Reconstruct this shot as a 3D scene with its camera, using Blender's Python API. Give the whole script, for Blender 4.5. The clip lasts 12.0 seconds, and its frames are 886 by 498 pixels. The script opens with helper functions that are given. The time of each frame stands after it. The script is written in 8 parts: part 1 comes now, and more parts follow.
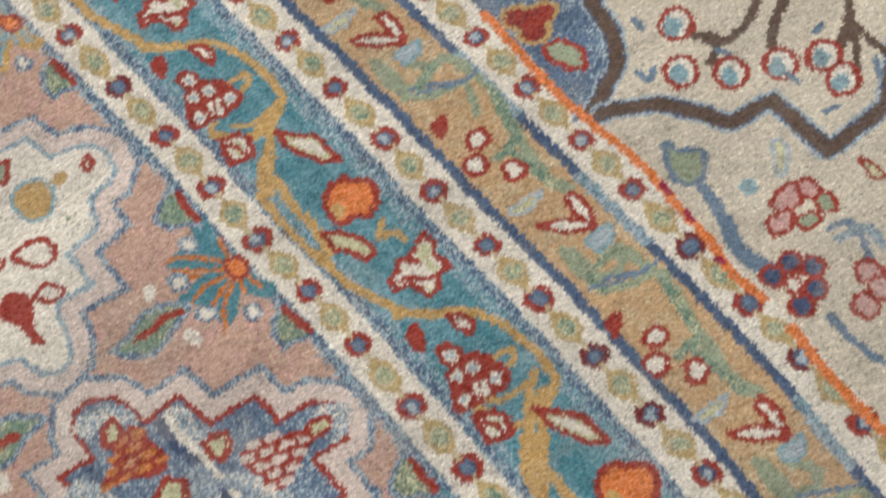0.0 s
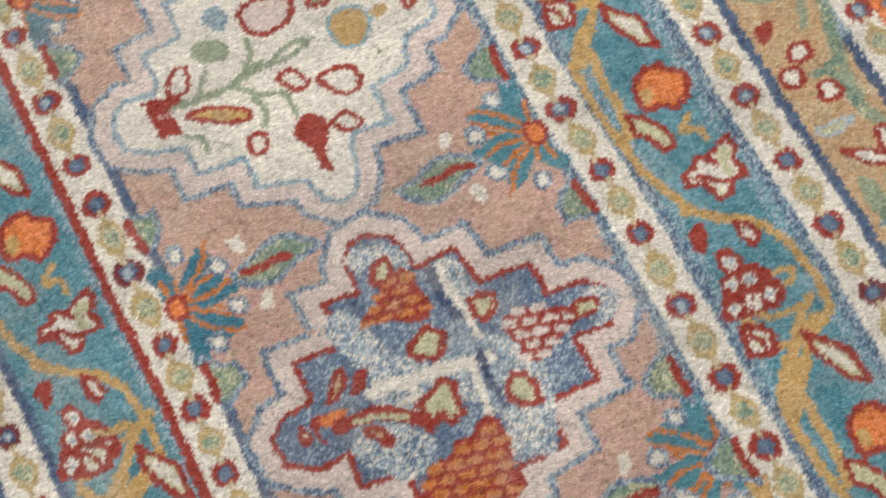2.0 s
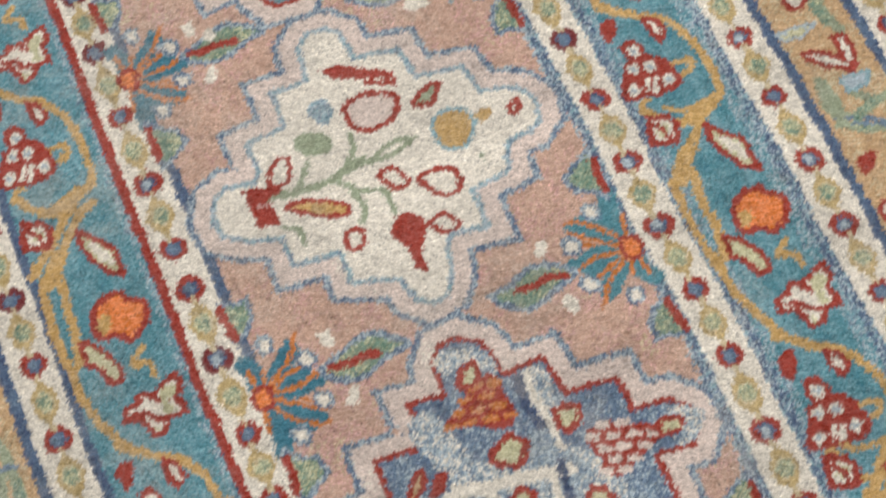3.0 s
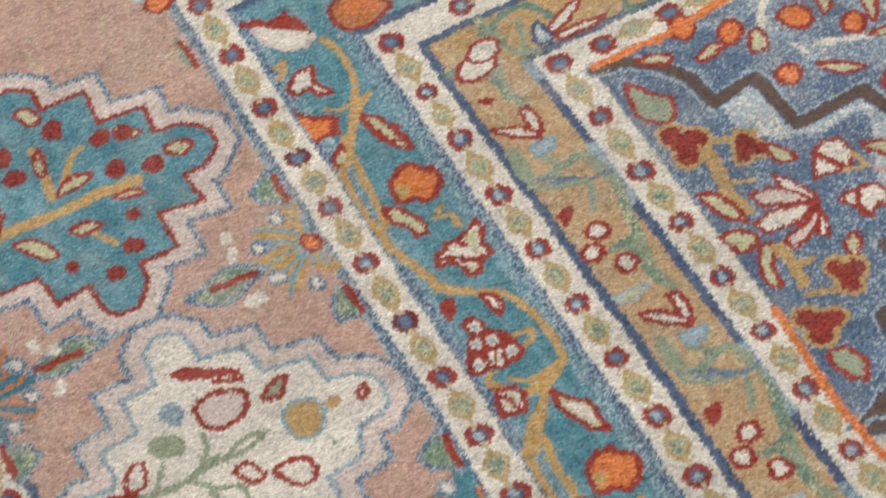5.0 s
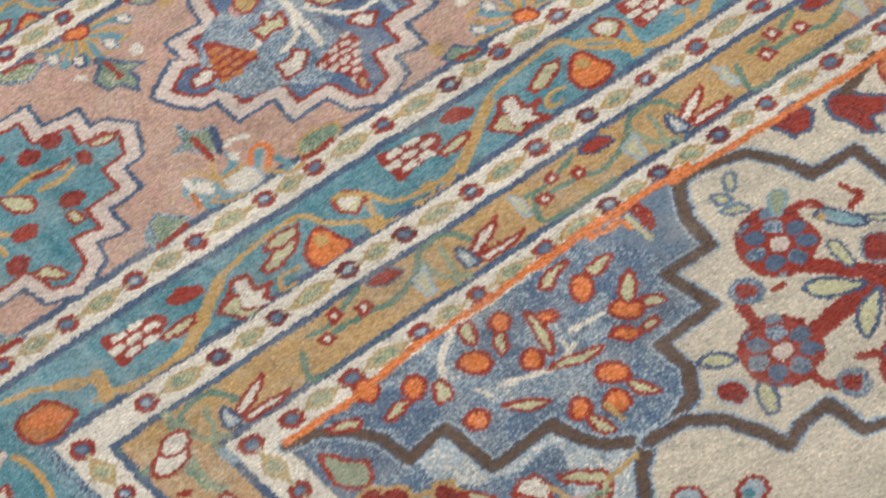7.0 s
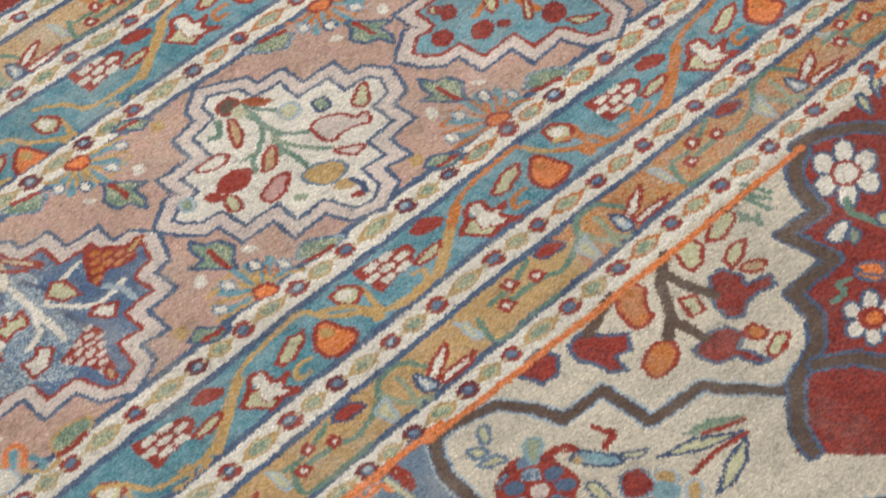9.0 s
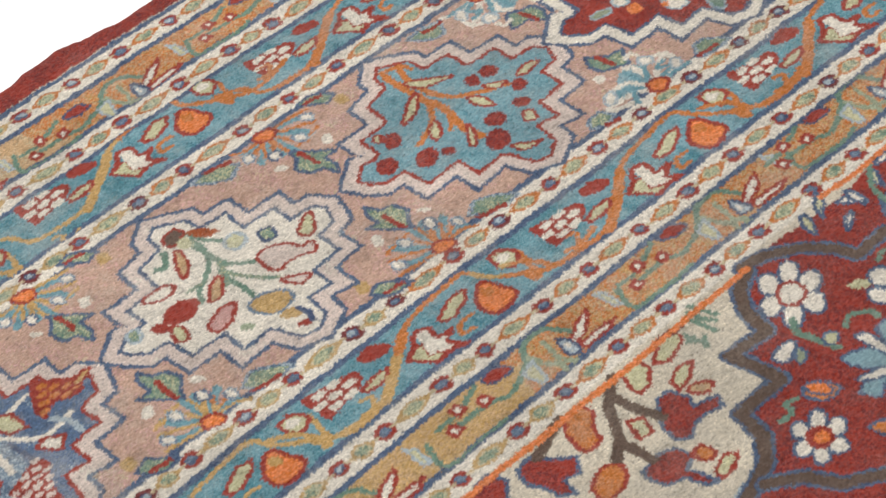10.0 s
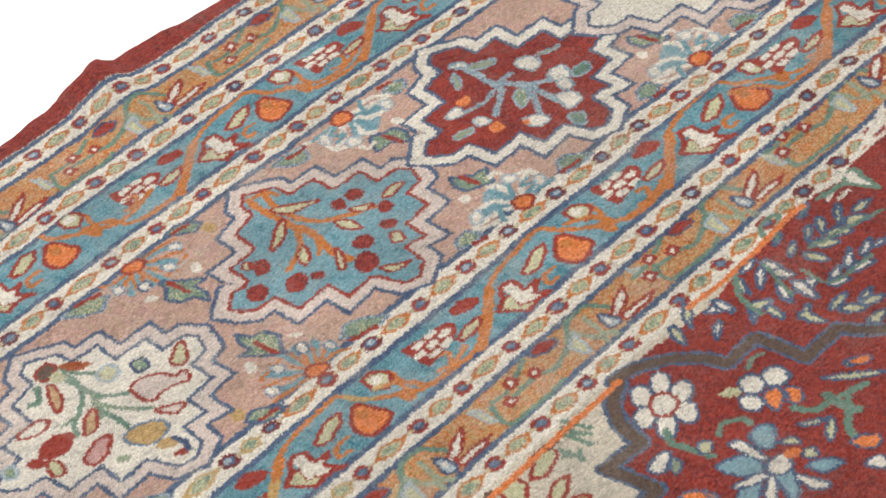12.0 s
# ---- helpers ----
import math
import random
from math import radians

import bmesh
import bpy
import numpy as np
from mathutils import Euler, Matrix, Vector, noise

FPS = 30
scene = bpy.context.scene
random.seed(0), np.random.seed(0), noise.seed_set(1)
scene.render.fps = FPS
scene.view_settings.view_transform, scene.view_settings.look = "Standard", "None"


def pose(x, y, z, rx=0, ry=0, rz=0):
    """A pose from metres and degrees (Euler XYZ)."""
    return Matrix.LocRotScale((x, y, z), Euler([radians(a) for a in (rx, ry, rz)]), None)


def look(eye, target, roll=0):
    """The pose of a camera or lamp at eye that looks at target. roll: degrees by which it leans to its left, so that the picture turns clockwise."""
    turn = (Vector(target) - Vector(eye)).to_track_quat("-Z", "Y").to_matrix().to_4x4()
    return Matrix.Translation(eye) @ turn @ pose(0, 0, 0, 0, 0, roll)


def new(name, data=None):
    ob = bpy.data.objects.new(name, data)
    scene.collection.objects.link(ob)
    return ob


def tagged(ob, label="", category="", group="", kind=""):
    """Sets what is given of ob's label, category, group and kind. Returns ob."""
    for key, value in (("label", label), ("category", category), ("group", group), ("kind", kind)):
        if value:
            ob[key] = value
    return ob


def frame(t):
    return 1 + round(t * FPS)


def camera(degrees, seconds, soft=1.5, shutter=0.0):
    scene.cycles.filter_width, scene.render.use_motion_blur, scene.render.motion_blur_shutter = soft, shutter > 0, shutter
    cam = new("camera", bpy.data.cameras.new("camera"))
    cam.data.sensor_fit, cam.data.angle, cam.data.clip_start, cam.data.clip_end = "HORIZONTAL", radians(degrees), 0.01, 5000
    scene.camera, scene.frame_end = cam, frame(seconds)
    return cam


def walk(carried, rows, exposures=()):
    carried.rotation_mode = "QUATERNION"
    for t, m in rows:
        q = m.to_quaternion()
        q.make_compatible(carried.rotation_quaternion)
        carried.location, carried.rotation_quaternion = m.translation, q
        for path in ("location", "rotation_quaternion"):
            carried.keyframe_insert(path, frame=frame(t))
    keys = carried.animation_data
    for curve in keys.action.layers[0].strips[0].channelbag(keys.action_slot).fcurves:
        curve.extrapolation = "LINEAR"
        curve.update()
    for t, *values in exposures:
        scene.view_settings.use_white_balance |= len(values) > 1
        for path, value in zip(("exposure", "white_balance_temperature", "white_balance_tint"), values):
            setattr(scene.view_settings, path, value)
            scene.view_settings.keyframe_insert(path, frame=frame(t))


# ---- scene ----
cam = camera(16.35, 12.0, soft=1.2, shutter=0.25)
PATH = [
    (0.0, -0.4704, -1.2472, 1.3561, 34.286, 9.853, -36.696),
    (0.5, -0.4670, -1.2378, 1.3615, 32.805, 9.416, -34.407),
    (1.0, -0.4664, -1.2294, 1.3624, 32.324, 8.984, -31.294),
    (1.5, -0.4669, -1.2252, 1.3637, 32.591, 8.471, -28.053),
    (2.0, -0.4696, -1.2282, 1.3600, 33.358, 7.755, -24.400),
    (2.5, -0.4621, -1.2140, 1.3702, 33.367, 7.312, -21.902),
    (3.0, -0.4643, -1.2210, 1.3694, 35.419, 7.014, -20.190),
    (3.2, -0.4613, -1.2219, 1.3696, 36.106, 7.130, -20.228),
    (4.8, -0.4737, -1.2443, 1.3708, 40.212, 7.902, -25.371),
    (5.0, -0.4729, -1.2465, 1.3719, 40.567, 8.066, -26.064),
    (5.5, -0.4632, -1.2417, 1.3803, 41.381, 8.593, -27.641),
    (6.0, -0.4668, -1.2523, 1.3768, 43.691, 9.239, -30.470),
    (6.5, -0.4619, -1.2536, 1.3807, 44.534, 9.793, -33.292),
    (7.0, -0.4577, -1.2582, 1.3826, 45.664, 10.364, -36.245),
    (7.5, -0.4593, -1.2637, 1.3821, 46.716, 10.924, -38.615),
    (7.7, -0.4598, -1.2646, 1.3807, 47.001, 11.063, -39.568),
    (9.3, -0.4646, -1.2620, 1.3995, 49.951, 11.428, -44.142),
    (9.5, -0.4673, -1.2628, 1.3952, 50.652, 11.371, -44.181),
    (10.0, -0.4662, -1.2693, 1.3891, 51.441, 11.578, -45.125),
    (10.5, -0.4706, -1.2667, 1.3952, 51.391, 11.560, -46.150),
    (11.0, -0.4675, -1.2686, 1.3987, 52.030, 11.687, -46.997),
    (11.5, -0.4672, -1.2705, 1.4002, 52.690, 11.802, -47.671),
    (12.0, -0.4746, -1.2709, 1.4010, 52.920, 11.693, -48.542),
]
walk(cam, [(t, pose(x, y, z, rx, ry, rz)) for t, x, y, z, rx, ry, rz in PATH],
     exposures=[(0.0, 0.0), (1.0, 0.08), (2.5, 0.12), (3.2, 0.1), (5.0, -0.04), (6.5, -0.03), (7.5, -0.12), (9.5, -0.14), (11.0, -0.09), (12.0, -0.05)])
# ---- world and lights ----
world = bpy.data.worlds.new("overcast_sky")
scene.world = world
world.use_nodes = True
wn = world.node_tree.nodes
sky = wn.new("ShaderNodeTexSky")
sky.sky_type, sky.sun_disc = "NISHITA", False
sky.sun_elevation, sky.sun_rotation = radians(55), radians(200)
world.node_tree.links.new(sky.outputs["Color"], wn["Background"].inputs["Color"])
wn["Background"].inputs["Strength"].default_value = 0.10

# soft area lamp added over the rug, no such source is known
lamp = bpy.data.lights.new("added_overhead_light", "AREA")
lamp.shape, lamp.size, lamp.size_y, lamp.energy = "RECTANGLE", 2.6, 2.6, 138
lamp.color = (1.0, 0.975, 0.938)
lamp_ob = new("added_overhead_light", lamp)
lamp_ob.matrix_world = look((0.5, 0.68, 2.95), (0.45, 0.5, 0.0))
# ---- materials ----
def srgb(r, g, b):
    return tuple(((c / 255 + 0.055) / 1.055) ** 2.4 if c > 10 else c / 255 / 12.92 for c in (r, g, b)) + (1.0,)


def node(nt, kind, **values):
    n = nt.nodes.new(kind)
    for k, v in values.items():
        n.inputs[k].default_value = v
    return n


def wool():
    """Dyed wool pile. The dye of each knot is stored with it; knots of uneven tone, slow fading along the rows, tufts, fibres and a soft sheen come on top."""
    m = bpy.data.materials.new("wool_pile")
    m.use_nodes = True
    nt = m.node_tree
    link = nt.links.new
    bsdf = nt.nodes["Principled BSDF"]
    bsdf.inputs["Roughness"].default_value = 0.9
    bsdf.inputs["Specular IOR Level"].default_value = 0.12
    bsdf.inputs["Sheen Weight"].default_value = 0.08
    bsdf.inputs["Sheen Roughness"].default_value = 0.45
    dye = nt.nodes.new("ShaderNodeAttribute")
    dye.attribute_name = "dye"
    co = nt.nodes.new("ShaderNodeTexCoord").outputs["Object"]

    def stretched(x, y, turn=0.0):
        n = node(nt, "ShaderNodeMapping", Scale=(x, y, 1.0), Rotation=(0.0, 0.0, radians(turn)))
        link(co, n.inputs["Vector"])
        return n.outputs["Vector"]

    def noise_of(vec, scale, detail, rough):
        n = node(nt, "ShaderNodeTexNoise", Scale=scale, Detail=detail, Roughness=rough)
        link(vec, n.inputs["Vector"])
        return n.outputs["Fac"]

    def ranged(sock, low, high, a=0.25, b=0.75):
        r = node(nt, "ShaderNodeMapRange")
        r.inputs["From Min"].default_value, r.inputs["From Max"].default_value = a, b
        r.inputs["To Min"].default_value, r.inputs["To Max"].default_value = low, high
        link(sock, r.inputs["Value"])
        return r.outputs["Result"]

    def product(a, b):
        p = nt.nodes.new("ShaderNodeMath")
        p.operation = "MULTIPLY"
        link(a, p.inputs[0]), link(b, p.inputs[1])
        return p.outputs[0]

    fade = noise_of(stretched(5.0, 45.0), 1.0, 4.0, 0.6)
    big = noise_of(co, 13.0, 3.0, 0.55)
    tuft = noise_of(stretched(1.0, 1.8, 35), 230.0, 4.0, 0.66)
    fibre = noise_of(stretched(1.0, 2.6, 35), 620.0, 3.0, 0.75)
    tone = product(ranged(fade, 0.86, 1.12), ranged(big, 0.86, 1.13))
    tone = product(tone, product(ranged(tuft, 0.72, 1.24), ranged(fibre, 0.77, 1.23)))
    hsv = nt.nodes.new("ShaderNodeHueSaturation")
    link(dye.outputs["Color"], hsv.inputs["Color"])
    link(ranged(tuft, 1.12, 0.88), hsv.inputs["Saturation"])
    link(tone, hsv.inputs["Value"])
    link(hsv.outputs["Color"], bsdf.inputs["Base Color"])
    both = nt.nodes.new("ShaderNodeMath")
    both.operation = "ADD"
    link(tuft, both.inputs[0]), link(fibre, both.inputs[1])
    bump = node(nt, "ShaderNodeBump", Strength=1.0, Distance=0.0017)
    link(both.outputs[0], bump.inputs["Height"])
    link(bump.outputs["Normal"], bsdf.inputs["Normal"])
    return m


DYES = dict(
    cream=(246, 237, 222), ivory=(230, 218, 197), red=(170, 68, 55), maroon=(130, 56, 56), teal=(90, 147, 160), deep=(70, 130, 150),
    sky=(146, 180, 190), pale=(184, 198, 206), navy=(78, 94, 126), blue=(120, 142, 164), slate=(94, 115, 144), lake=(124, 170, 182),
    tan=(212, 176, 134), ochre=(214, 132, 70), gold=(214, 174, 112), orange=(244, 142, 82), sage=(166, 176, 148), green=(118, 150, 132),
    pink=(234, 215, 204), rose=(218, 172, 164), taupe=(212, 175, 155), brown=(112, 92, 80), rust=(178, 92, 50), lime=(216, 212, 172),
    honey=(208, 172, 116), crimson=(176, 44, 78), straw=(218, 200, 164), wheat=(206, 180, 128), azure=(96, 122, 158))
WOOL = wool()
INDEX = {name: i for i, name in enumerate(DYES)}


def plain(name, colour, roughness, grain, depth, scale):
    """A matt surface with two scales of unevenness."""
    m = bpy.data.materials.new(name)
    m.use_nodes = True
    nt = m.node_tree
    bsdf = nt.nodes["Principled BSDF"]
    bsdf.inputs["Roughness"].default_value = roughness
    co = nt.nodes.new("ShaderNodeTexCoord").outputs["Object"]
    a = node(nt, "ShaderNodeTexNoise", Scale=scale, Detail=6.0, Roughness=0.6)
    b = node(nt, "ShaderNodeTexNoise", Scale=scale * 30, Detail=3.0, Roughness=0.6)
    nt.links.new(co, a.inputs["Vector"]), nt.links.new(co, b.inputs["Vector"])
    add = nt.nodes.new("ShaderNodeMath")
    add.operation = "MULTIPLY"
    nt.links.new(a.outputs["Fac"], add.inputs[0]), nt.links.new(b.outputs["Fac"], add.inputs[1])
    ramp = nt.nodes.new("ShaderNodeValToRGB")
    ramp.color_ramp.elements[0].position, ramp.color_ramp.elements[1].position = 0.1, 0.42
    ramp.color_ramp.elements[0].color = tuple(c * (1 - grain) for c in srgb(*colour)[:3]) + (1,)
    ramp.color_ramp.elements[1].color = srgb(*colour)
    nt.links.new(add.outputs[0], ramp.inputs["Fac"]), nt.links.new(ramp.outputs["Color"], bsdf.inputs["Base Color"])
    bump = node(nt, "ShaderNodeBump", Strength=0.4, Distance=depth)
    nt.links.new(b.outputs["Fac"], bump.inputs["Height"]), nt.links.new(bump.outputs["Normal"], bsdf.inputs["Normal"])
    return m


FLOOR = plain("white_painted_floor", (240, 241, 242), 0.55, 0.10, 0.0006, 3.0)
WALL = plain("white_wall_paint", (236, 236, 233), 0.8, 0.06, 0.0008, 1.5)
CEILING = plain("white_ceiling_paint", (238, 238, 236), 0.85, 0.05, 0.0006, 1.2)
BACKING = plain("jute_backing", (150, 120, 92), 0.95, 0.25, 0.001, 20.0)

# ---- the room ----
def box(bm, x0, y0, z0, x1, y1, z1):
    v = [bm.verts.new(p) for p in ((x0, y0, z0), (x1, y0, z0), (x1, y1, z0), (x0, y1, z0), (x0, y0, z1), (x1, y0, z1), (x1, y1, z1), (x0, y1, z1))]
    for f in ((3, 2, 1, 0), (4, 5, 6, 7), (0, 1, 5, 4), (1, 2, 6, 5), (2, 3, 7, 6), (3, 0, 4, 7)):
        bm.faces.new([v[i] for i in f])


def slab(name, boxes, material, label="", category="", kind="structure"):
    bm = bmesh.new()
    for b in boxes:
        box(bm, *b)
    me = bpy.data.meshes.new(name)
    bm.to_mesh(me), bm.free()
    me.materials.append(material)
    return tagged(new(name, me), label, category, "", kind)


GROUND = -0.014
slab("floor", [(-3.2, -3.6, GROUND - 0.1, 4.8, 4.4, GROUND)], FLOOR, "smooth white painted floor with faint scuffs", "floor")
slab("wall_north", [(-3.2, 4.4, GROUND - 0.1, 4.8, 4.5, 3.0)], WALL, "plain white painted wall", "wall")
slab("wall_south", [(-3.2, -3.7, GROUND - 0.1, 4.8, -3.6, 3.0)], WALL, "plain white painted wall", "wall")
slab("wall_west", [(-3.3, -3.7, GROUND - 0.1, -3.2, 4.5, 3.0)], WALL, "plain white painted wall", "wall")
slab("wall_east", [(4.8, -3.7, GROUND - 0.1, 4.9, 4.5, 3.0)], WALL, "plain white painted wall", "wall")
# unseen ceiling, added; its square opening is made up to suit the overhead lamp
slab("ceiling", [(-3.3, -3.7, 3.0, -0.75, 4.5, 3.1), (2.25, -3.7, 3.0, 4.9, 4.5, 3.1), (-0.75, -3.7, 3.0, 2.25, -0.55, 3.1), (-0.75, 2.45, 3.0, 2.25, 4.5, 3.1)], CEILING,
     "plain white unseen ceiling, added with a square opening over the lamp", "ceiling")
# ---- the rug: a chart of knots ----
KNOT = 0.125                    # centimetres
LEFT, RIGHT, BOTTOM, TOP = -67.0, 126.0, -76.0, 71.0
NX, NY = round((RIGHT - LEFT) / KNOT), round((TOP - BOTTOM) / KNOT)
rng = np.random.default_rng(7)


def drift(nx, ny, step, seed):
    """Smooth noise between -1 and 1 on the chart, with waves of about step knots."""
    r = np.random.default_rng(seed)
    cx, cy = nx // step + 3, ny // step + 3
    g = r.uniform(-1, 1, (cy, cx))
    fx, fy = np.arange(nx) / step, np.arange(ny) / step
    ix, iy = fx.astype(int), fy.astype(int)
    wx, wy = fx - ix, fy - iy
    wx, wy = wx * wx * (3 - 2 * wx), wy * wy * (3 - 2 * wy)
    a = g[iy][:, ix] * (1 - wx) + g[iy][:, ix + 1] * wx
    b = g[iy + 1][:, ix] * (1 - wx) + g[iy + 1][:, ix + 1] * wx
    return a * (1 - wy[:, None]) + b * wy[:, None]


CX = LEFT + KNOT * (np.arange(NX) + 0.5)[None, :] + np.zeros((NY, 1))
CY = BOTTOM + KNOT * (np.arange(NY) + 0.5)[:, None] + np.zeros((1, NX))
# every knot sits a little off its place, so outlines come out ragged
CX = CX + rng.normal(0, 0.055, CX.shape) + 0.055 * drift(NX, NY, 3, 1) + 0.05 * drift(NX, NY, 9, 5) + 0.13 * drift(NX, NY, 56, 2)
CY = CY + rng.normal(0, 0.055, CY.shape) + 0.055 * drift(NX, NY, 3, 3) + 0.05 * drift(NX, NY, 9, 6) + 0.13 * drift(NX, NY, 56, 4)
COLOUR = np.zeros((NY, NX), np.int16)
OWNER = np.zeros((NY, NX), np.int32)
PARTS = [dict(name="field", above=None, label="")]
MIXES = {}                      # wools that are knotted in by turns
pen = dict(m=(1.0, 0.0, 0.0, 1.0, 0.0, 0.0), part=0, keep=None)
WITHIN = {}                     # bands that their motifs do not leave


def mix(name, *wools):
    MIXES[name] = wools
    INDEX[name] = len(INDEX)


mix("denim", "navy", "slate", "blue", "slate", "blue", "pale", "pale")
mix("indigo", "navy", "azure", "azure", "slate", "azure", "blue", "pale")
mix("frost", "blue", "pale", "pale", "cream", "pale", "cream")
mix("water", "deep", "teal", "teal", "lake", "lake", "sky")
mix("lagoon", "deep", "teal", "lake", "lake", "sky", "sky")
mix("edging", "navy", "slate", "navy", "slate", "slate", "blue")
mix("haze", "pale", "pale", "sky", "pale", "blue", "sky")
mix("sand", "tan", "straw", "tan", "tan", "tan", "straw")
mix("dune", "tan", "gold", "honey", "tan", "gold", "tan")
mix("amber", "ochre", "ochre", "tan", "ochre", "honey", "ochre")
mix("moss", "sage", "green", "sage", "green", "lime", "sage")
mix("pool", "teal", "lake", "lake", "sky", "lake", "sky")
mix("leafy", "sage", "green", "sage", "lime", "sage", "green")
mix("blush", "pink", "pink", "pink", "pink", "pink", "cream")
mix("streaky", "slate", "blue", "pale", "blue", "pale", "cream")
mix("mist", "slate", "pale", "slate", "blue", "pale", "slate")
mix("chalk", "slate", "pale", "blue", "cream", "pale", "cream")
mix("clay", "rose", "taupe", "taupe", "taupe", "rose", "straw")
mix("brick", "red", "red", "red", "maroon", "red", "red")
mix("bark", "brown", "brown", "brown", "brown", "brown", "brown")


def part_of_rug(name, above=None, label=""):
    """Later strokes belong to a new part of the rug, or to a piece of the part above."""
    PARTS.append(dict(name=name, above=above, label=label))
    pen["part"], pen["keep"] = len(PARTS) - 1, WITHIN.get(above)
    return pen["part"]


def place(x=0.0, y=0.0, turn=0, size=1.0):
    """Later strokes are drawn from (x, y) with the chart turned by 90 * turn degrees."""
    a, b, c, d = ((1, 0, 0, 1), (0, -1, 1, 0), (-1, 0, 0, -1), (0, 1, -1, 0))[turn % 4]
    pen["m"] = (a * size, b * size, c * size, d * size, x, y)


def moved(pts):
    a, b, c, d, x, y = pen["m"]
    p = np.asarray(pts, float)
    return np.stack([a * p[:, 0] + b * p[:, 1] + x, c * p[:, 0] + d * p[:, 1] + y], -1)


def window(p, pad):
    x0, y0 = p.min(0) - pad
    x1, y1 = p.max(0) + pad
    i0, i1 = max(0, int((x0 - LEFT) / KNOT)), min(NX, int((x1 - LEFT) / KNOT) + 2)
    j0, j1 = max(0, int((y0 - BOTTOM) / KNOT)), min(NY, int((y1 - BOTTOM) / KNOT) + 2)
    return (slice(j0, j1), slice(i0, i1)) if i1 > i0 and j1 > j0 else None


def rounded(p, closed):
    """A soft curve through the points."""
    n = len(p)
    if n < 3:
        return p
    get = (lambda i: p[i % n]) if closed else (lambda i: p[min(max(i, 0), n - 1)])
    out = []
    for i in range(n if closed else n - 1):
        a, b, c, d = get(i - 1), get(i), get(i + 1), get(i + 2)
        for t in (0.0, 0.25, 0.5, 0.75):
            out.append(0.5 * (2 * b + (c - a) * t + (2 * a - 5 * b + 4 * c - d) * t * t + (3 * b - a - 3 * c + d) * t ** 3))
    if not closed:
        out.append(p[-1])
    return np.array(out)


def ink(w, mask, colour):
    if pen["keep"]:
        low, high = pen["keep"]
        mask = mask & (D[w] >= low) & (D[w] < high)
    COLOUR[w][mask] = INDEX[colour]
    OWNER[w][mask] = pen["part"]


def inside(p, X, Y):
    m = np.zeros(X.shape, bool)
    q = np.roll(p, -1, 0)
    for (x0, y0), (x1, y1) in zip(p, q):
        if y0 != y1:
            m ^= ((y0 > Y) != (y1 > Y)) & (X < (x1 - x0) * (Y - y0) / (y1 - y0) + x0)
    return m


def near(p, X, Y, r, closed):
    m = np.zeros(X.shape, bool)
    q = np.roll(p, -1, 0) if closed else p[1:]
    for (x0, y0), (x1, y1) in zip(p, q):
        dx, dy = x1 - x0, y1 - y0
        t = np.clip(((X - x0) * dx + (Y - y0) * dy) / (dx * dx + dy * dy + 1e-9), 0, 1)
        m |= (X - x0 - t * dx) ** 2 + (Y - y0 - t * dy) ** 2 < r * r
    return m


def fill(colour, pts, soft=False, edge=None, wide=0.42):
    """A filled shape, with an outline of another wool if asked for."""
    p = moved(pts)
    p = rounded(p, True) if soft else p
    w = window(p, wide)
    if w is None:
        return
    X, Y = CX[w], CY[w]
    ink(w, inside(p, X, Y), colour)
    if edge:
        ink(w, near(p, X, Y, wide * 0.4, True), edge)


def line(colour, wide, pts, soft=True, closed=False):
    p = moved(pts)
    p = rounded(p, closed) if soft else p
    w = window(p, wide)
    if w is not None:
        ink(w, near(p, CX[w], CY[w], wide / 2, closed), colour)


def oval(colour, x, y, rx, ry, turn=0.0, edge=None, wide=0.42):
    c, s = math.cos(radians(turn)), math.sin(radians(turn))
    ring = [(x + rx * math.cos(a) * c - ry * math.sin(a) * s, y + rx * math.cos(a) * s + ry * math.sin(a) * c) for a in np.arange(16) * math.pi / 8]
    fill(colour, ring, False, edge, wide)


def cluster(outline, berry, base, pitch, row, lean):
    """A bunch of berries in offset rows on a darker ground."""
    fill(base, outline, True)
    p = np.asarray(outline, float)
    mid = p.mean(0)
    c, s = math.cos(radians(lean)), math.sin(radians(lean))
    for j in range(-9, 10):
        for i in range(-6, 7):
            u, v = (i + 0.5 * (j % 2)) * pitch, j * row
            x, y = mid[0] + u * c - v * s, mid[1] + u * s + v * c
            if inside(p, np.array([x]), np.array([y]))[0]:
                h = pitch * 0.19
                line(berry, row - 0.26, [(x - h * c, y - h * s), (x + h * c, y + h * s)], False)


def wheel(x, y, r):
    """A rosette of seven blue petals on red."""
    oval("red", x, y, r, r * 0.96)
    for k in range(7):
        a = 2 * math.pi * (k + 0.25) / 7
        oval("denim" if k % 2 else "slate", x + 0.64 * r * math.cos(a), y + 0.62 * r * math.sin(a), 0.27 * r, 0.24 * r, math.degrees(a))
    oval("pink", x, y, 0.26 * r, 0.24 * r)


# ---- bands of the border ----
WEST = (0.0, 8.05, 17.1, 42.25, 51.7, 60.2)    # middles of the six dotted stripes, outwards from the field
NORTH = (0.1, 8.0, 17.8, 44.5, 54.3, 62.6)


def north_sag(x, d):
    """How far the northern border lies off the straight."""
    u = x / 100
    return -0.14 + 1.63 * u - 2.89 * u * u + d * (0.027 - 0.035 * u - 0.036 * u * u)


def west_sag(y):
    return 0.2 - 0.0011 * max(0.0, -y - 38) ** 2


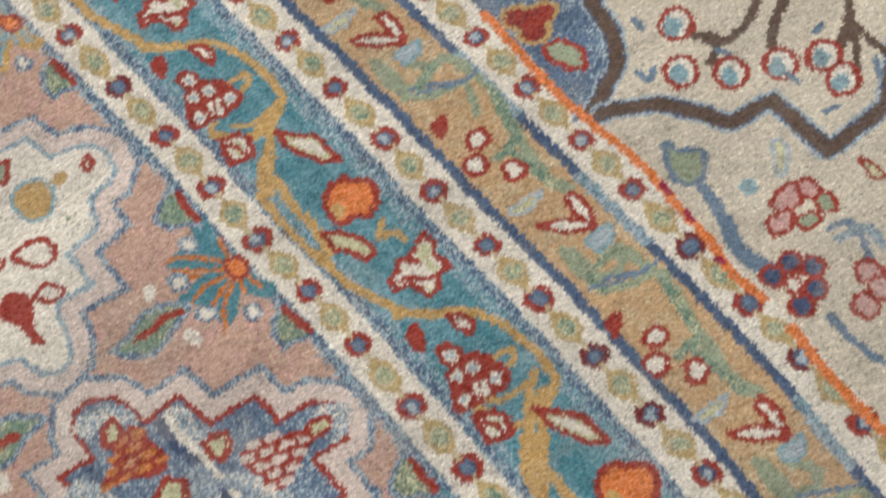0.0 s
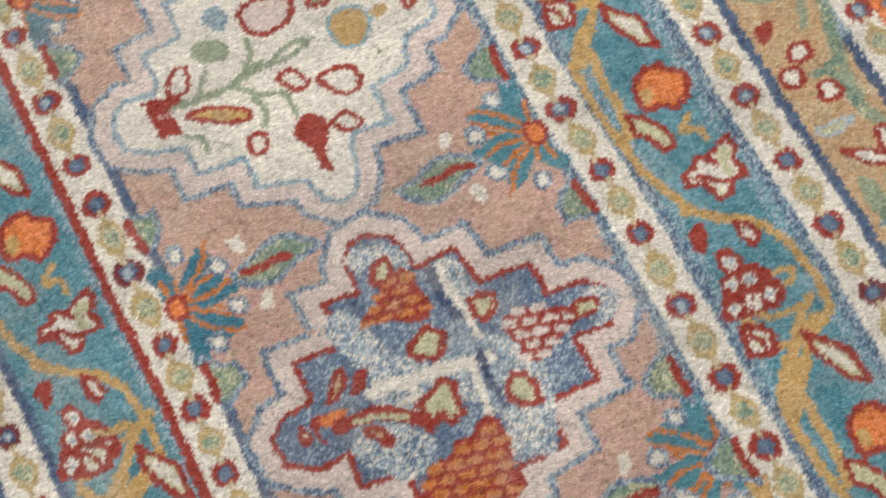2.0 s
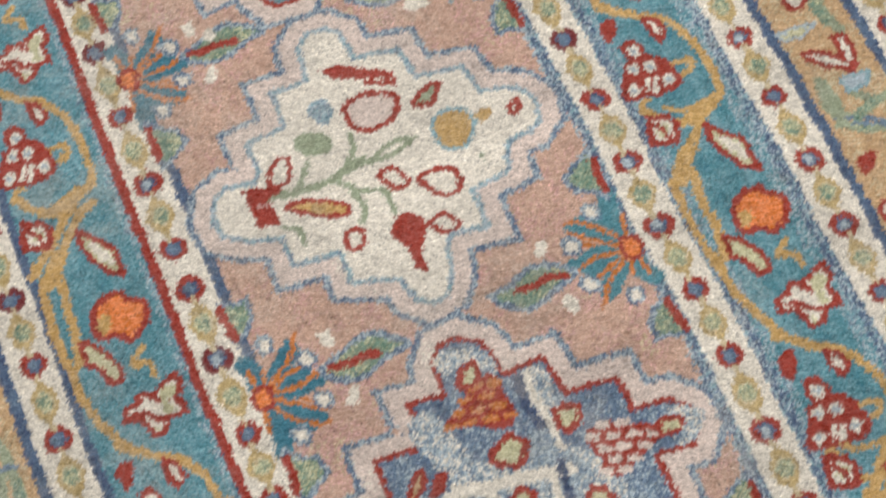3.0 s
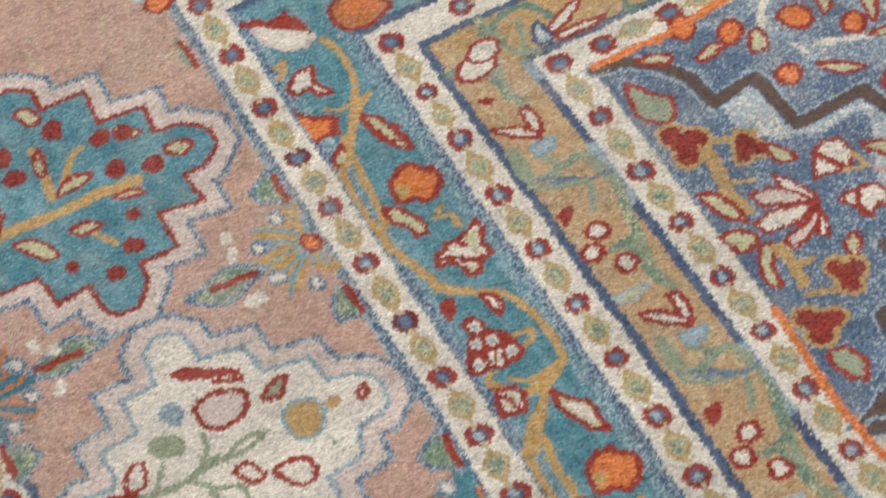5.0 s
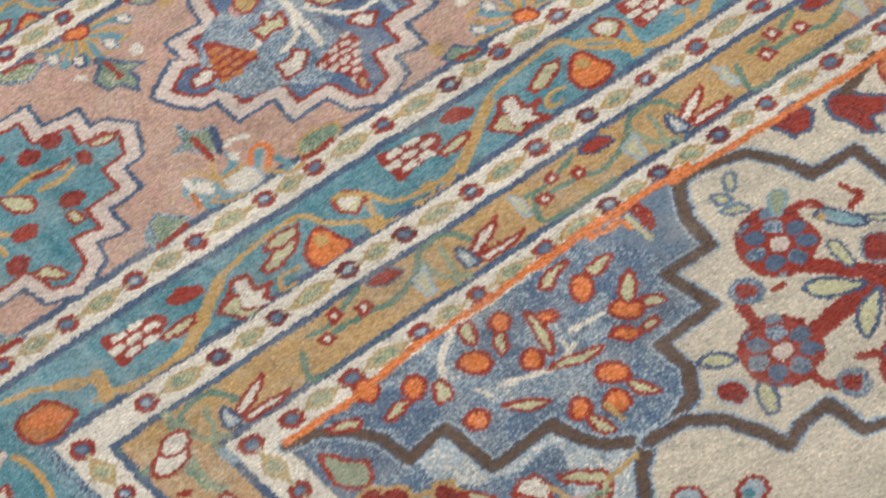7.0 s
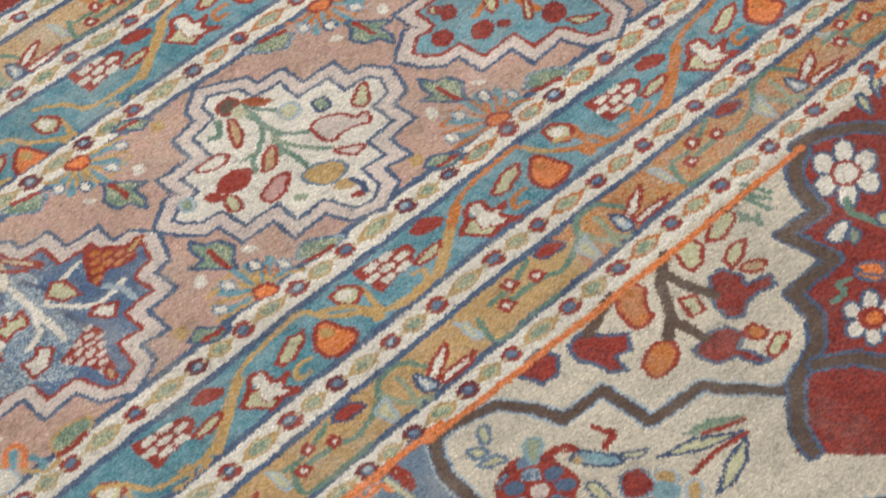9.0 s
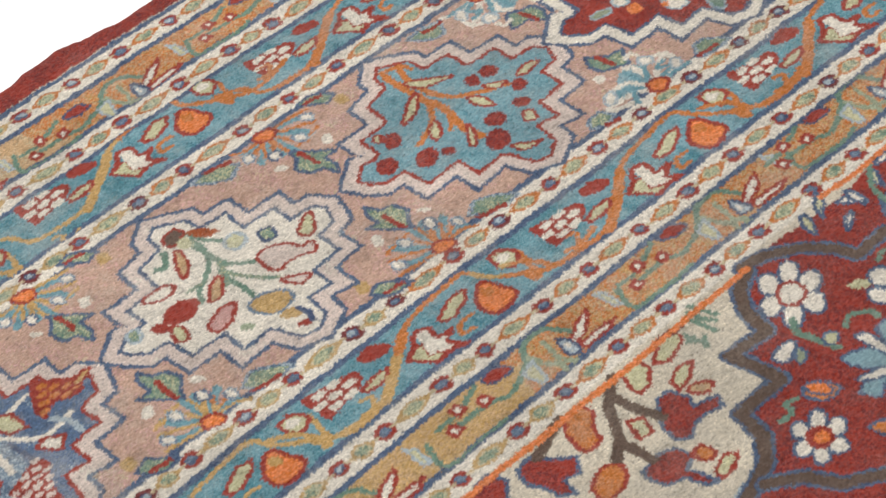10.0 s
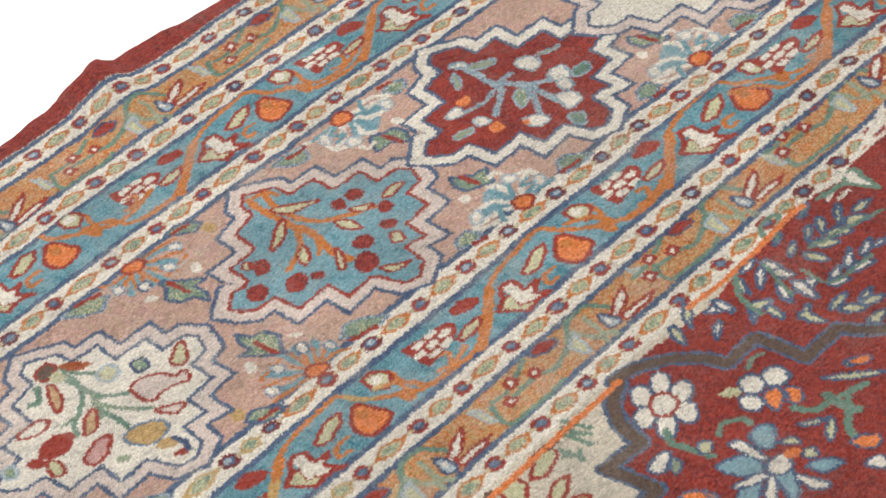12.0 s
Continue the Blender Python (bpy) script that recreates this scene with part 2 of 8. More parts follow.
band_n = CY - 0.0
for _ in range(3):
    band_n = CY - north_sag(CX, np.clip(band_n, -5, 70))
band_w = -(CX - 0.2 + 0.0022 * np.clip(-CY - 38, 0, None) ** 2)
nominal = lambda d, stops: np.interp(d, (-80,) + stops + (stops[-1] + 20,), (-80, 0, 8, 17, 42, 52, 60, 80))
DN, DW = nominal(band_n, NORTH), nominal(band_w, WEST)
D = np.maximum(DN, DW)          # outwards from the field, in one measure for both sides
ON_NORTH = DN > DW


def band(name, colour, low, high, label=""):
    part_of_rug(name, None, label)
    m = (D >= low) & (D < high)
    COLOUR[m] = INDEX[colour]
    OWNER[m] = pen["part"]
    return pen["part"]


COLOUR[:] = INDEX["ivory"]
band("edge_binding", "brick", 61.9, 90, "dark red wool binding along the rug's edge")
STRIPES = []
for k, mid in enumerate((0, 8, 17, 42, 52, 60)):
    for low, high in ((mid - 1.85, mid - 1.25), (mid + 1.2, mid + 1.8)):
        if k or low > 0:
            band("outline", "edging", low, high, "narrow dark blue outline of a stripe")
    STRIPES.append(band("dotted_stripe", "cream", mid - 1.25, mid + 1.2, "cream guard stripe with red rosettes and green diamonds"))
INNER_TAN = band("vine_band", "sand", 1.8, 6.15, "tan guard band with butterflies and vines")
INNER_TEAL = band("flower_band", "water", 9.8, 15.15, "teal guard band with golden vine and flowers")
MAIN = band("main_border", "clay", 18.8, 40.15, "dusty pink main border with lobed medallions")
OUTER_TEAL = band("flower_band", "water", 43.8, 50.15, "teal guard band with golden vine and flowers")
OUTER_TAN = band("vine_band", "amber", 53.8, 58.15, "orange tan guard band with butterflies and vines")
WITHIN.update({INNER_TAN: (1.4, 6.5), INNER_TEAL: (9.4, 15.6), OUTER_TEAL: (43.4, 50.6), OUTER_TAN: (53.4, 58.5)})
# the tan wool turns to orange along the northern border
COLOUR[(OWNER == INNER_TAN) & ON_NORTH] = INDEX["dune"]
turned = (OWNER == INNER_TAN) & ON_NORTH & (CX + 9 * drift(NX, NY, 64, 11) + 5 * drift(NX, NY, 14, 12) > 53)
COLOUR[turned] = INDEX["amber"]
turned = (OWNER == OUTER_TAN) & (~ON_NORTH | (CX + 9 * drift(NX, NY, 64, 13) < 48))
COLOUR[turned] = INDEX["sand"]
paler = ((OWNER == INNER_TEAL) | (OWNER == OUTER_TEAL)) & ON_NORTH & (drift(NX, NY, 72, 14) + 0.5 * drift(NX, NY, 19, 15) > 0.05)
COLOUR[paler] = INDEX["lagoon"]
# blurred outlines where the blue wool has run into the cream
for low, high in ((9.2, 10.5), (14.6, 15.8), (18.2, 19.0), (43.2, 44.2)):
    run = (D >= low) & (D < high) & ~ON_NORTH & (rng.uniform(size=D.shape) < 0.55)
    COLOUR[run] = INDEX["haze"]
run = (D >= 1.2) & (D < 1.9) & ~ON_NORTH & (drift(NX, NY, 48, 16) > 0.1)
COLOUR[run] = INDEX["haze"]

red_edge = (D >= 43.15) & (D < 43.75) & ~ON_NORTH
COLOUR[red_edge] = INDEX["red"]


def rosette(x, y, turn, above):
    place(x, y, turn)
    part_of_rug("rosette", above)
    r = 0.80 * random.uniform(0.92, 1.08)
    oval("maroon" if random.random() < 0.3 else "red", 0, 0, r * 1.1, r)
    oval("slate" if random.random() < 0.6 else "navy", 0, 0, 0.6 * r, 0.55 * r)
    oval("blue" if random.random() < 0.6 else "pale", random.uniform(-0.1, 0.1), 0.05, 0.34, 0.26)


def diamond(x, y, turn, above, length):
    place(x, y, turn)
    part_of_rug("diamond", above)
    h = 0.80
    line("straw", 0.32, [(-length - 0.3, 0), (length + 0.3, 0)], False)
    warm = "ochre" if turn == 0 and x > 52 else "honey" if turn == 0 and x > 25 else "wheat"
    fill(warm, [(-length, 0), (-0.45 * length, 0.75 * h), (0, h), (0.45 * length, 0.75 * h), (length, 0), (0.45 * length, -0.75 * h), (0, -h), (-0.45 * length, -0.75 * h)])
    long = 0.62 if turn == 0 else 0.5
    fill("straw", [(-long * length, 0), (0, 0.74 * h), (long * length, 0), (0, -0.74 * h)], True)
    fill("leafy", [(-0.8 * long * length, 0), (-0.4 * long * length, 0.5 * h), (0.4 * long * length, 0.5 * h), (0.8 * long * length, 0), (0.4 * long * length, -0.5 * h), (-0.4 * long * length, -0.5 * h)], True)


def north_y(x, stop):
    return NORTH[stop] + north_sag(x, NORTH[stop])


def dotted(stop, spots, north):
    spots = list(spots)
    for i, s in enumerate(spots):
        at = (s, north_y(s, stop), 0) if north else (-WEST[stop] + west_sag(s), s, 1)
        rosette(*at, STRIPES[stop])
    for a, b in zip(spots, spots[1:]):
        s, n = (a + b) / 2, abs(b - a)
        if 3.5 < n < 7.5:
            at = (s, north_y(s, stop), 0) if north else (-WEST[stop] + west_sag(s), s, 1)
            diamond(*at, STRIPES[stop], n / 2 - 1.0)


def onward(first, last, gap, n):
    """Known spots, then n more at an even gap."""
    return [last + gap * (i + 1) for i in range(n)]


L3W = [0.0, -5.2, -10.4, -15.3, -20.2, -25.0, -29.9, -34.9, -39.4, -44.4, -49.3, -53.8, -58.8]
L2W = [7.7, 2.5, -2.2, -7.5, -12.5, -17.5, -22.3, -27.2, -32.0, -36.8, -41.5, -46.4, -51.1, -55.7]
L1W = [17.8, 12.4, 7.0, 2.0, -2.8, -8.1, -13.2, -18.1, -23.0, -27.7, -32.5, -37.2, -42.1, -47.1, -51.7]
M1W = [13.0, 7.8, 2.6, -2.2, -7.4, -12.6, -17.8, -20.8, -25.8, -31.0, -35.5, -39.8]
M2W = [13.0, 8.0, 3.0, -2.0, -7.0, -12.0, -17.2, -22.0, -27.1, -32.1]
M3W = [30.0 - 5.0 * i for i in range(13)]
for stop, spots in enumerate((L3W, L2W, L1W, M1W, M2W, M3W)):
    dotted(stop, spots + onward(0, spots[-1], -4.9, int((76 + spots[-1]) / 4.9)), False)
L3N = [3.2, 8.0, 13.5, 18.0, 23.6, 29.0, 33.3, 38.2, 42.5, 48.0, 52.6, 58.2, 63.1, 68.2, 73.1, 78.6, 83.5, 89.0, 93.6, 97.9, 102.3]
L2N = [-2.8, 2.8, 7.6, 13.4, 17.9, 23.4, 29.1, 33.5, 38.5, 43.0, 48.6, 52.9, 58.6, 63.5, 68.9, 74.0, 79.1, 84.2, 89.5, 94.2, 98.6, 103.8, 109.2]
L1N = [-12.8, -7.8, -2.8, 2.7, 7.7, 13.3, 17.5, 23.2, 28.9, 33.3, 38.6, 43.2, 49.0, 53.3, 59.2, 63.9, 69.3, 74.4, 79.3, 84.7, 90.1, 94.8, 99.7, 104.1, 109.1]
M1N = [23.7, 29.3, 34.7, 40.0, 45.0, 50.8, 55.5, 61.5, 66.5, 71.7, 77.4, 82.3, 86.7, 92.2, 96.8, 101.3]
M2N = [30.4, 35.6, 41.0, 46.3, 52.2, 57.0, 63.1, 68.6, 73.2, 78.8, 84.1, 88.5, 93.6, 98.1]
M3N = [37.0, 42.2, 47.5, 53.3, 58.4, 63.6, 68.9, 74.0, 79.0, 83.3, 88.6, 92.8]
for stop, spots in enumerate((L3N, L2N, L1N, M1N, M2N, M3N)):
    spots = [spots[0] - 5.1 * i for i in range(int((spots[0] + 40) / 5.1), 0, -1)] * (stop > 2) + spots
    spots = [s for s in spots if stop < 3 or s > -(42.25, 51.7, 60.2)[stop - 3] + 2]
    dotted(stop, spots + onward(0, spots[-1], 5.0, int((126 - spots[-1]) / 5.0)), True)
place()
# ---- main border: medallions and fan flowers ----

def grown(shape, by):
    """The outline moved outwards, with sharp corners."""
    p = np.asarray(shape, float)
    q, r = p - np.roll(p, 1, 0), np.roll(p, -1, 0) - p
    area = np.sum(p[:, 0] * np.roll(p[:, 1], -1) - p[:, 1] * np.roll(p[:, 0], -1))
    unit = lambda v: v / np.maximum(np.linalg.norm(v, axis=1, keepdims=True), 1e-6)
    n1, n2 = (unit(np.stack([v[:, 1], -v[:, 0]], -1)) * np.sign(area) for v in (q, r))
    m = unit(n1 + n2)
    return p + by * m / np.clip((m * n1).sum(1, keepdims=True), 0.62, 1)


def medallion(shape, ground, rim, thread, line_wool, inner):
    made = part_of_rug("medallion", None, inner + " medallion with a zigzag rim")
    part_of_rug("rim", made)
    fill(thread, grown(shape, 1.5))
    fill(rim, grown(shape, 1.12))
    pen["part"] = made
    fill(ground, shape)
    line(line_wool, 0.34, shape, False, True)
    return made

LOBED = [(0.9, 10.6), (1.8, 10.0), (2.9, 9.1), (2.8, 7.1), (5.2, 6.9), (4.8, 4.2), (7.7, 3.9), (7.3, 1.6), (9.3, 1.4), (9.9, 0.4), (9.0, -1.5), (7.1, -1.8), (6.9, -4.3), (4.1, -4.4), (3.8, -6.8), (1.8, -6.3), (1.2, -9.0), (-0.5, -9.9), (-1.6, -9.3), (-1.9, -7.5), (-2.2, -6.5), (-4.8, -6.6), (-4.5, -3.9), (-7.6, -3.8), (-7.5, -1.0), (-9.3, -0.8), (-10.1, 0.3), (-10.4, 1.3), (-8.7, 2.5), (-7.8, 2.2), (-7.1, 2.4), (-6.9, 4.7), (-3.9, 4.7), (-3.3, 7.6), (-0.7, 8.1), (-0.3, 9.7)]
LOBED_CREAM = [(-1.0, 9.8), (-0.2, 10.5), (0.8, 10.4), (1.5, 9.7), (1.6, 8.5), (1.6, 7.6), (4.1, 7.1), (4.3, 4.7), (7.0, 4.2), (7.3, 2.1), (8.6, 1.8), (9.5, 1.2), (10.0, 0.1), (9.8, -1.2), (9.0, -1.9), (7.7, -1.9), (7.1, -3.0), (7.0, -3.9), (4.6, -4.2), (4.6, -7.0), (2.5, -6.6), (2.0, -7.2), (1.5, -9.4), (0.8, -10.3), (-0.2, -10.5), (-1.0, -9.7), (-1.2, -8.2), (-3.7, -7.2), (-3.6, -5.1), (-6.3, -5.0), (-6.2, -2.9), (-8.1, -2.4), (-9.3, -1.4), (-9.5, 0), (-8.9, 1.4), (-8.0, 1.9), (-6.4, 1.5), (-6.0, 2.2), (-6.0, 4.4), (-3.6, 4.6), (-3.5, 7.3), (-1.2, 7.3), (-1.2, 8.0)]
LOBED_BLUE = [(-1.8, 8.7), (-1.1, 9.7), (-0.1, 9.8), (1.0, 8.9), (1.3, 7.9), (1.4, 6.5), (3.8, 6.5), (4.1, 4.0), (6.8, 3.8), (6.9, 1.6), (8.7, 1.5), (9.6, 0.6), (9.6, -0.7), (8.9, -1.7), (6.9, -1.5), (6.9, -4.3), (4.0, -4.4), (3.9, -6.9), (1.1, -7.2), (1.0, -8.2), (-1.2, -8.2), (-2.6, -8.6), (-4.3, -6.7), (-4.0, -4.7), (-6.5, -4.3), (-6.3, -2.2), (-7.9, -2.3), (-9.4, -1.2), (-9.5, 0.5), (-8.7, 1.4), (-6.8, 1.7), (-6.8, 4.3), (-4.2, 4.0), (-3.7, 4.3), (-3.9, 6.8), (-1.9, 6.5)]
LOBED_TEAL = [(-1.9, 10.2), (-0.9, 11.3), (-0.1, 11.5), (1.3, 10.5), (1.2, 8.7), (4.1, 8.5), (4.0, 5.4), (7.0, 5.1), (6.8, 2.6), (8.4, 2.4), (9.8, 1.0), (9.8, -0.4), (8.4, -1.8), (6.9, -1.7), (7.0, -4.2), (4.2, -3.7), (4.2, -6.9), (1.8, -6.8), (1.7, -8.5), (0.5, -10.1), (-0.9, -9.9), (-1.5, -8.8), (-1.6, -7.0), (-3.7, -7.2), (-4.0, -4.7), (-6.8, -4.3), (-6.9, -2.0), (-8.1, -2.1), (-8.3, 1.5), (-7.1, 3.4), (-7.5, 5.9), (-5.8, 7.5), (-4.3, 9.4)]


def fan(petal, ray):
    part_of_rug("fan_flower", MAIN)
    line(petal, 1.05, [(0.6, 0.2), (1.6, 1), (2.5, 2.3)])
    line(petal, 1.05, [(0.1, 0.5), (0.3, 1.8), (0, 3.3)])
    line(petal, 1.05, [(-0.4, 0.3), (-1.2, 1.2), (-2.4, 2.2)])
    line(petal, 1.05, [(-0.6, -0.1), (-1.6, 0), (-2.4, -0.4)])
    line(petal, 1.05, [(1.7, 0), (3, 0), (3.7, -0.1)])
    line(petal, 1.05, [(1, 0.1), (2.4, 1.1), (2.6, 1.7)])
    line(petal, 1.05, [(-0.2, 0.4), (-0.7, 1.7), (-0.6, 2.4)])
    line(ray, 0.29, [(2.9, 2.7), (2.7, 1.9), (1.7, 0.8), (0.6, 0.1)])
    line(ray, 0.29, [(2.1, 2.7), (1.3, 1.6), (0.3, 0.4)])
    line(ray, 0.29, [(-0.5, 3.6), (0.1, 2.1), (0, 0.4)])
    line(ray, 0.29, [(-3.1, 2.8), (-1.7, 1.9), (-0.5, 0.4)])
    line(ray, 0.29, [(-2, -0.3), (-0.7, -0.2)])
    line(ray, 0.29, [(2.3, -0.5), (0.8, -0.2)])
    line(ray, 0.29, [(-1.6, 0.5), (-0.6, 0.2)])
    line(ray, 0.29, [(-1.3, 3.2), (-0.9, 1.8), (-0.3, 0.6)])
    line(ray, 0.29, [(1.4, 2.4), (0.9, 1.8)])
    fill("orange", [(0.6, 0.3), (0.8, -0.1), (0.4, -0.6), (-0.3, -0.6), (-0.7, -0.1), (-0.4, 0.4)], True, "red", 0.36)
    fill("cream", [(1.8, 3.2), (1.9, 2.7), (1.3, 2.4), (0.9, 2.6), (1.1, 3.3)], True, "mist", 0.32)
    fill("cream", [(2.4, 4.5), (2.4, 4), (1.8, 4.1), (1.2, 4.7), (1.6, 4.9)], True)
    fill("cream", [(-0.8, 3.1), (-1, 2.5), (-1.7, 2.3), (-1.9, 2.9), (-1.4, 3.3)], True, "mist", 0.32)
    fill("cream", [(-1.6, 4.5), (-1.7, 4), (-2.6, 3.9), (-2.6, 4.6)], True)
    fill("cream", [(-2.6, 1.2), (-2.7, 0.7), (-3.5, 0.7), (-3.5, 1.4)], True, "mist", 0.32)
    fill("cream", [(3.6, 1.4), (3.4, 0.7), (2.6, 0.7), (2.8, 1.4)], True, "mist", 0.32)
    part_of_rug("leaf", MAIN)
    fill("moss", [(0, 8.2), (0.3, 7), (1, 5.5), (0.6, 4.1), (-0.3, 3.3), (-0.8, 4.3), (-1.5, 6.1), (-1, 7.3)], True, "mist", 0.5)
    line("red", 0.55, [(-0.1, 6.5), (-0.2, 5.6), (-0.1, 4.8), (-0.3, 3.9)])
    part_of_rug("leaf", MAIN)
    fill("moss", [(5.8, 1.6), (7.1, -0.2), (5.4, -0.2), (3.5, -0.2), (4.4, 0.6), (4.7, 1.3)], False, "mist", 0.42)
    line("red", 0.5, [(6.3, -0.3), (5.2, -0.2), (4.1, -0.2)])
    part_of_rug("leaf", MAIN)
    fill("moss", [(-5.2, 1), (-4.2, 0.3), (-4.1, -0.4), (-6.7, -0.4), (-6.3, 0.4), (-6.4, 1.1)], False, "mist", 0.42)
    line("red", 0.5, [(-4.2, -0.3), (-5.3, -0.4), (-6.3, -0.5)])


def lotus():
    part_of_rug("fan_flower", MAIN)
    fill("sky", [(-0.2, 3.8), (1.1, 3.4), (0.8, 1.7), (-0.7, 0.5), (-2.6, 0.9), (-3.7, 1.4), (-1.8, 2.8)], True)
    line("cream", 0.55, [(0.2, 0.9), (0.7, 3), (0.3, 3.9)])
    line("cream", 0.55, [(-0.7, 0), (-2.1, 1), (-4.2, 1.5)])
    line("cream", 0.55, [(-0.5, 0.6), (-1.1, 2.3), (-3, 2.7)])
    line("cream", 0.55, [(0.7, 0.8), (2.3, 2.1), (3, 2.3)])
    line("cream", 0.55, [(2.2, 3.2), (3.3, 2.6), (3.1, 0.9)])
    line("cream", 0.55, [(-2.3, 0), (-3.3, 0.3), (-4.2, 1)])
    line("cream", 0.55, [(0.9, 0), (2.7, 0.1), (3.8, -0.4)])
    line("lake", 0.45, [(0.1, 1.1), (1.3, 2.9)])
    line("lake", 0.45, [(-0.9, 0.8), (-2, 1.9), (-3.3, 1.6)])
    line("lake", 0.45, [(1, 0.4), (2.4, 0.8), (1.5, 1.6), (2.5, 1.9)])
    line("lake", 0.45, [(-0.1, 3.4), (-0.3, 1.6)])
    line("lake", 0.45, [(1.4, 0), (3.4, -0.1)])
    line("lake", 0.45, [(-1.7, 0.9), (-2.5, -0.3)])
    fill("cream", [(1.7, 3.9), (2.5, 3.3), (1.9, 2.4), (1.3, 2.9)], True, "pale", 0.3)
    fill("cream", [(-3.2, 2.8), (-2.4, 2.6), (-3.1, 1.5), (-3.8, 1.9)], True, "pale", 0.3)
    fill("cream", [(2.9, 1.5), (3.4, 0.9), (2.7, 0.1), (2.2, 0.5)], True, "pale", 0.3)
    fill("orange", [(-0.3, 0.9), (0.8, 0.5), (0.8, -0.4), (-0.3, -0.9), (-0.9, -0.2)], True, "red", 0.4)
    part_of_rug("leaf", MAIN)
    fill("moss", [(-0.3, 7.6), (0.7, 6.2), (2.1, 5.9), (1, 4), (-0.1, 4.7), (-0.9, 5.2), (-1, 6.4)], False, "edging", 0.42)
    line("red", 0.45, [(0.2, 6.8), (0.2, 5.8), (0.3, 4.9)])
    part_of_rug("leaf", MAIN)
    fill("moss", [(5.2, 1.1), (6.3, 0.9), (7.6, -0.9), (5.5, -1), (4.2, -0.4)], False, "mist", 0.4)
    line("red", 0.45, [(4.4, -0.2), (5.2, -0.3), (6.1, -0.5)])
    part_of_rug("leaf", MAIN)
    fill("moss", [(-6.1, 1.8), (-4.8, 1.9), (-4.4, 0.6), (-5.8, 0.1), (-6.8, 0.9)], False, "mist", 0.4)
    line("red", 0.45, [(-5.8, 0.1), (-4.7, -0.1)])
    part_of_rug("cream_mark", MAIN)
    fill("cream", [(-1.9, 5.2), (-1.3, 4.9), (-1.5, 4.2), (-2.2, 4.3)], True)
    line("cream", 0.4, [(1.3, 4.8), (2, 4.9), (2.1, 4.2)])


def spray(ray="gold"):
    part_of_rug("fan_flower", MAIN)
    line("lake", 0.8, [(0, 0.5), (0.1, 2.5), (0.1, 4)])
    line("lake", 0.8, [(0.5, 0.4), (1.6, 1.5), (2.4, 2)])
    line("lake", 0.8, [(-0.6, 0.3), (-1.6, 1.4), (-2.2, 2.8)])
    line("lake", 0.8, [(-0.9, -0.3), (-2.4, 0.1), (-3, 0.4)])
    line("lake", 0.8, [(0.8, -0.1), (1.8, 0.1), (2.4, -0.4)])
    line("lake", 0.8, [(0.2, 0.6), (0.9, 2.4), (1, 2.9)])
    line(ray, 0.36, [(0, 0.6), (0.4, 2.8), (-0.2, 4.1)])
    line(ray, 0.36, [(-0.3, 0.4), (-0.9, 2.2), (-1.4, 3.4)])
    line(ray, 0.36, [(-0.7, 0.1), (-2.1, 1.2), (-3.5, 1.9)])
    line(ray, 0.36, [(-0.9, -0.5), (-2.9, -0.1), (-4.2, 0.1)])
    line(ray, 0.36, [(0.6, 0.2), (1.7, 1.8)])
    line(ray, 0.36, [(0.9, -0.2), (2.1, -0.3), (3, -1)])
    line(ray, 0.36, [(0.5, 0.1), (1.8, 0.6), (2.8, 0.8)])
    line(ray, 0.36, [(0.1, 0.5), (1.1, 2.4)])
    line(ray, 0.36, [(-0.4, 3.2), (-1.8, 2.9), (-3.1, 2.7)])
    fill("orange", [(-0.8, 0.2), (0.1, 0.4), (0.8, -0.5), (0.5, -1.1), (-0.4, -1), (-1, -0.6)], True, "red", 0.36)
    fill("cream", [(-1.5, 3.2), (-0.9, 2.6), (-1.1, 1.8), (-1.8, 2.2)], True, "mist", 0.3)
    fill("cream", [(-3.6, 1.7), (-3, 1.1), (-3.2, 0.3), (-4, 0.8)], True, "mist", 0.3)
    fill("cream", [(1.2, 3.1), (1.8, 2.8), (1.5, 1.8), (0.8, 2.1)], True, "edging", 0.3)
    fill("cream", [(2.5, 1.3), (3.1, 1), (2.8, 0.1), (2.1, 0.4)], True, "mist", 0.3)
    fill("cream", [(-2.3, 5.2), (-1.7, 4.9), (-2.2, 3.9), (-2.9, 4.2)], True)
    fill("cream", [(2, 4.7), (2.6, 4.1), (2.5, 3.5), (1.8, 4.1)], True)
    part_of_rug("leaf", MAIN)
    fill("moss", [(0.1, 8.6), (0.5, 7.2), (1.5, 6.7), (1.7, 5.2), (0.7, 4.2), (0.4, 3.2), (-0.6, 4.6), (-1.8, 6.3), (-0.6, 6.2), (-0.5, 7.6)], False, "edging", 0.42)
    line("red", 0.5, [(0.2, 6.3), (0.1, 5.1), (0.1, 4)])
    part_of_rug("leaf", MAIN)
    fill("moss", [(3.5, 0.5), (5.1, 1.4), (6.4, 0.3), (7.3, -1.1), (5.9, -1.1), (4.3, -0.8)], False, "mist", 0.4)
    line("red", 0.5, [(3.8, -0.4), (4.7, -0.7), (5.8, -1)])
    part_of_rug("leaf", MAIN)
    fill("moss", [(-7, 0.6), (-5.7, 1), (-4.8, -0.1), (-4.1, -1.1), (-5.4, -1.2), (-6.4, -0.7)], False, "edging", 0.4)
    line("red", 0.45, [(-6.2, -0.3), (-5.4, -0.5), (-4.7, -0.6)])
    part_of_rug("cream_mark", MAIN)
    fill("honey", [(-7, 2.3), (-6.1, 2.1), (-6.4, 1.1), (-7.3, 1.1)], True)


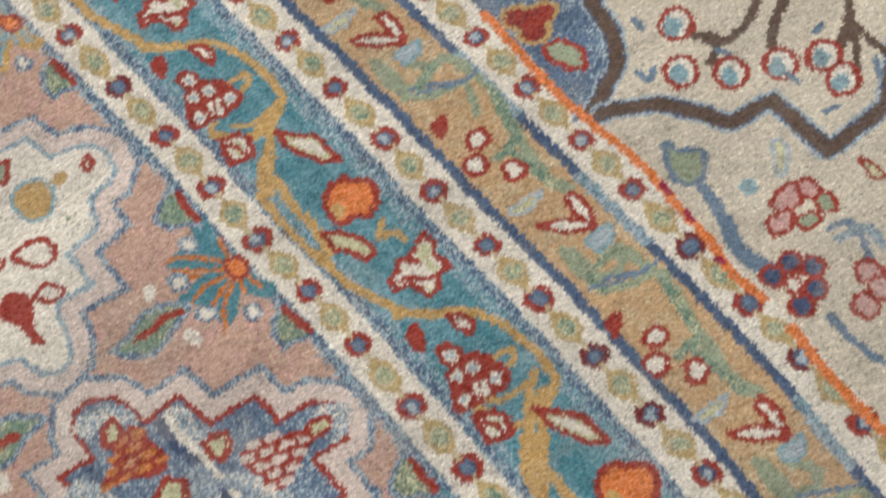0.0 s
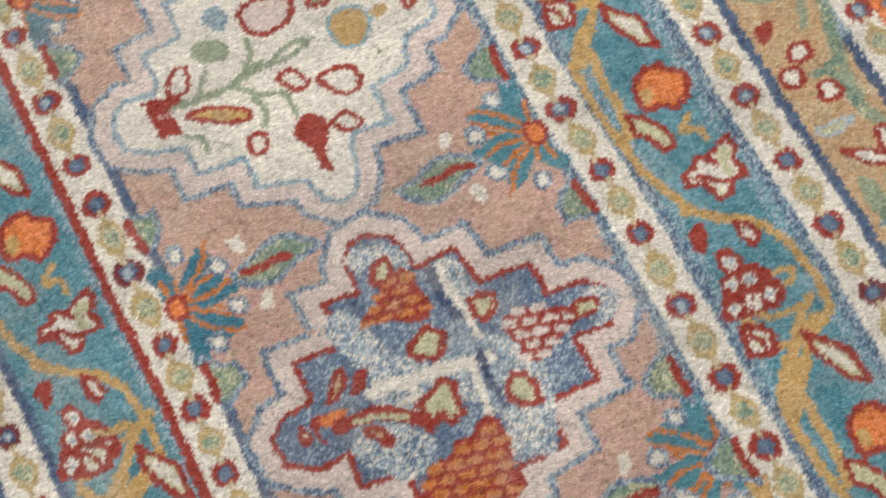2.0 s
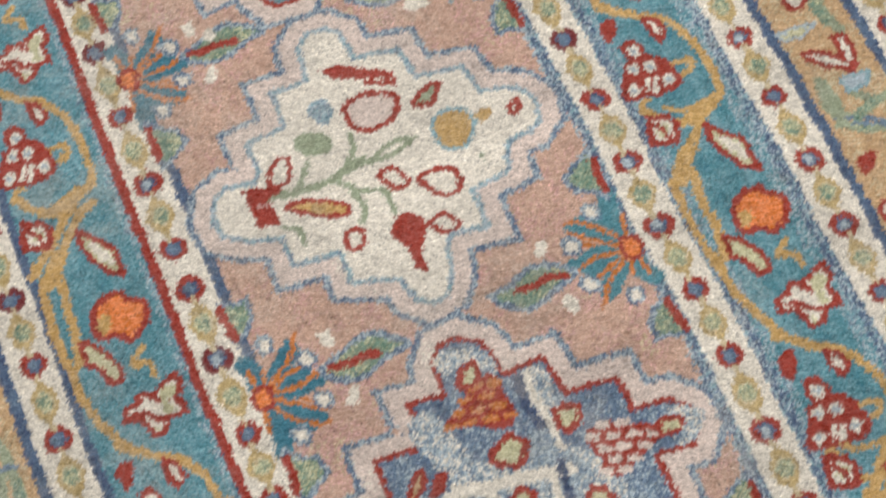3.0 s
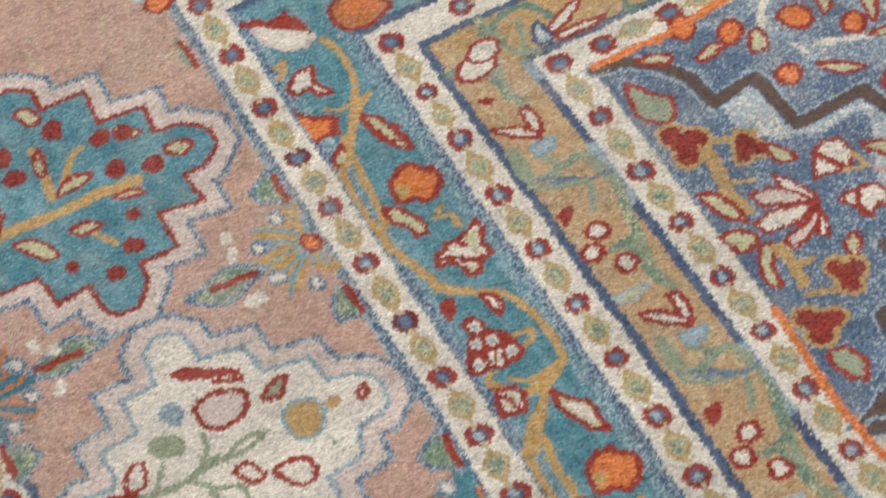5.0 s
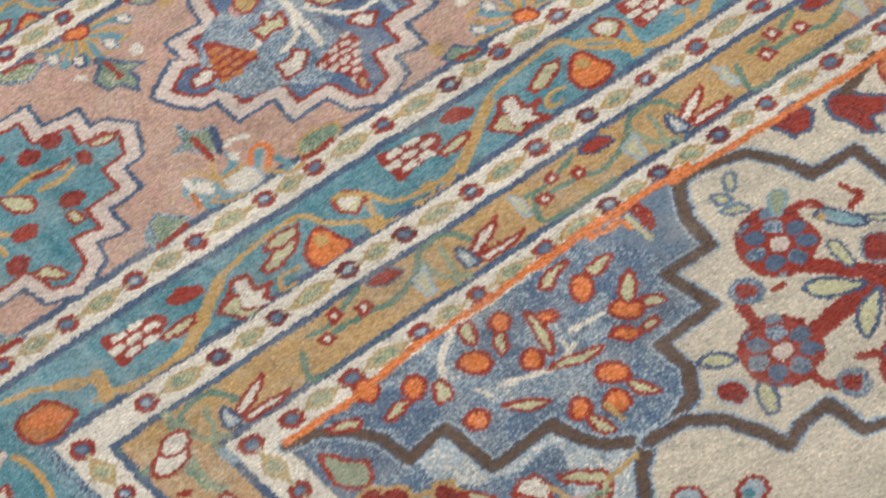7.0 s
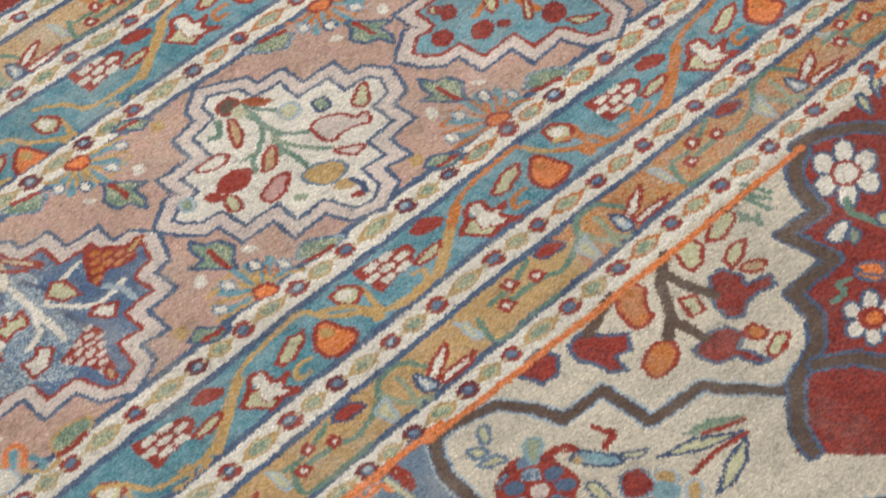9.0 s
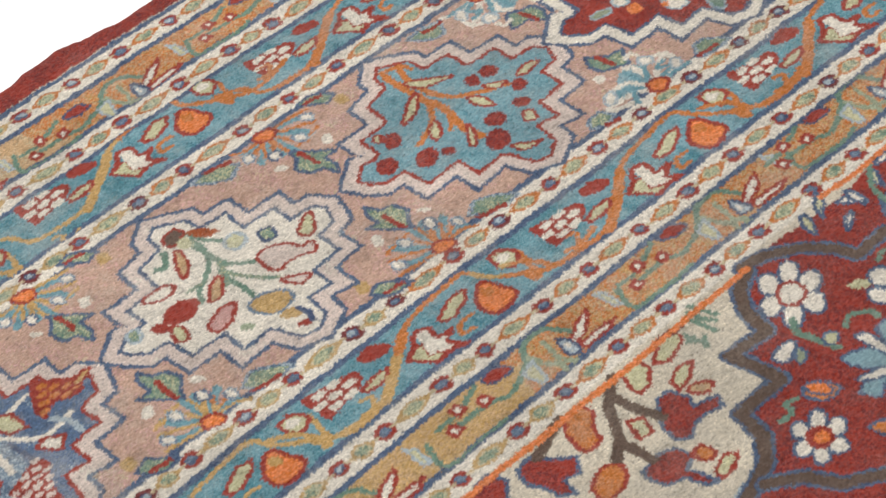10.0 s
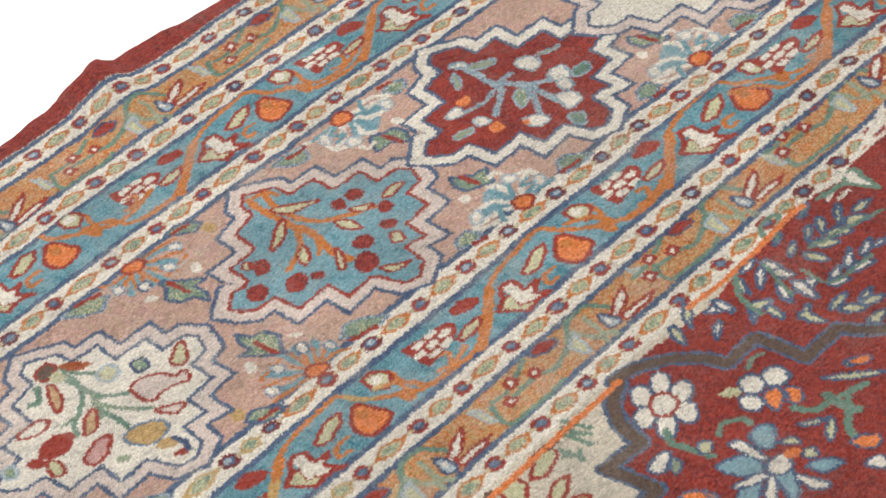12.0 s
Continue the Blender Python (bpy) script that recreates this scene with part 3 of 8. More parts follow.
for x, y in [(-18.9, -28.4), (-19.2, -51.1)]:
    place(x, y, 1)
    fan("teal", "ochre")
for x, y in [(-19.1, -4.8)]:
    place(x, y, 1)
    fan("gold", "sky")
for x, y in [(-40.7, -4.9), (-40.5, -29.2)]:
    place(x, y, 3)
    fan("deep", "ochre")
for x, y, turn in [(*p, 0) for p in [(59.8, 19.4), (37.1, 20.1)]] + [(*p, 2) for p in [(61.9, 41.3), (38.1, 43.1), (13.2, 42.9)]]:
    place(x, y, turn)
    spray()
for x, y, turn in [(*p, 0) for p in [(82.7, 18.1), (104.5, 17.4)]] + [(*p, 2) for p in [(84.7, 39.7)]]:
    place(x, y, turn)
    lotus()
for x, y, turn in [(-40.3, 26.0, 3), (-40.6, -50.0, 3), (-18.6, -57.0, 1), (112.0, 38.5, 2)]:
    place(x, y, turn)
    fan("gold", "sky")
place()
part_of_rug("fan_flower", MAIN)
line("sky", 0.75, [(-15.2, 24.7), (-15.3, 23), (-15.7, 21.4)])
line("sky", 0.75, [(-15, 20.4), (-14.8, 21.8), (-14.1, 22.4)])
line("sky", 0.75, [(-14.1, 19.9), (-12.9, 20.9)])
line("sky", 0.75, [(-18.6, 21.6), (-17.3, 22.3), (-16.4, 22.5)])
line("sky", 0.75, [(-18.3, 19.6), (-16.9, 20.2)])
line("sky", 0.75, [(-12.1, 20.3), (-11.3, 19.8)])
line("lake", 0.5, [(-15.6, 20), (-15.4, 21.6), (-15.9, 23)])
line("lake", 0.5, [(-14.6, 19.8), (-13.3, 21.3), (-12.1, 21.7)])
line("lake", 0.5, [(-19, 20.6), (-17.9, 21.9), (-17.8, 23.2)])
line("ochre", 0.36, [(-15.2, 25.1), (-15.8, 23.3), (-16.3, 21.3)])
line("ochre", 0.36, [(-12, 22.9), (-13.3, 22.2), (-14.2, 21.8)])
line("ochre", 0.36, [(-11.7, 22.2), (-12.4, 20.5)])
line("ochre", 0.36, [(-14.3, 19.6), (-12.5, 20.1), (-10.5, 19.3)])
line("ochre", 0.36, [(-18.2, 19.9), (-16.8, 21), (-16.1, 21.3)])
line("ochre", 0.36, [(-15.7, 19.9), (-16.4, 20.7), (-17.3, 20.6)])
line("ochre", 0.36, [(-14.7, 20.4), (-14.5, 21.4)])
line("ochre", 0.36, [(-19, 20.6), (-19, 21.9), (-18.3, 22.7)])
fill("orange", [(-16.4, 19.6), (-15.5, 20.3), (-14, 19.8), (-14.2, 19.1), (-15.3, 19.1), (-16.1, 19.1)], True, "red", 0.4)
fill("orange", [(-20, 19.8), (-19.1, 20.7), (-17.9, 19.7), (-18.5, 19.1), (-19.5, 18.8)], True, "red", 0.4)
fill("cream", [(-17.3, 24.2), (-16.4, 23.8), (-16.6, 22.8), (-17.5, 23.2)], True, "pale", 0.32)
fill("cream", [(-18.8, 23.5), (-18.1, 23.2), (-18.4, 22.3), (-19, 22.6)], True, "pale", 0.32)
fill("cream", [(-14.9, 23.9), (-14.3, 23.4), (-14.5, 22.7), (-15.1, 23.1)], True, "pale", 0.32)
fill("cream", [(-12.6, 19.8), (-11.9, 19.6), (-11.9, 19), (-12.6, 19.2)], True, "pale", 0.32)
fill("cream", [(-20, 21.4), (-19.5, 21.3), (-19.9, 20.5), (-20.3, 20.7)], True, "pale", 0.32)
fill("cream", [(-18.1, 26.2), (-17.4, 25.8), (-17.6, 24.8), (-18.4, 25.2)], True, "pale", 0.32)
part_of_rug("leaf", MAIN)
fill("moss", [(-15.7, 28.8), (-14.4, 28.6), (-13.3, 26.8), (-13.9, 25), (-15.3, 24.9), (-16.1, 26.3), (-16.5, 27.8)], True, "haze", 0.45)
line("red", 0.42, [(-14.9, 27.5), (-14.9, 26.5), (-14.9, 25.4)])
part_of_rug("leaf", MAIN)
fill("moss", [(-10.4, 19.6), (-9, 21.3), (-7.5, 21.5), (-6.2, 20.1), (-5.5, 19.1), (-7.7, 19.4), (-9.2, 19.2)], True, "haze", 0.4)
line("red", 0.5, [(-10.4, 19.4), (-8.8, 19.4), (-7.2, 19.2), (-5.8, 19.2)])
part_of_rug("leaf", MAIN)
fill("moss", [(5.3, 20.7), (6.4, 21.9), (7.7, 21.8), (8.2, 20.1), (7.1, 19.7), (5.5, 19.5)], True, "haze", 0.4)
line("red", 0.5, [(5.6, 19.7), (6.6, 19.8), (7.9, 20)])
fill("cream", [(9.7, 22.8), (11, 22.4), (11.2, 21.1), (10, 21.1)], True, "sky", 0.35)
line("gold", 0.35, [(10.8, 20.4), (12, 20.9), (12.8, 21.2)])
line("lake", 0.45, [(9.8, 21.3), (10.4, 20.2), (11.4, 20.4)])
fill("cream", [(-35.0, -4.0), (-35.4, -4.3), (-35.8, -4.0), (-35.8, -3.5), (-35.5, -3.2), (-35.1, -3.5)], True)
fill("cream", [(-23.0, -1.8), (-23.4, -2.1), (-23.8, -1.8), (-23.9, -1.3), (-23.5, -1.0), (-23.1, -1.3)], True)
fill("cream", [(-23.6, -7.2), (-24.0, -7.5), (-24.4, -7.2), (-24.4, -6.7), (-24.0, -6.4), (-23.6, -6.7)], True)
fill("moss", [(-19.5, 16.0), (-19.0, 15.0), (-19.2, 12.7), (-19.9, 13.8)], True)
line("red", 0.45, [(-19.3, 15.4), (-19.2, 12.9)])
part_of_rug("fan_flower", MAIN)
fill("cream", [(13, 22.2), (14.4, 21.9), (14.5, 20.1), (13.1, 19.9), (11.9, 20.7), (11.6, 22.1)], True, "pale", 0.35)
fill("sky", [(9.8, 23), (10.8, 23.7), (11.7, 22.2), (11.8, 20.9), (10.3, 21.1)], True)
fill("cream", [(10.9, 23), (11.6, 22.1), (11.4, 21), (10.5, 21.8)], True)
line("lake", 0.55, [(12.6, 22.4), (13.6, 22.7), (14.1, 23.9)])
line("lake", 0.6, [(14.9, 21.6), (15.7, 22.5)])
line("lake", 0.55, [(16.1, 21.2), (16.4, 19.7), (15.6, 19.5)])
line("lake", 0.5, [(11.8, 21.9), (11.6, 20.6), (12.5, 19.6)])
line("orange", 0.45, [(14.6, 21.9), (15.5, 23), (16.3, 22.9), (16.3, 22), (15.3, 20.8)])
line("gold", 0.4, [(13.1, 24.6), (12.3, 23), (12, 21.2)])
line("gold", 0.4, [(14.3, 22.3), (12.9, 22.1), (12, 22.3)])
line("gold", 0.35, [(15.1, 20.6), (16, 19.1), (17.3, 19.2)])
line("gold", 0.35, [(10.8, 24.3), (11.5, 23.9), (11.9, 22.6)])
line("ochre", 0.4, [(10.1, 22.2), (9.7, 20.7)])
line("gold", 0.35, [(12.9, 19.7), (11.4, 19.9), (10.6, 20.5)])
line("cream", 0.5, [(14.4, 24.8), (15.1, 25), (16, 24.5)])
line("cream", 0.5, [(10.3, 22.5), (10.5, 23.9)])
fill("cream", [(14.1, 23.9), (14.6, 23.6), (14.4, 22.9), (13.9, 23.2)], True)
part_of_rug("leaf", MAIN)
fill("moss", [(13.1, 29.2), (13.4, 27.8), (14.9, 27.1), (13.9, 24.5), (13, 25), (12.4, 26.3), (11.3, 26.8), (12.6, 27.2)], False, "mist", 0.4)
line("navy", 0.6, [(14.7, 26.9), (14.3, 25.6), (13.8, 24.6)])
line("red", 0.5, [(13.2, 27), (13.1, 25.8), (13, 24.4)])
part_of_rug("leaf", MAIN)
fill("moss", [(6.1, 21.6), (7.1, 22.4), (7.7, 21.4), (8.6, 20.5), (7.4, 19.9), (5.8, 19.8)], True, "mist", 0.35)
line("red", 0.5, [(5.9, 19.6), (7, 19.8), (8.1, 20)])
part_of_rug("leaf", MAIN)
fill("moss", [(17.6, 20.6), (18.9, 21.5), (21, 20.8), (20.7, 19.8), (19.2, 19.7), (17.7, 19.7)], True, "gold", 0.3)
line("red", 0.5, [(17.5, 19.5), (18.8, 19.5), (20, 19.6)])
part_of_rug("leaf", MAIN)
fill("moss", [(-8.8, 21.4), (-7.6, 21.7), (-6.6, 20.2), (-7.9, 19.9)], True, "mist", 0.4)
line("red", 0.4, [(-7.5, 19.5), (-6.0, 19.4)])
line("gold", 0.4, [(-12.9, 21.0), (-14.0, 20.6)])
line("ochre", 0.4, [(-13.7, 20.4), (-11.8, 21.4)])
place(72.2, 29.3, 0, 1.0)
M_TEAL = medallion(LOBED, "pool", "blush", "edging", "red", "teal")
place()
part_of_rug("branch", M_TEAL)
line("ochre", 0.7, [(72.6, 38.6), (72.2, 36.0), (71.9, 33.2), (71.8, 31.1), (71.0, 28.5), (70.8, 25.9)])
line("ochre", 0.6, [(73.9, 38.3), (72.9, 35.3), (73.1, 31.7), (75.2, 29.9), (76.8, 29.0)])
line("gold", 0.5, [(71.8, 32.7), (70.0, 30.7), (67.7, 29.7)])
line("ochre", 0.4, [(71.7, 30.4), (70.2, 28.7)])
line("gold", 0.5, [(72.7, 39.1), (74.2, 38.6), (74.4, 37.4)])
fill("lime", [(72.7, 36.5), (74.0, 35.2), (75.4, 33.6), (74.4, 33.9), (72.9, 34.8)], True, "red", 0.35)
fill("lime", [(68.9, 32.8), (70.4, 33.9), (72.3, 34.8), (71.1, 33.3), (69.1, 32.4)], True, "red", 0.4)
fill("lime", [(69.1, 30.1), (70.4, 30.7), (69.6, 29.1), (68.7, 28.9)], True, "red", 0.35)
fill("lime", [(71.3, 28.1), (71.0, 27.0), (69.8, 25.5), (69.8, 26.3)], True, "red", 0.35)
fill("lime", [(78.3, 29.3), (79.4, 29.5), (80.4, 28.9), (79.1, 28.5), (78.1, 28.9)], True, "red", 0.35)
fill("lime", [(73.7, 30.4), (74.5, 29.3), (74.2, 27.8), (73.4, 28.9)], True, "red", 0.35)
fill("lime", [(75.6, 30.6), (76.7, 29.8), (77.1, 29.2), (75.9, 29.3)], True, "red", 0.35)
fill("lime", [(74.7, 25.2), (75.3, 24.8), (74.7, 23.6), (74.0, 24.2)], True, "red", 0.35)
fill("lime", [(71.1, 23.0), (72.4, 21.9), (73.0, 21.5), (71.4, 21.6)], True, "red", 0.35)
fill("brick", [(67.4, 31.4), (66.6, 30.9), (66.0, 31.4), (66.3, 32.4), (67.1, 32.9), (67.7, 32.4)], True)
fill("brick", [(65.2, 29.4), (64.2, 28.9), (63.5, 29.5), (63.7, 30.6), (64.7, 31.1), (65.4, 30.5)], True)
fill("brick", [(67.6, 27.3), (66.5, 26.8), (65.8, 27.4), (66.1, 28.5), (67.1, 29.1), (67.9, 28.5)], True)
fill("brick", [(71.9, 23.8), (70.8, 23.2), (70.0, 23.8), (70.4, 25.1), (71.5, 25.7), (72.3, 25.1)], True)
fill("brick", [(73.6, 25.8), (72.7, 25.5), (72.0, 26.1), (72.1, 27.0), (73.0, 27.4), (73.8, 26.8)], True)
fill("brick", [(76.2, 25.8), (75.5, 25.6), (74.9, 26.1), (75.0, 26.8), (75.6, 27.0), (76.3, 26.5)], True)
fill("brick", [(77.8, 27.7), (77.0, 27.3), (76.5, 27.7), (76.7, 28.5), (77.5, 28.9), (78.0, 28.5)], True)
fill("brick", [(78.0, 31.1), (77.2, 30.8), (76.6, 31.3), (76.7, 32.1), (77.5, 32.4), (78.1, 31.9)], True)
fill("brick", [(76.2, 31.4), (75.5, 31.0), (75.0, 31.5), (75.2, 32.2), (75.9, 32.5), (76.4, 32.1)], True)
fill("brick", [(68.7, 26.7), (68.2, 26.5), (67.8, 26.9), (67.9, 27.4), (68.3, 27.6), (68.8, 27.2)], True)
fill("lime", [(66.5, 32.7), (66.1, 32.5), (65.9, 32.9), (66.1, 33.4), (66.5, 33.5), (66.7, 33.2)], True, "red", 0.35)
place(94.3, 28.4, 0, 1.0)
M_RED = medallion(LOBED, "brick", "cream", "edging", "edging", "dark red")
place()
part_of_rug("branch", M_RED)
line("haze", 0.7, [(94.7, 36.2), (94.6, 33.5), (94.2, 31.3), (95.1, 28.9), (95.0, 27.0), (94.5, 24.2)])
line("haze", 0.6, [(94.2, 31.3), (93.7, 29.6), (91.0, 28.0)])
line("haze", 0.6, [(95.9, 30.6), (94.7, 30.4), (95.4, 27.9), (97.3, 26.5)])
line("haze", 0.5, [(90.3, 30.4), (91.9, 29.9), (93.4, 30.3)])
line("haze", 0.45, [(94.5, 26.9), (92.6, 24.7)])
fill("sage", [(94.6, 34.5), (96.1, 34.2), (97.0, 33.1), (95.6, 33.1)], True, "haze", 0.3)
fill("sage", [(93.1, 34.8), (93.8, 35.1), (92.9, 33.4), (92.1, 33.2)], True, "haze", 0.3)
fill("moss", [(93.5, 28.2), (94.8, 28.3), (94.1, 26.9), (92.6, 26.5)], True, "haze", 0.35)
fill("orange", [(90.7, 32.1), (91.8, 32.0), (91.5, 31.1), (90.5, 31.2)], True)
fill("cream", [(88.9, 31.7), (90.2, 31.6), (89.9, 30.4), (88.8, 31.0)], True, "haze", 0.3)
fill("cream", [(94.3, 36.1), (95.3, 35.7), (95.0, 34.5)], True, "haze", 0.3)
fill("cream", [(97.3, 31.4), (98.8, 31.1), (98.2, 29.4), (97.0, 29.3)], True, "haze", 0.3)
fill("cream", [(97.2, 27.7), (98.8, 27.7), (98.1, 25.9), (96.8, 25.8)], True, "haze", 0.3)
fill("cream", [(96.6, 26.2), (97.6, 25.9), (96.9, 24.6), (96.0, 24.8)], True, "haze", 0.3)
fill("cream", [(95.0, 24.9), (96.0, 24.2), (95.6, 22.7), (94.1, 22.9)], True, "haze", 0.3)
fill("cream", [(89.5, 29.2), (90.2, 28.8), (90.1, 27.8), (89.1, 28.1)], True, "haze", 0.3)
fill("cream", [(91.4, 25.5), (92.5, 24.6), (92.2, 23.4), (90.9, 23.8)], True, "haze", 0.3)
fill("orange", [(89.2, 27.3), (90.3, 27.3), (90.1, 26.3), (89.1, 26.3)], True)
fill("orange", [(91.0, 25.3), (91.7, 25.1), (91.0, 24.5)], True)
fill("sage", [(99.0, 30.7), (100.3, 30.2), (101.0, 29.6), (99.6, 29.9)], True, "haze", 0.25)
fill("green", [(98.4, 26.2), (99.9, 26.2), (99.7, 25.1), (98.1, 25.3)], True, "haze", 0.3)
fill("green", [(93.3, 22.3), (94.2, 21.5), (93.0, 20.2), (92.7, 21.2)], True, "haze", 0.3)
fill("sage", [(87.1, 29.2), (88.5, 28.8), (88.4, 28.1), (87.0, 28.5)], True, "haze", 0.25)
place(48.4, 30.2, 0, 1.0)
M_CREAM = medallion(LOBED, "cream", "blush", "edging", "edging", "cream")
place()
part_of_rug("branch", M_CREAM)
line("green", 0.45, [(49.4, 37.2), (49.5, 35.0), (49.3, 32.8), (50.2, 31.2), (51.8, 29.7)])
line("green", 0.45, [(49.8, 37.3), (49.6, 34.8), (47.8, 32.8), (45.9, 31.6), (45.4, 30.5)])
line("moss", 0.4, [(48.6, 32.0), (49.1, 29.9), (50.4, 27.6)])
line("green", 0.5, [(49.4, 32.6), (48.4, 31.8), (48.1, 28.3), (48.1, 27.1)])
line("moss", 0.45, [(45.7, 32.4), (47.0, 32.2)])
line("green", 0.6, [(45.9, 36.6), (46.5, 36.3), (47.6, 37.6)])
line("green", 0.45, [(50.2, 37.8), (50.5, 36.0), (51.2, 34.8)])
line("moss", 0.4, [(49.2, 33.0), (47.7, 30.4)])
fill("brown", [(48.5, 38.8), (50.1, 39.3), (50.1, 38.1), (48.6, 37.6)], True, "red", 0.35)
fill("lime", [(49.1, 37.8), (50.0, 37.5), (49.5, 36.3), (48.7, 36.7)], True)
fill("rust", [(50.1, 38.1), (51.1, 37.4), (52.0, 35.8), (50.7, 36.3)], True)
fill("tan", [(47.8, 36.7), (48.5, 36.8), (47.5, 34.6), (46.3, 34.1)], True, "red", 0.4)
fill("cream", [(42.9, 34.8), (44.4, 34.8), (45.4, 34.0), (44.2, 33.3), (43.0, 33.9)], True, "red", 0.4)
fill("tan", [(45.7, 30.1), (47.3, 31.6), (48.1, 31.5), (46.8, 29.9)], True, "red", 0.4)
fill("red", [(42.4, 31.9), (44.3, 32.4), (45.4, 31.1), (43.9, 30.0), (42.4, 30.6)], True)
fill("red", [(41.0, 31.6), (41.9, 31.7), (42.1, 30.6), (41.1, 30.4)], True)
fill("rose", [(43.9, 28.1), (45.7, 28.8), (46.7, 28.3), (45.2, 27.0), (43.7, 26.9)], True, "red", 0.45)
fill("lime", [(42.1, 30.6), (42.6, 29.6), (42.0, 28.2), (41.3, 28.8)], True, "red", 0.4)
fill("pink", [(51.0, 30.5), (52.2, 31.1), (53.4, 30.2), (53.9, 28.7), (54.8, 28.4), (54.1, 27.4), (52.7, 28.1), (50.8, 28.3)], True, "red", 0.42)
fill("lime", [(54.7, 29.9), (56.4, 31.1), (57.2, 31.0), (55.6, 29.1)], True, "red", 0.4)
fill("pink", [(50.3, 27.2), (51.3, 26.7), (52.2, 25.7), (50.9, 25.6)], True, "red", 0.4)
fill("honey", [(47.0, 27.1), (48.4, 27.3), (49.7, 26.2), (49.7, 25.0), (48.3, 24.4), (47.1, 25.3)], True, "blue", 0.35)
fill("honey", [(47.6, 24.3), (48.8, 24.0), (48.8, 22.8), (47.7, 23.1)], True)
fill("red", [(47.7, 22.3), (48.6, 21.9), (48.6, 21.3), (47.8, 21.4)], True)
line("navy", 0.5, [(48.9, 23.5), (49.0, 22.4), (48.5, 21.5)])
fill("lime", [(51.3, 34.6), (52.4, 34.6), (52.4, 33.3), (51.3, 32.7), (50.8, 33.5)], True, "pale", 0.4)
fill("moss", [(53.4, 33.0), (54.3, 32.7), (53.8, 31.5), (52.9, 31.8)], True, "navy", 0.35)
fill("moss", [(40.1, 31.4), (39.5, 31.1), (39.2, 31.7), (39.5, 32.5), (40.1, 32.7), (40.4, 32.2)], True, "pale", 0.4)
fill("sage", [(45.1, 26.0), (45.9, 25.6), (45.7, 24.8), (45.0, 25.2)], True)
place(25.3, 31.2, 0, 1.0)
M_BLUE = medallion(LOBED, "indigo", "blush", "edging", "red", "blue")
place()
part_of_rug("spray", M_BLUE)
fill("streaky", [(26.7, 37.4), (28.1, 36.4), (27.1, 32.2), (25.9, 27.2), (23.2, 24.9), (21.2, 26.7), (18.1, 28), (17.2, 32.1), (20.1, 36.3), (22.8, 36.8), (24.1, 34.7)], True)
line("cream", 0.6, [(26.2, 36.3), (25.8, 33.2), (25, 28.3)])
line("cream", 0.5, [(26.5, 32.7), (28, 30.1), (29.2, 29.3), (31.7, 29.8)])
line("cream", 0.45, [(26.5, 32.7), (29, 33.8), (31.1, 34.2)])
line("cream", 0.5, [(24.4, 34.2), (22.4, 32.2), (19.5, 30.6)])
line("cream", 0.5, [(25.5, 32.8), (24.3, 30.5), (22.7, 29.8)])
line("pale", 0.5, [(30.5, 30.6), (31.2, 29.1), (30.9, 27.4)])
line("navy", 0.5, [(27, 36.3), (27.8, 34)])
line("navy", 0.5, [(26.8, 30.7), (26.9, 28)])
cluster([(32.1, 35.1), (33, 34.4), (34.1, 33), (34.1, 31.1), (33, 30.8), (31.7, 31.7), (30.4, 30.9), (30.2, 32)], "ochre", "red", 1.1, 0.8, 0)
fill("gold", [(34, 32.3), (34.9, 32.5), (35.7, 32.3), (34.9, 31.8), (33.9, 31.6)], True, "red", 0.36)
cluster([(19.1, 34.9), (20.1, 34.1), (21.2, 30.7), (20.2, 30.6), (18.2, 30.2), (17.8, 31.1), (18.4, 32.9)], "ochre", "red", 1.1, 0.8, 0)
fill("cream", [(16.4, 32.4), (17.9, 32.7), (18.2, 31.7), (17.2, 31), (16.1, 31.5)], False, "red", 0.4)
cluster([(23.5, 26.9), (25.1, 27.4), (26.9, 28), (27.3, 26.8), (26.3, 25.5), (25.6, 23.2), (24.8, 23.3), (24.4, 24.6), (23.9, 25.8)], "blush", "red", 1, 0.72, 0)
fill("tan", [(24.7, 23.4), (25.4, 23.5), (25, 22.3), (24.5, 22.4)], True, "red", 0.36)
fill("lime", [(27.1, 33.2), (28.3, 34.2), (29.1, 33.5), (28.9, 31.3), (27.6, 31.8)], False, "red", 0.42)
fill("lime", [(22.4, 33.6), (23.5, 33.4), (23.8, 34.2), (24.2, 33.3), (25.2, 33.8), (24.4, 31.9), (23.4, 32.3), (22.5, 31.9)], False, "red", 0.42)
fill("cream", [(21.4, 29), (22.6, 28.7), (23.2, 29.4), (23.9, 28.3), (22.6, 27.3), (21.2, 27.2)], False, "red", 0.4)
fill("cream", [(27.8, 28.9), (28.8, 29.2), (29.9, 28.2), (28.8, 27.1), (28.2, 27.9)], False, "red", 0.42)
fill("straw", [(24.8, 40.3), (26.7, 40.9), (27.6, 39.8), (27, 37.6), (25.7, 36.5), (24.8, 38.7)], True)
fill("honey", [(24.5, 38.8), (25.5, 38.1), (24.9, 36.3), (23.6, 35.4), (23.1, 36.7)], True, "red", 0.36)
fill("cream", [(26.7, 39.1), (26.9, 37.8), (25.9, 36.7), (25.9, 38)], True)
line("red", 0.9, [(27.7, 39.6), (28.4, 38.3), (29.2, 36.7)])
line("straw", 0.35, [(27.8, 39.3), (28.8, 37.4)])
line("red", 0.5, [(26.8, 38.6), (28.2, 37)])
line("ochre", 0.4, [(25.3, 41.1), (26.8, 41.8)])
line("ochre", 0.4, [(25.4, 40.5), (27, 41.3)])
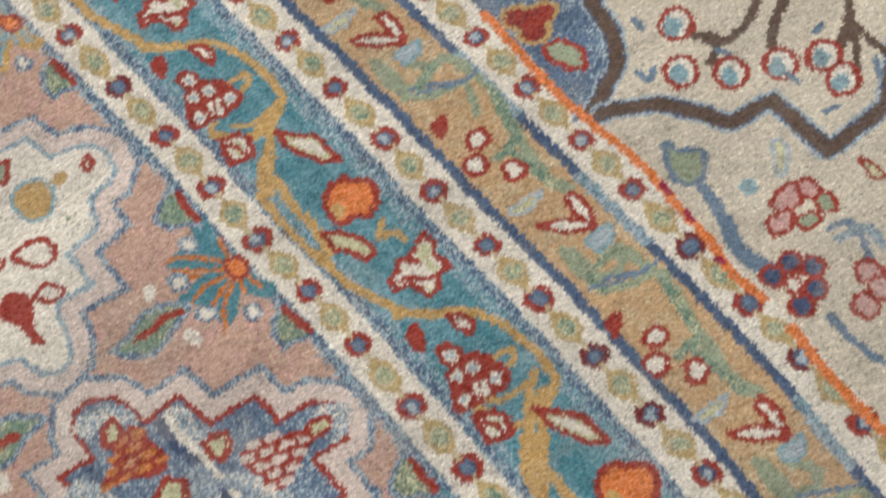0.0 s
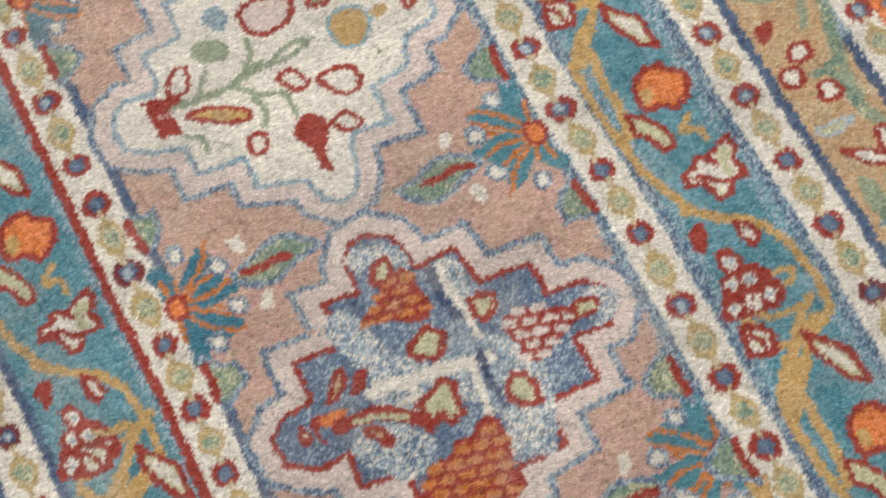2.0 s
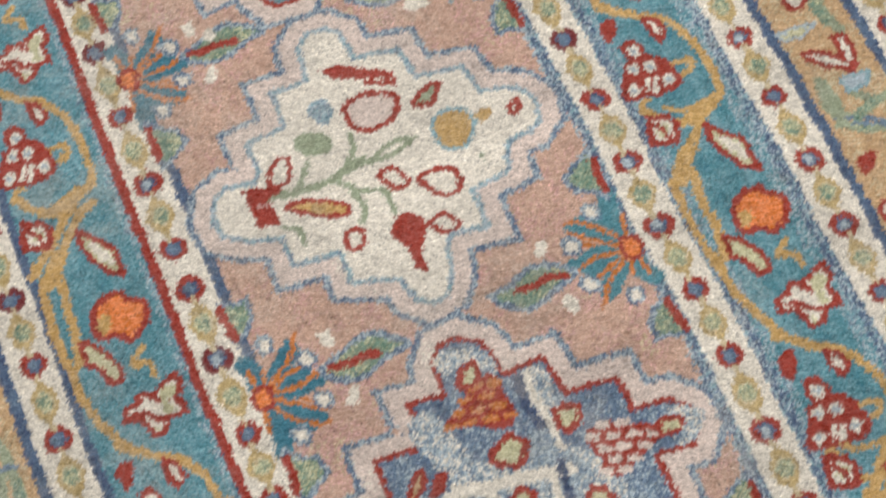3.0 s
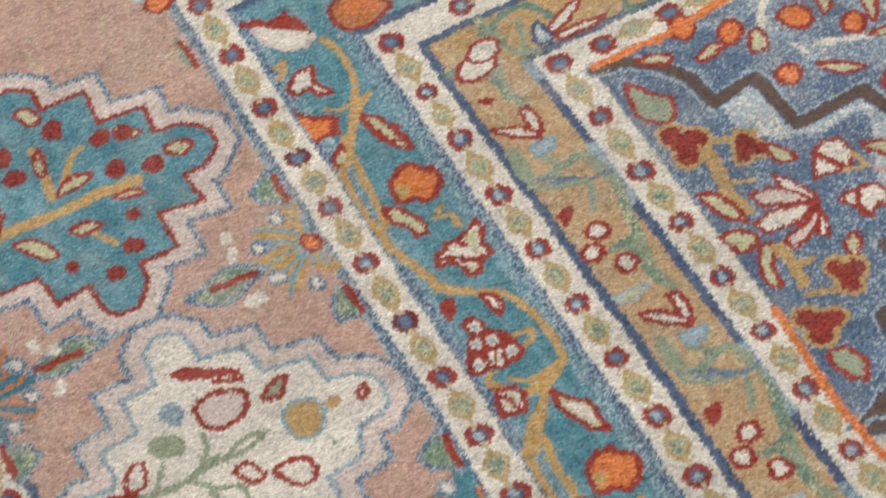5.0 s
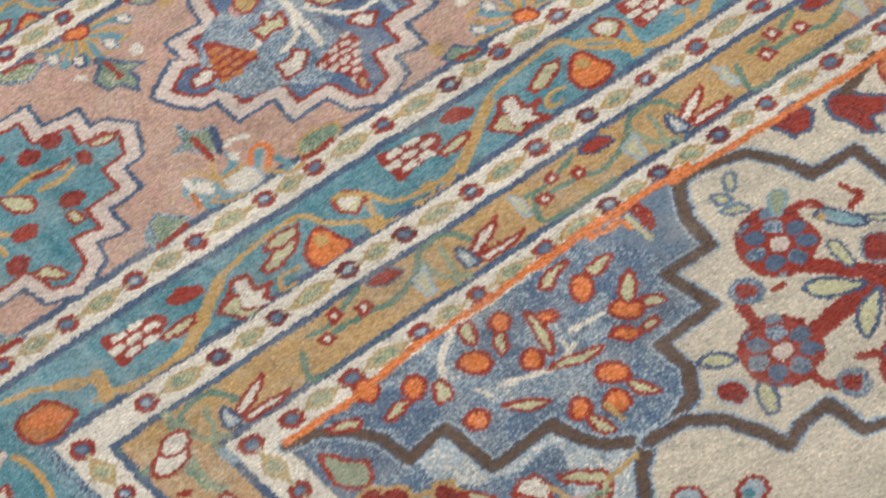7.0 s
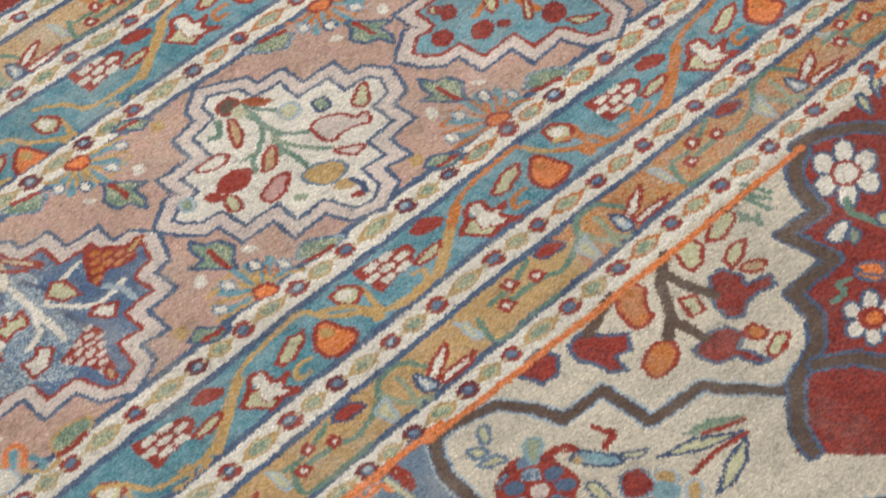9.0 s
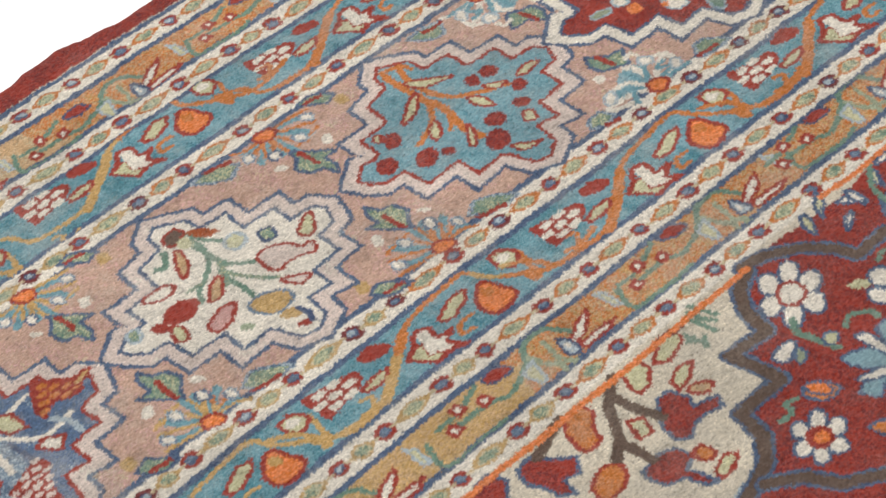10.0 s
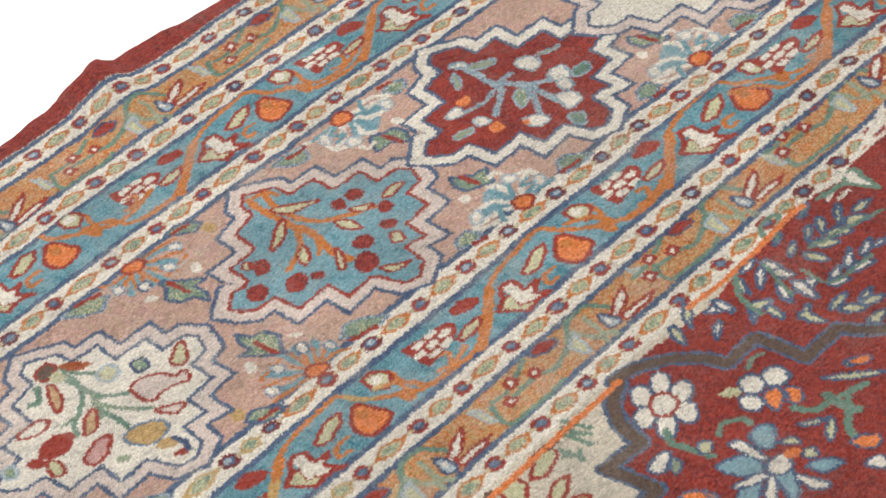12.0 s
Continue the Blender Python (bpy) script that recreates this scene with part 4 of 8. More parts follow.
line("rose", 0.5, [(22.8, 36.8), (22.8, 35.9)])
place(-0.1, 31.0, 0, 1.0)
M_TEAL = medallion(LOBED, "water", "blush", "edging", "red", "teal")
place()
part_of_rug("branch", M_TEAL)
line("gold", 1.0, [(-2.0, 38.4), (-1.9, 35.9), (-2.0, 33.7), (-2.1, 31.4), (-2.3, 29.3)])
line("gold", 0.5, [(-2.3, 29.3), (-2.3, 27.0)])
line("gold", 0.5, [(-2.2, 31.1), (-4.4, 29.7)])
line("gold", 0.5, [(-2.2, 30.0), (-1.2, 28.6)])
line("gold", 0.6, [(1.1, 32.2), (3.0, 32.4), (5.2, 31.4)])
line("gold", 0.5, [(2.7, 30.7), (4.2, 30.4), (5.5, 30.7)])
line("gold", 0.5, [(-7.8, 31.8), (-6.0, 32.1), (-5.6, 30.8)])
fill("lime", [(-2.7, 39.3), (-1.6, 39.2), (-0.8, 37.7), (-1.8, 37.0)], True)
fill("lime", [(-1.0, 37.3), (0.6, 36.3), (2.5, 35.6), (0.6, 35.5), (-1.0, 36.0)], True, "red", 0.38)
fill("lime", [(-6.6, 34.5), (-5.0, 34.5), (-3.1, 36.3), (-3.0, 35.3), (-4.4, 33.9), (-5.7, 33.9)], True, "red", 0.38)
fill("lime", [(-6.3, 31.2), (-5.2, 31.6), (-4.1, 32.1), (-5.1, 30.4), (-5.9, 30.3)], True, "red", 0.38)
fill("lime", [(-4.9, 27.5), (-3.7, 28.4), (-2.9, 29.5), (-3.0, 28.1), (-3.9, 27.3)], True, "red", 0.38)
fill("lime", [(0.1, 32.0), (0.9, 31.6), (1.9, 30.3), (1.3, 29.3), (0.2, 30.3)], True, "red", 0.38)
fill("lime", [(-2.0, 23.8), (-0.9, 23.8), (-0.3, 22.1), (-1.2, 22.4)], True, "red", 0.38)
fill("lime", [(7.8, 32.2), (8.7, 32.2), (9.9, 31.9), (8.9, 31.4), (7.9, 31.7)], True, "red", 0.38)
fill("lime", [(2.9, 32.2), (4.2, 32.0), (5.9, 31.8), (4.8, 31.5)], True, "red", 0.38)
fill("lime", [(-2.9, 40.2), (-1.6, 40.5), (-0.3, 40.1), (-1.5, 39.7)], True, "red", 0.38)
fill("lime", [(2.8, 27.1), (3.4, 26.9), (3.4, 25.8), (2.6, 25.9)], True, "red", 0.38)
fill("brick", [(6.6, 34.3), (5.9, 33.6), (5.2, 33.8), (5.0, 34.7), (5.7, 35.4), (6.4, 35.2)], True)
fill("brick", [(7.3, 31.0), (6.8, 30.4), (6.2, 30.5), (6.1, 31.3), (6.6, 32.0), (7.2, 31.9)], True)
fill("brick", [(4.7, 34.0), (4.0, 33.4), (3.1, 33.6), (2.9, 34.4), (3.5, 35.0), (4.4, 34.8)], True)
fill("brick", [(4.8, 27.9), (4.1, 27.4), (3.1, 27.6), (2.9, 28.4), (3.6, 29.0), (4.5, 28.8)], True)
fill("brick", [(0.8, 27.5), (0, 26.9), (-1.0, 27.1), (-1.3, 28.0), (-0.6, 28.6), (0.5, 28.3)], True)
fill("brick", [(-1.4, 25.3), (-2.1, 24.6), (-3.0, 24.8), (-3.2, 25.7), (-2.5, 26.4), (-1.6, 26.2)], True)
fill("brick", [(-7.4, 29.5), (-8.1, 28.9), (-9.0, 29.2), (-9.3, 30.0), (-8.7, 30.5), (-7.7, 30.3)], True)
fill("brick", [(-5.0, 28.9), (-5.3, 28.6), (-5.7, 28.7), (-5.8, 29.1), (-5.5, 29.5), (-5.1, 29.4)], True)
place(-30.0, -16.8, 0, 1.0)
M_CREAM = medallion(LOBED_CREAM, "cream", "blush", "mist", "haze", "cream")
place()
part_of_rug("branch", M_CREAM)
line("sage", 0.55, [(-36.1, -16.5), (-34.3, -17.0), (-31.8, -16.8), (-30.3, -16.3)])
line("sage", 0.36, [(-31.8, -16.6), (-30.6, -15.7), (-30.3, -14.3)])
line("sage", 0.36, [(-30.4, -16.6), (-28.4, -16.7), (-27.2, -16.2)])
line("sage", 0.32, [(-30.1, -16.6), (-28.5, -16.0), (-27.5, -16.1)])
line("sage", 0.36, [(-32.0, -17.2), (-31.0, -18.3), (-29.8, -18.9), (-29.8, -20.6)])
line("sage", 0.34, [(-31.5, -17.9), (-31.2, -19.5), (-31.7, -20.4)])
line("sage", 0.32, [(-34.1, -16.6), (-33.1, -15.1)])
line("sage", 0.32, [(-35.9, -19.0), (-35.1, -19.6), (-35.2, -20.6)])
fill("red", [(-37.2, -15.5), (-36.5, -15.6), (-35.2, -16.0), (-35.1, -16.5), (-36.2, -16.7), (-35.9, -18.3), (-36.2, -18.7), (-37.3, -18.4), (-37.3, -17.0)])
line("rose", 0.22, [(-36.9, -16.9), (-36.1, -17.1)])
fill("cream", [(-35.7, -15.8), (-35.0, -14.5), (-34.2, -14.4), (-34.5, -16.0)], True, "red", 0.4)
fill("gold", [(-35.4, -17.8), (-34.0, -17.8), (-32.1, -18.9), (-32.5, -19.6), (-33.9, -18.9)], True, "red", 0.4)
fill("pink", [(-30.0, -12.4), (-28.8, -12.0), (-27.3, -12.8), (-27.4, -13.9), (-28.3, -14.5), (-29.6, -14.4), (-30.1, -13.4)], True, "red", 0.45)
fill("red", [(-30.4, -9.2), (-29.4, -9.2), (-26.8, -11.2), (-26.7, -11.9), (-28.4, -10.9), (-29.9, -10.2)])
line("red", 0.4, [(-28.4, -11.3), (-27.0, -12.0)])
fill("sage", [(-26.4, -13.9), (-25.6, -13.2), (-24.7, -13.2), (-25.5, -14.3)], True, "red", 0.45)
fill("honey", [(-26.0, -15.9), (-25.1, -15.1), (-23.9, -15.6), (-23.8, -17.0), (-24.8, -18.0), (-25.9, -17.5)], True, "sky", 0.3)
fill("honey", [(-23.6, -16.2), (-22.8, -15.9), (-22.5, -16.5), (-23.2, -16.9)], True)
fill("red", [(-21.7, -16.4), (-20.9, -16.1), (-20.9, -17.0), (-21.6, -17.3)], True)
fill("cream", [(-21.2, -16.8), (-21.3, -16.9), (-21.5, -16.8), (-21.5, -16.6), (-21.3, -16.5), (-21.2, -16.6)], True)
fill("sage", [(-33.5, -13.6), (-32.6, -13.1), (-31.4, -14.0), (-31.9, -15.0), (-33.1, -14.7)], True)
fill("haze", [(-32.0, -11.7), (-30.9, -11.2), (-30.7, -12.5), (-31.5, -13.0)], True)
fill("cream", [(-29.8, -17.8), (-28.9, -17.6), (-28.4, -18.9), (-29.2, -19.0)], True, "red", 0.4)
fill("cream", [(-27.8, -19.0), (-26.8, -18.8), (-25.7, -19.5), (-26.1, -20.7), (-27.1, -20.6), (-27.6, -19.7)], True, "red", 0.42)
fill("cream", [(-32.1, -21.8), (-32.6, -22.1), (-33.0, -21.7), (-32.8, -21.0), (-32.2, -20.7), (-31.9, -21.1)], True, "red", 0.4)
fill("red", [(-30.6, -21.9), (-29.7, -20.9), (-28.8, -21.1), (-28.5, -22.3), (-29.4, -23.8), (-29.6, -25.1), (-30.1, -24.7), (-30.1, -23.0)], True)
fill("cream", [(-28.3, -22.2), (-27.4, -21.9), (-26.8, -22.9), (-27.7, -23.1)], True, "red", 0.4)
fill("sage", [(-24.3, -18.9), (-23.8, -18.9), (-24.0, -19.4)])
place(-29.6, -39.7, 0, 1.0)
M_BLUE = medallion(LOBED_BLUE, "denim", "blush", "mist", "red", "blue")
place()
part_of_rug("spray", M_BLUE)
fill("chalk", [(-33.2, -33.6), (-31.9, -35.0), (-31.2, -38.0), (-27.7, -37.3), (-26.9, -38.3), (-25.6, -39.7), (-24.8, -41.9), (-25.9, -46.1), (-27.6, -46.5), (-27.7, -44.4), (-29.1, -42.1), (-32.1, -41.5), (-33.7, -40.0), (-33.1, -38.3), (-34.1, -35.1)], True)
fill("chalk", [(-31.4, -31.0), (-30.4, -30.4), (-28.5, -31.4), (-28.5, -33.2), (-30.0, -31.6), (-31.0, -32.1)], True)
fill("chalk", [(-27.3, -33.6), (-26.1, -33.7), (-26.1, -35.8), (-27.4, -37.5), (-27.6, -34.7)], True)
fill("chalk", [(-28.1, -44.5), (-26.3, -43.3), (-26.2, -45.9), (-26.4, -46.9), (-28.0, -46.1)], True)
fill("chalk", [(-35.7, -41.8), (-33.7, -41.2), (-31.8, -43.4), (-33.5, -45.0), (-35.0, -43.5)], True)
fill("chalk", [(-21.1, -38.7), (-19.5, -39.5), (-20.3, -41.0), (-21.5, -41.0)], True)
fill("streaky", [(-28.3, -37.2), (-26.9, -38.3), (-26.3, -40.8), (-27.2, -43.5), (-28.6, -42.5), (-28.9, -39.4)], True)
line("cream", 0.8, [(-33.5, -39.3), (-31.0, -39.5), (-29.1, -39.8), (-27.2, -40.1)])
line("cream", 0.5, [(-27.1, -33.8), (-27.1, -36.4), (-27.0, -38.6)])
line("cream", 0.45, [(-33.0, -38.8), (-31.4, -40.2), (-32.3, -40.6)])
line("cream", 0.45, [(-28.1, -39.9), (-28.3, -41.4), (-28.5, -43.4)])
line("navy", 0.6, [(-27.5, -33.7), (-27.7, -35.5), (-27.5, -37.0)])
line("navy", 0.5, [(-27.5, -39.5), (-27.8, -41.8)])
line("navy", 0.35, [(-27.6, -42.0), (-27.6, -43.2)])
fill("cream", [(-30.1, -32.0), (-29.7, -32.2), (-30.0, -32.9), (-30.6, -33.2)], True, "red", 0.45)
line("pink", 0.5, [(-28.7, -44.7), (-28.3, -45.1), (-28.5, -45.8)])
fill("lime", [(-26.5, -36.4), (-25.9, -36.3), (-25.2, -36.7), (-25.5, -37.4), (-26.2, -37.9), (-26.7, -37.5)], False, "red", 0.5)
fill("lime", [(-30.6, -37.6), (-29.7, -37.2), (-29.3, -36.9), (-28.6, -37.7), (-29.1, -38.6), (-29.7, -39.0), (-30.4, -38.4), (-30.7, -38.0)], False, "red", 0.5)
fill("lime", [(-31.6, -41.1), (-30.7, -40.7), (-29.9, -40.3), (-29.5, -40.8), (-29.8, -41.6), (-29.7, -42.5), (-30.5, -42.9), (-30.8, -42.1), (-31.7, -42.8), (-31.6, -42.1)], False, "red", 0.5)
fill("lime", [(-27.2, -42.7), (-26.6, -41.7), (-25.9, -42.0), (-25.7, -42.9), (-25.9, -43.8), (-26.8, -43.6)], False, "red", 0.5)
fill("lime", [(-30.1, -46.7), (-29.6, -46.8), (-29.6, -47.6), (-30.2, -47.8)], False, "red", 0.5)
fill("tan", [(-35.6, -38.5), (-35.0, -37.7), (-34.3, -37.0), (-34.4, -37.8), (-35.1, -38.5)], True, "red", 0.4)
fill("lime", [(-34.3, -38.7), (-33.8, -38.0), (-33.3, -37.8), (-33.7, -38.5)], True, "red", 0.45)
fill("red", [(-36.6, -38.8), (-36.2, -39.0), (-35.7, -39.5), (-36.7, -39.8), (-36.6, -40.9), (-37.0, -40.2), (-37.0, -39.4)], True)
fill("orange", [(-36.5, -39.2), (-35.5, -39.2), (-35.0, -39.5), (-35.7, -39.9), (-36.4, -39.9)], True)
fill("lime", [(-37.5, -39.2), (-37.3, -39.9), (-37.5, -40.4), (-37.7, -40.0)], True, "red", 0.35)
line("red", 0.9, [(-35.7, -40.2), (-34.2, -40.4), (-33.4, -40.7), (-31.7, -42.0)])
line("lime", 0.35, [(-34.9, -40.4), (-33.8, -40.7), (-32.5, -41.5)])
fill("tan", [(-34.6, -41.0), (-34.0, -41.5), (-33.8, -42.6), (-34.4, -41.9)], True, "red", 0.45)
cluster([(-25.5, -38.3), (-24.3, -38.1), (-23.3, -38.7), (-22, -39.4), (-21.5, -40), (-22.2, -40.4), (-23.4, -40.8), (-24.2, -41.3), (-24.9, -41.6), (-25.7, -41), (-25.4, -40.2), (-25.6, -39.5)], "blush", "red", 1.05, 0.72, -20)
fill("lime", [(-21.9, -39.4), (-21.3, -39.3), (-20.7, -39.6), (-21, -40.2), (-21.9, -40.1)], True, "red", 0.45)
cluster([(-31.8, -34.6), (-31, -34.3), (-30.1, -33.2), (-29.4, -32.9), (-28.6, -33.1), (-28.5, -34.5), (-28.4, -35.9), (-29.1, -36.5), (-30, -36.2), (-30.7, -35.7), (-31.5, -35.5), (-32.1, -35)], "ochre", "red", 1.05, 0.74, -12)
fill("lime", [(-30.4, -32.7), (-29.7, -31.8), (-29.3, -32.1), (-29.5, -33), (-30.1, -33.2)], True, "red", 0.4)
cluster([(-29.5, -43.5), (-28.7, -43.4), (-28.2, -43.9), (-28.3, -45.4), (-28.7, -46.9), (-28.9, -48), (-30.1, -48.6), (-33.4, -47), (-33.5, -45.8), (-32.3, -44.6), (-31.3, -44.6), (-30.8, -43.9), (-29.9, -44.1)], "ochre", "red", 1.05, 0.74, -12)
place(-30.4, 6.4, 0, 1.0)
M_TEAL = medallion(LOBED_TEAL, "water", "blush", "mist", "red", "teal")
place()
part_of_rug("branch", M_TEAL)
line("gold", 0.9, [(-36.6, 6.2), (-34.3, 6.4), (-31.4, 6.2), (-28.4, 6.2), (-26.2, 5.9)])
line("gold", 0.6, [(-30.9, 12.0), (-31.0, 9.5), (-31.3, 7.5)])
line("gold", 0.5, [(-30.1, 8.4), (-28.9, 10.1), (-28.2, 10.5)])
line("gold", 0.4, [(-30.2, 3.3), (-29.3, 1.9)])
fill("lime", [(-30.9, 15.6), (-29.9, 15.6), (-29.6, 14.3), (-30.3, 14.1)], True, "red", 0.38)
fill("lime", [(-31.3, 10.8), (-30.6, 11.8), (-30.7, 10.1), (-31.3, 9.7)], True, "red", 0.38)
fill("lime", [(-30.9, 7.5), (-29.8, 8.4), (-28.4, 8.1), (-29.2, 7.5)], True, "red", 0.38)
fill("lime", [(-25.8, 10.7), (-25.0, 10.3), (-24.4, 9.5), (-25.7, 9.5)], True, "red", 0.38)
fill("lime", [(-23.7, 7.3), (-22.6, 7.5), (-22.0, 6.8), (-23.0, 6.3)], True, "red", 0.38)
fill("lime", [(-31.3, 4.5), (-30.2, 4.4), (-29.4, 3.6), (-30.7, 3.6)], True, "red", 0.38)
fill("lime", [(-27.9, 5.4), (-26.9, 5.5), (-26.2, 4.7), (-27.2, 4.9)], True, "red", 0.38)
fill("lime", [(-34.7, 5.3), (-33.4, 4.8), (-32.6, 2.9), (-33.4, 2.8), (-34.3, 4.3)], True, "red", 0.38)
fill("lime", [(-35.6, 7.5), (-34.7, 8.8), (-34.5, 7.9), (-35.5, 6.3)], True, "red", 0.38)
fill("brick", [(-28.5, 12.9), (-28.9, 12.1), (-29.6, 12.2), (-29.9, 13.0), (-29.4, 13.8), (-28.7, 13.7)], True)
fill("brick", [(-32.2, 12.3), (-32.6, 11.6), (-33.3, 11.6), (-33.6, 12.4), (-33.1, 13.2), (-32.4, 13.1)], True)
fill("brick", [(-32.0, 10.3), (-32.4, 9.7), (-33.2, 9.7), (-33.5, 10.4), (-33.1, 11.0), (-32.3, 10.9)], True)
fill("brick", [(-26.2, 7.5), (-26.6, 6.8), (-27.3, 6.9), (-27.6, 7.6), (-27.1, 8.3), (-26.4, 8.2)], True)
fill("brick", [(-24.1, 6.5), (-24.5, 5.8), (-25.2, 5.9), (-25.5, 6.6), (-25.0, 7.2), (-24.3, 7.2)], True)
fill("brick", [(-26.1, 10.4), (-26.6, 9.9), (-27.3, 9.9), (-27.5, 10.6), (-27.1, 11.1), (-26.4, 11.1)], True)
fill("brick", [(-27.0, 3.5), (-27.3, 3.1), (-27.8, 3.1), (-28.0, 3.6), (-27.7, 4.1), (-27.2, 4.0)], True)
fill("brick", [(-27.8, 1.1), (-28.2, 0.5), (-28.9, 0.6), (-29.1, 1.2), (-28.7, 1.8), (-28.1, 1.7)], True)
fill("brick", [(-29.6, -0.6), (-30.0, -1.1), (-30.6, -1.0), (-30.8, -0.5), (-30.5, 0.1), (-29.9, 0)], True)
fill("brick", [(-31.8, 1.4), (-32.1, 0.9), (-32.6, 1.0), (-32.7, 1.5), (-32.4, 1.9), (-32.0, 1.9)], True)
fill("brick", [(-24.7, 10.0), (-25.1, 9.4), (-25.6, 9.5), (-25.8, 10.1), (-25.5, 10.7), (-24.9, 10.6)], True)
place(114.5, 27.7, 0, 1.0)
M_CREAM = medallion(LOBED, "cream", "blush", "edging", "edging", "cream")
place()
for x, y, turn in [(-29.5, -69.0, 1), (-36.0, 33.0, 1)]:
    place(x, y, turn, 0.95)
    medallion(LOBED, "cream" if y < 0 else "brick", "blush", "mist", "red", "cream" if y < 0 else "dark red")
place()
# ---- flowers of the guard bands ----


def grapes(above):
    part_of_rug("stem", above)
    line("gold", 0.5, [(-6, 0.2), (-4.3, -1.1), (-3.5, -3.2), (-1.2, -3.8), (0.9, -3.8), (2.9, -2.9), (5.5, -1.1), (7.2, 0.3), (9.5, 1), (12.5, 1.3), (14.4, 1.1), (14.9, -0.5), (16, -1.8), (17.5, -3.2), (18.9, -4.3), (21.2, -4.4), (23.5, -3.6)])
    line("gold", 0.9, [(1.5, -4), (4, -2.2), (6.9, 0)])
    line("gold", 0.8, [(17, -2.8), (17.1, -3.9), (17.7, -3)])
    line("gold", 0.45, [(17.3, -3.8), (18.2, -1.5), (18.4, -0.5)])
    line("gold", 0.4, [(11.4, -2.8), (10.1, -2.8), (9.6, -3.8), (10.5, -3.9)])
    line("gold", 0.4, [(20.3, -3.8), (21.5, -4), (22.3, -2.9), (21.6, -2.6)])
    part_of_rug("grape_flower", above)
    cluster([(-1.8, 1.4), (-0.5, 1.1), (0.8, 0.8), (2.3, 0.5), (2.5, -0.5), (1.2, -1.4), (-0.5, -1.6), (-2, -1.9), (-2, -0.6)], "cream", "red", 1.4, 0.92, 0)
    part_of_rug("bud", above)
    fill("red", [(3.4, 1.1), (4.7, 1.5), (5.6, 0.9), (5.8, 0), (4.6, -0.2), (3.5, 0.4)], True)
    part_of_rug("leaf", above)
    fill("lime", [(1.3, -1.6), (2.9, -1.2), (4.1, -1.4), (3.6, -2), (2.5, -2.3), (1.5, -2.1)], False, "red", 0.4)
    part_of_rug("pale_flower", above)
    fill("lime", [(5.3, -2.3), (6.8, -1.7), (7.3, -2.1), (6.7, -3.3), (8, -4.2), (6.5, -4.4)], False, "red", 0.42)
    fill("cream", [(7.5, -0.6), (8.5, -0.9), (8.3, -2.4), (9.4, -2.6), (8.3, -3.4), (8.6, -4.4), (6.7, -3.3), (7.2, -1.9)], False)
    line("red", 0.42, [(5.3, -2.3), (6.7, -1.5), (7.5, -0.6), (8.5, -0.9), (8.3, -2.4), (9.5, -2.6), (8.4, -3.4), (9.1, -4.8), (8, -4.2), (6.5, -4.4)])
    part_of_rug("leaf", above)
    fill("lime", [(9.6, -1.1), (11.9, 0), (13.1, -0.3), (12.3, -1.2), (10.6, -1.9), (9.7, -1.6)], False, "red", 0.42)
    part_of_rug("orange_flower", above)
    fill("orange", [(13.8, -0.9), (14.6, -1.1), (14.9, -2.4), (15.1, -3.7), (13.8, -4.3), (12.5, -4.1), (12.3, -2.5)], True, "red", 0.48)
    fill("gold", [(13.7, -1.3), (14.4, -1.8), (14, -2.6), (13.4, -2.1)], True)
    part_of_rug("pale_flower", above)
    fill("lime", [(16.6, 0.7), (17.7, 0.8), (18.3, 0.1), (18.3, -0.8), (17.1, -1.5), (16.4, -0.7)], False, "red", 0.45)
    fill("cream", [(17.3, 0.5), (17.9, -0.2), (17.2, -0.6), (16.7, -0.2)], True)


for x, y in [(-0.2, 13.8), (22.7, 14.5), (43.7, 14.3), (66.2, 13.4), (87.9, 12.9), (107.5, 11.8)]:
    place(x, y, 0)
    grapes(INNER_TEAL)
for x, y in [(69.5, 49.2), (90.7, 48.0), (46.5, 51.5)]:
    place(x, y, 0)
    grapes(OUTER_TEAL)
for x, y in [(-2.5, 48.9), (22.6, 49.6), (112.0, 45.0)]:
    place(x, y, 0)
    grapes(OUTER_TEAL)



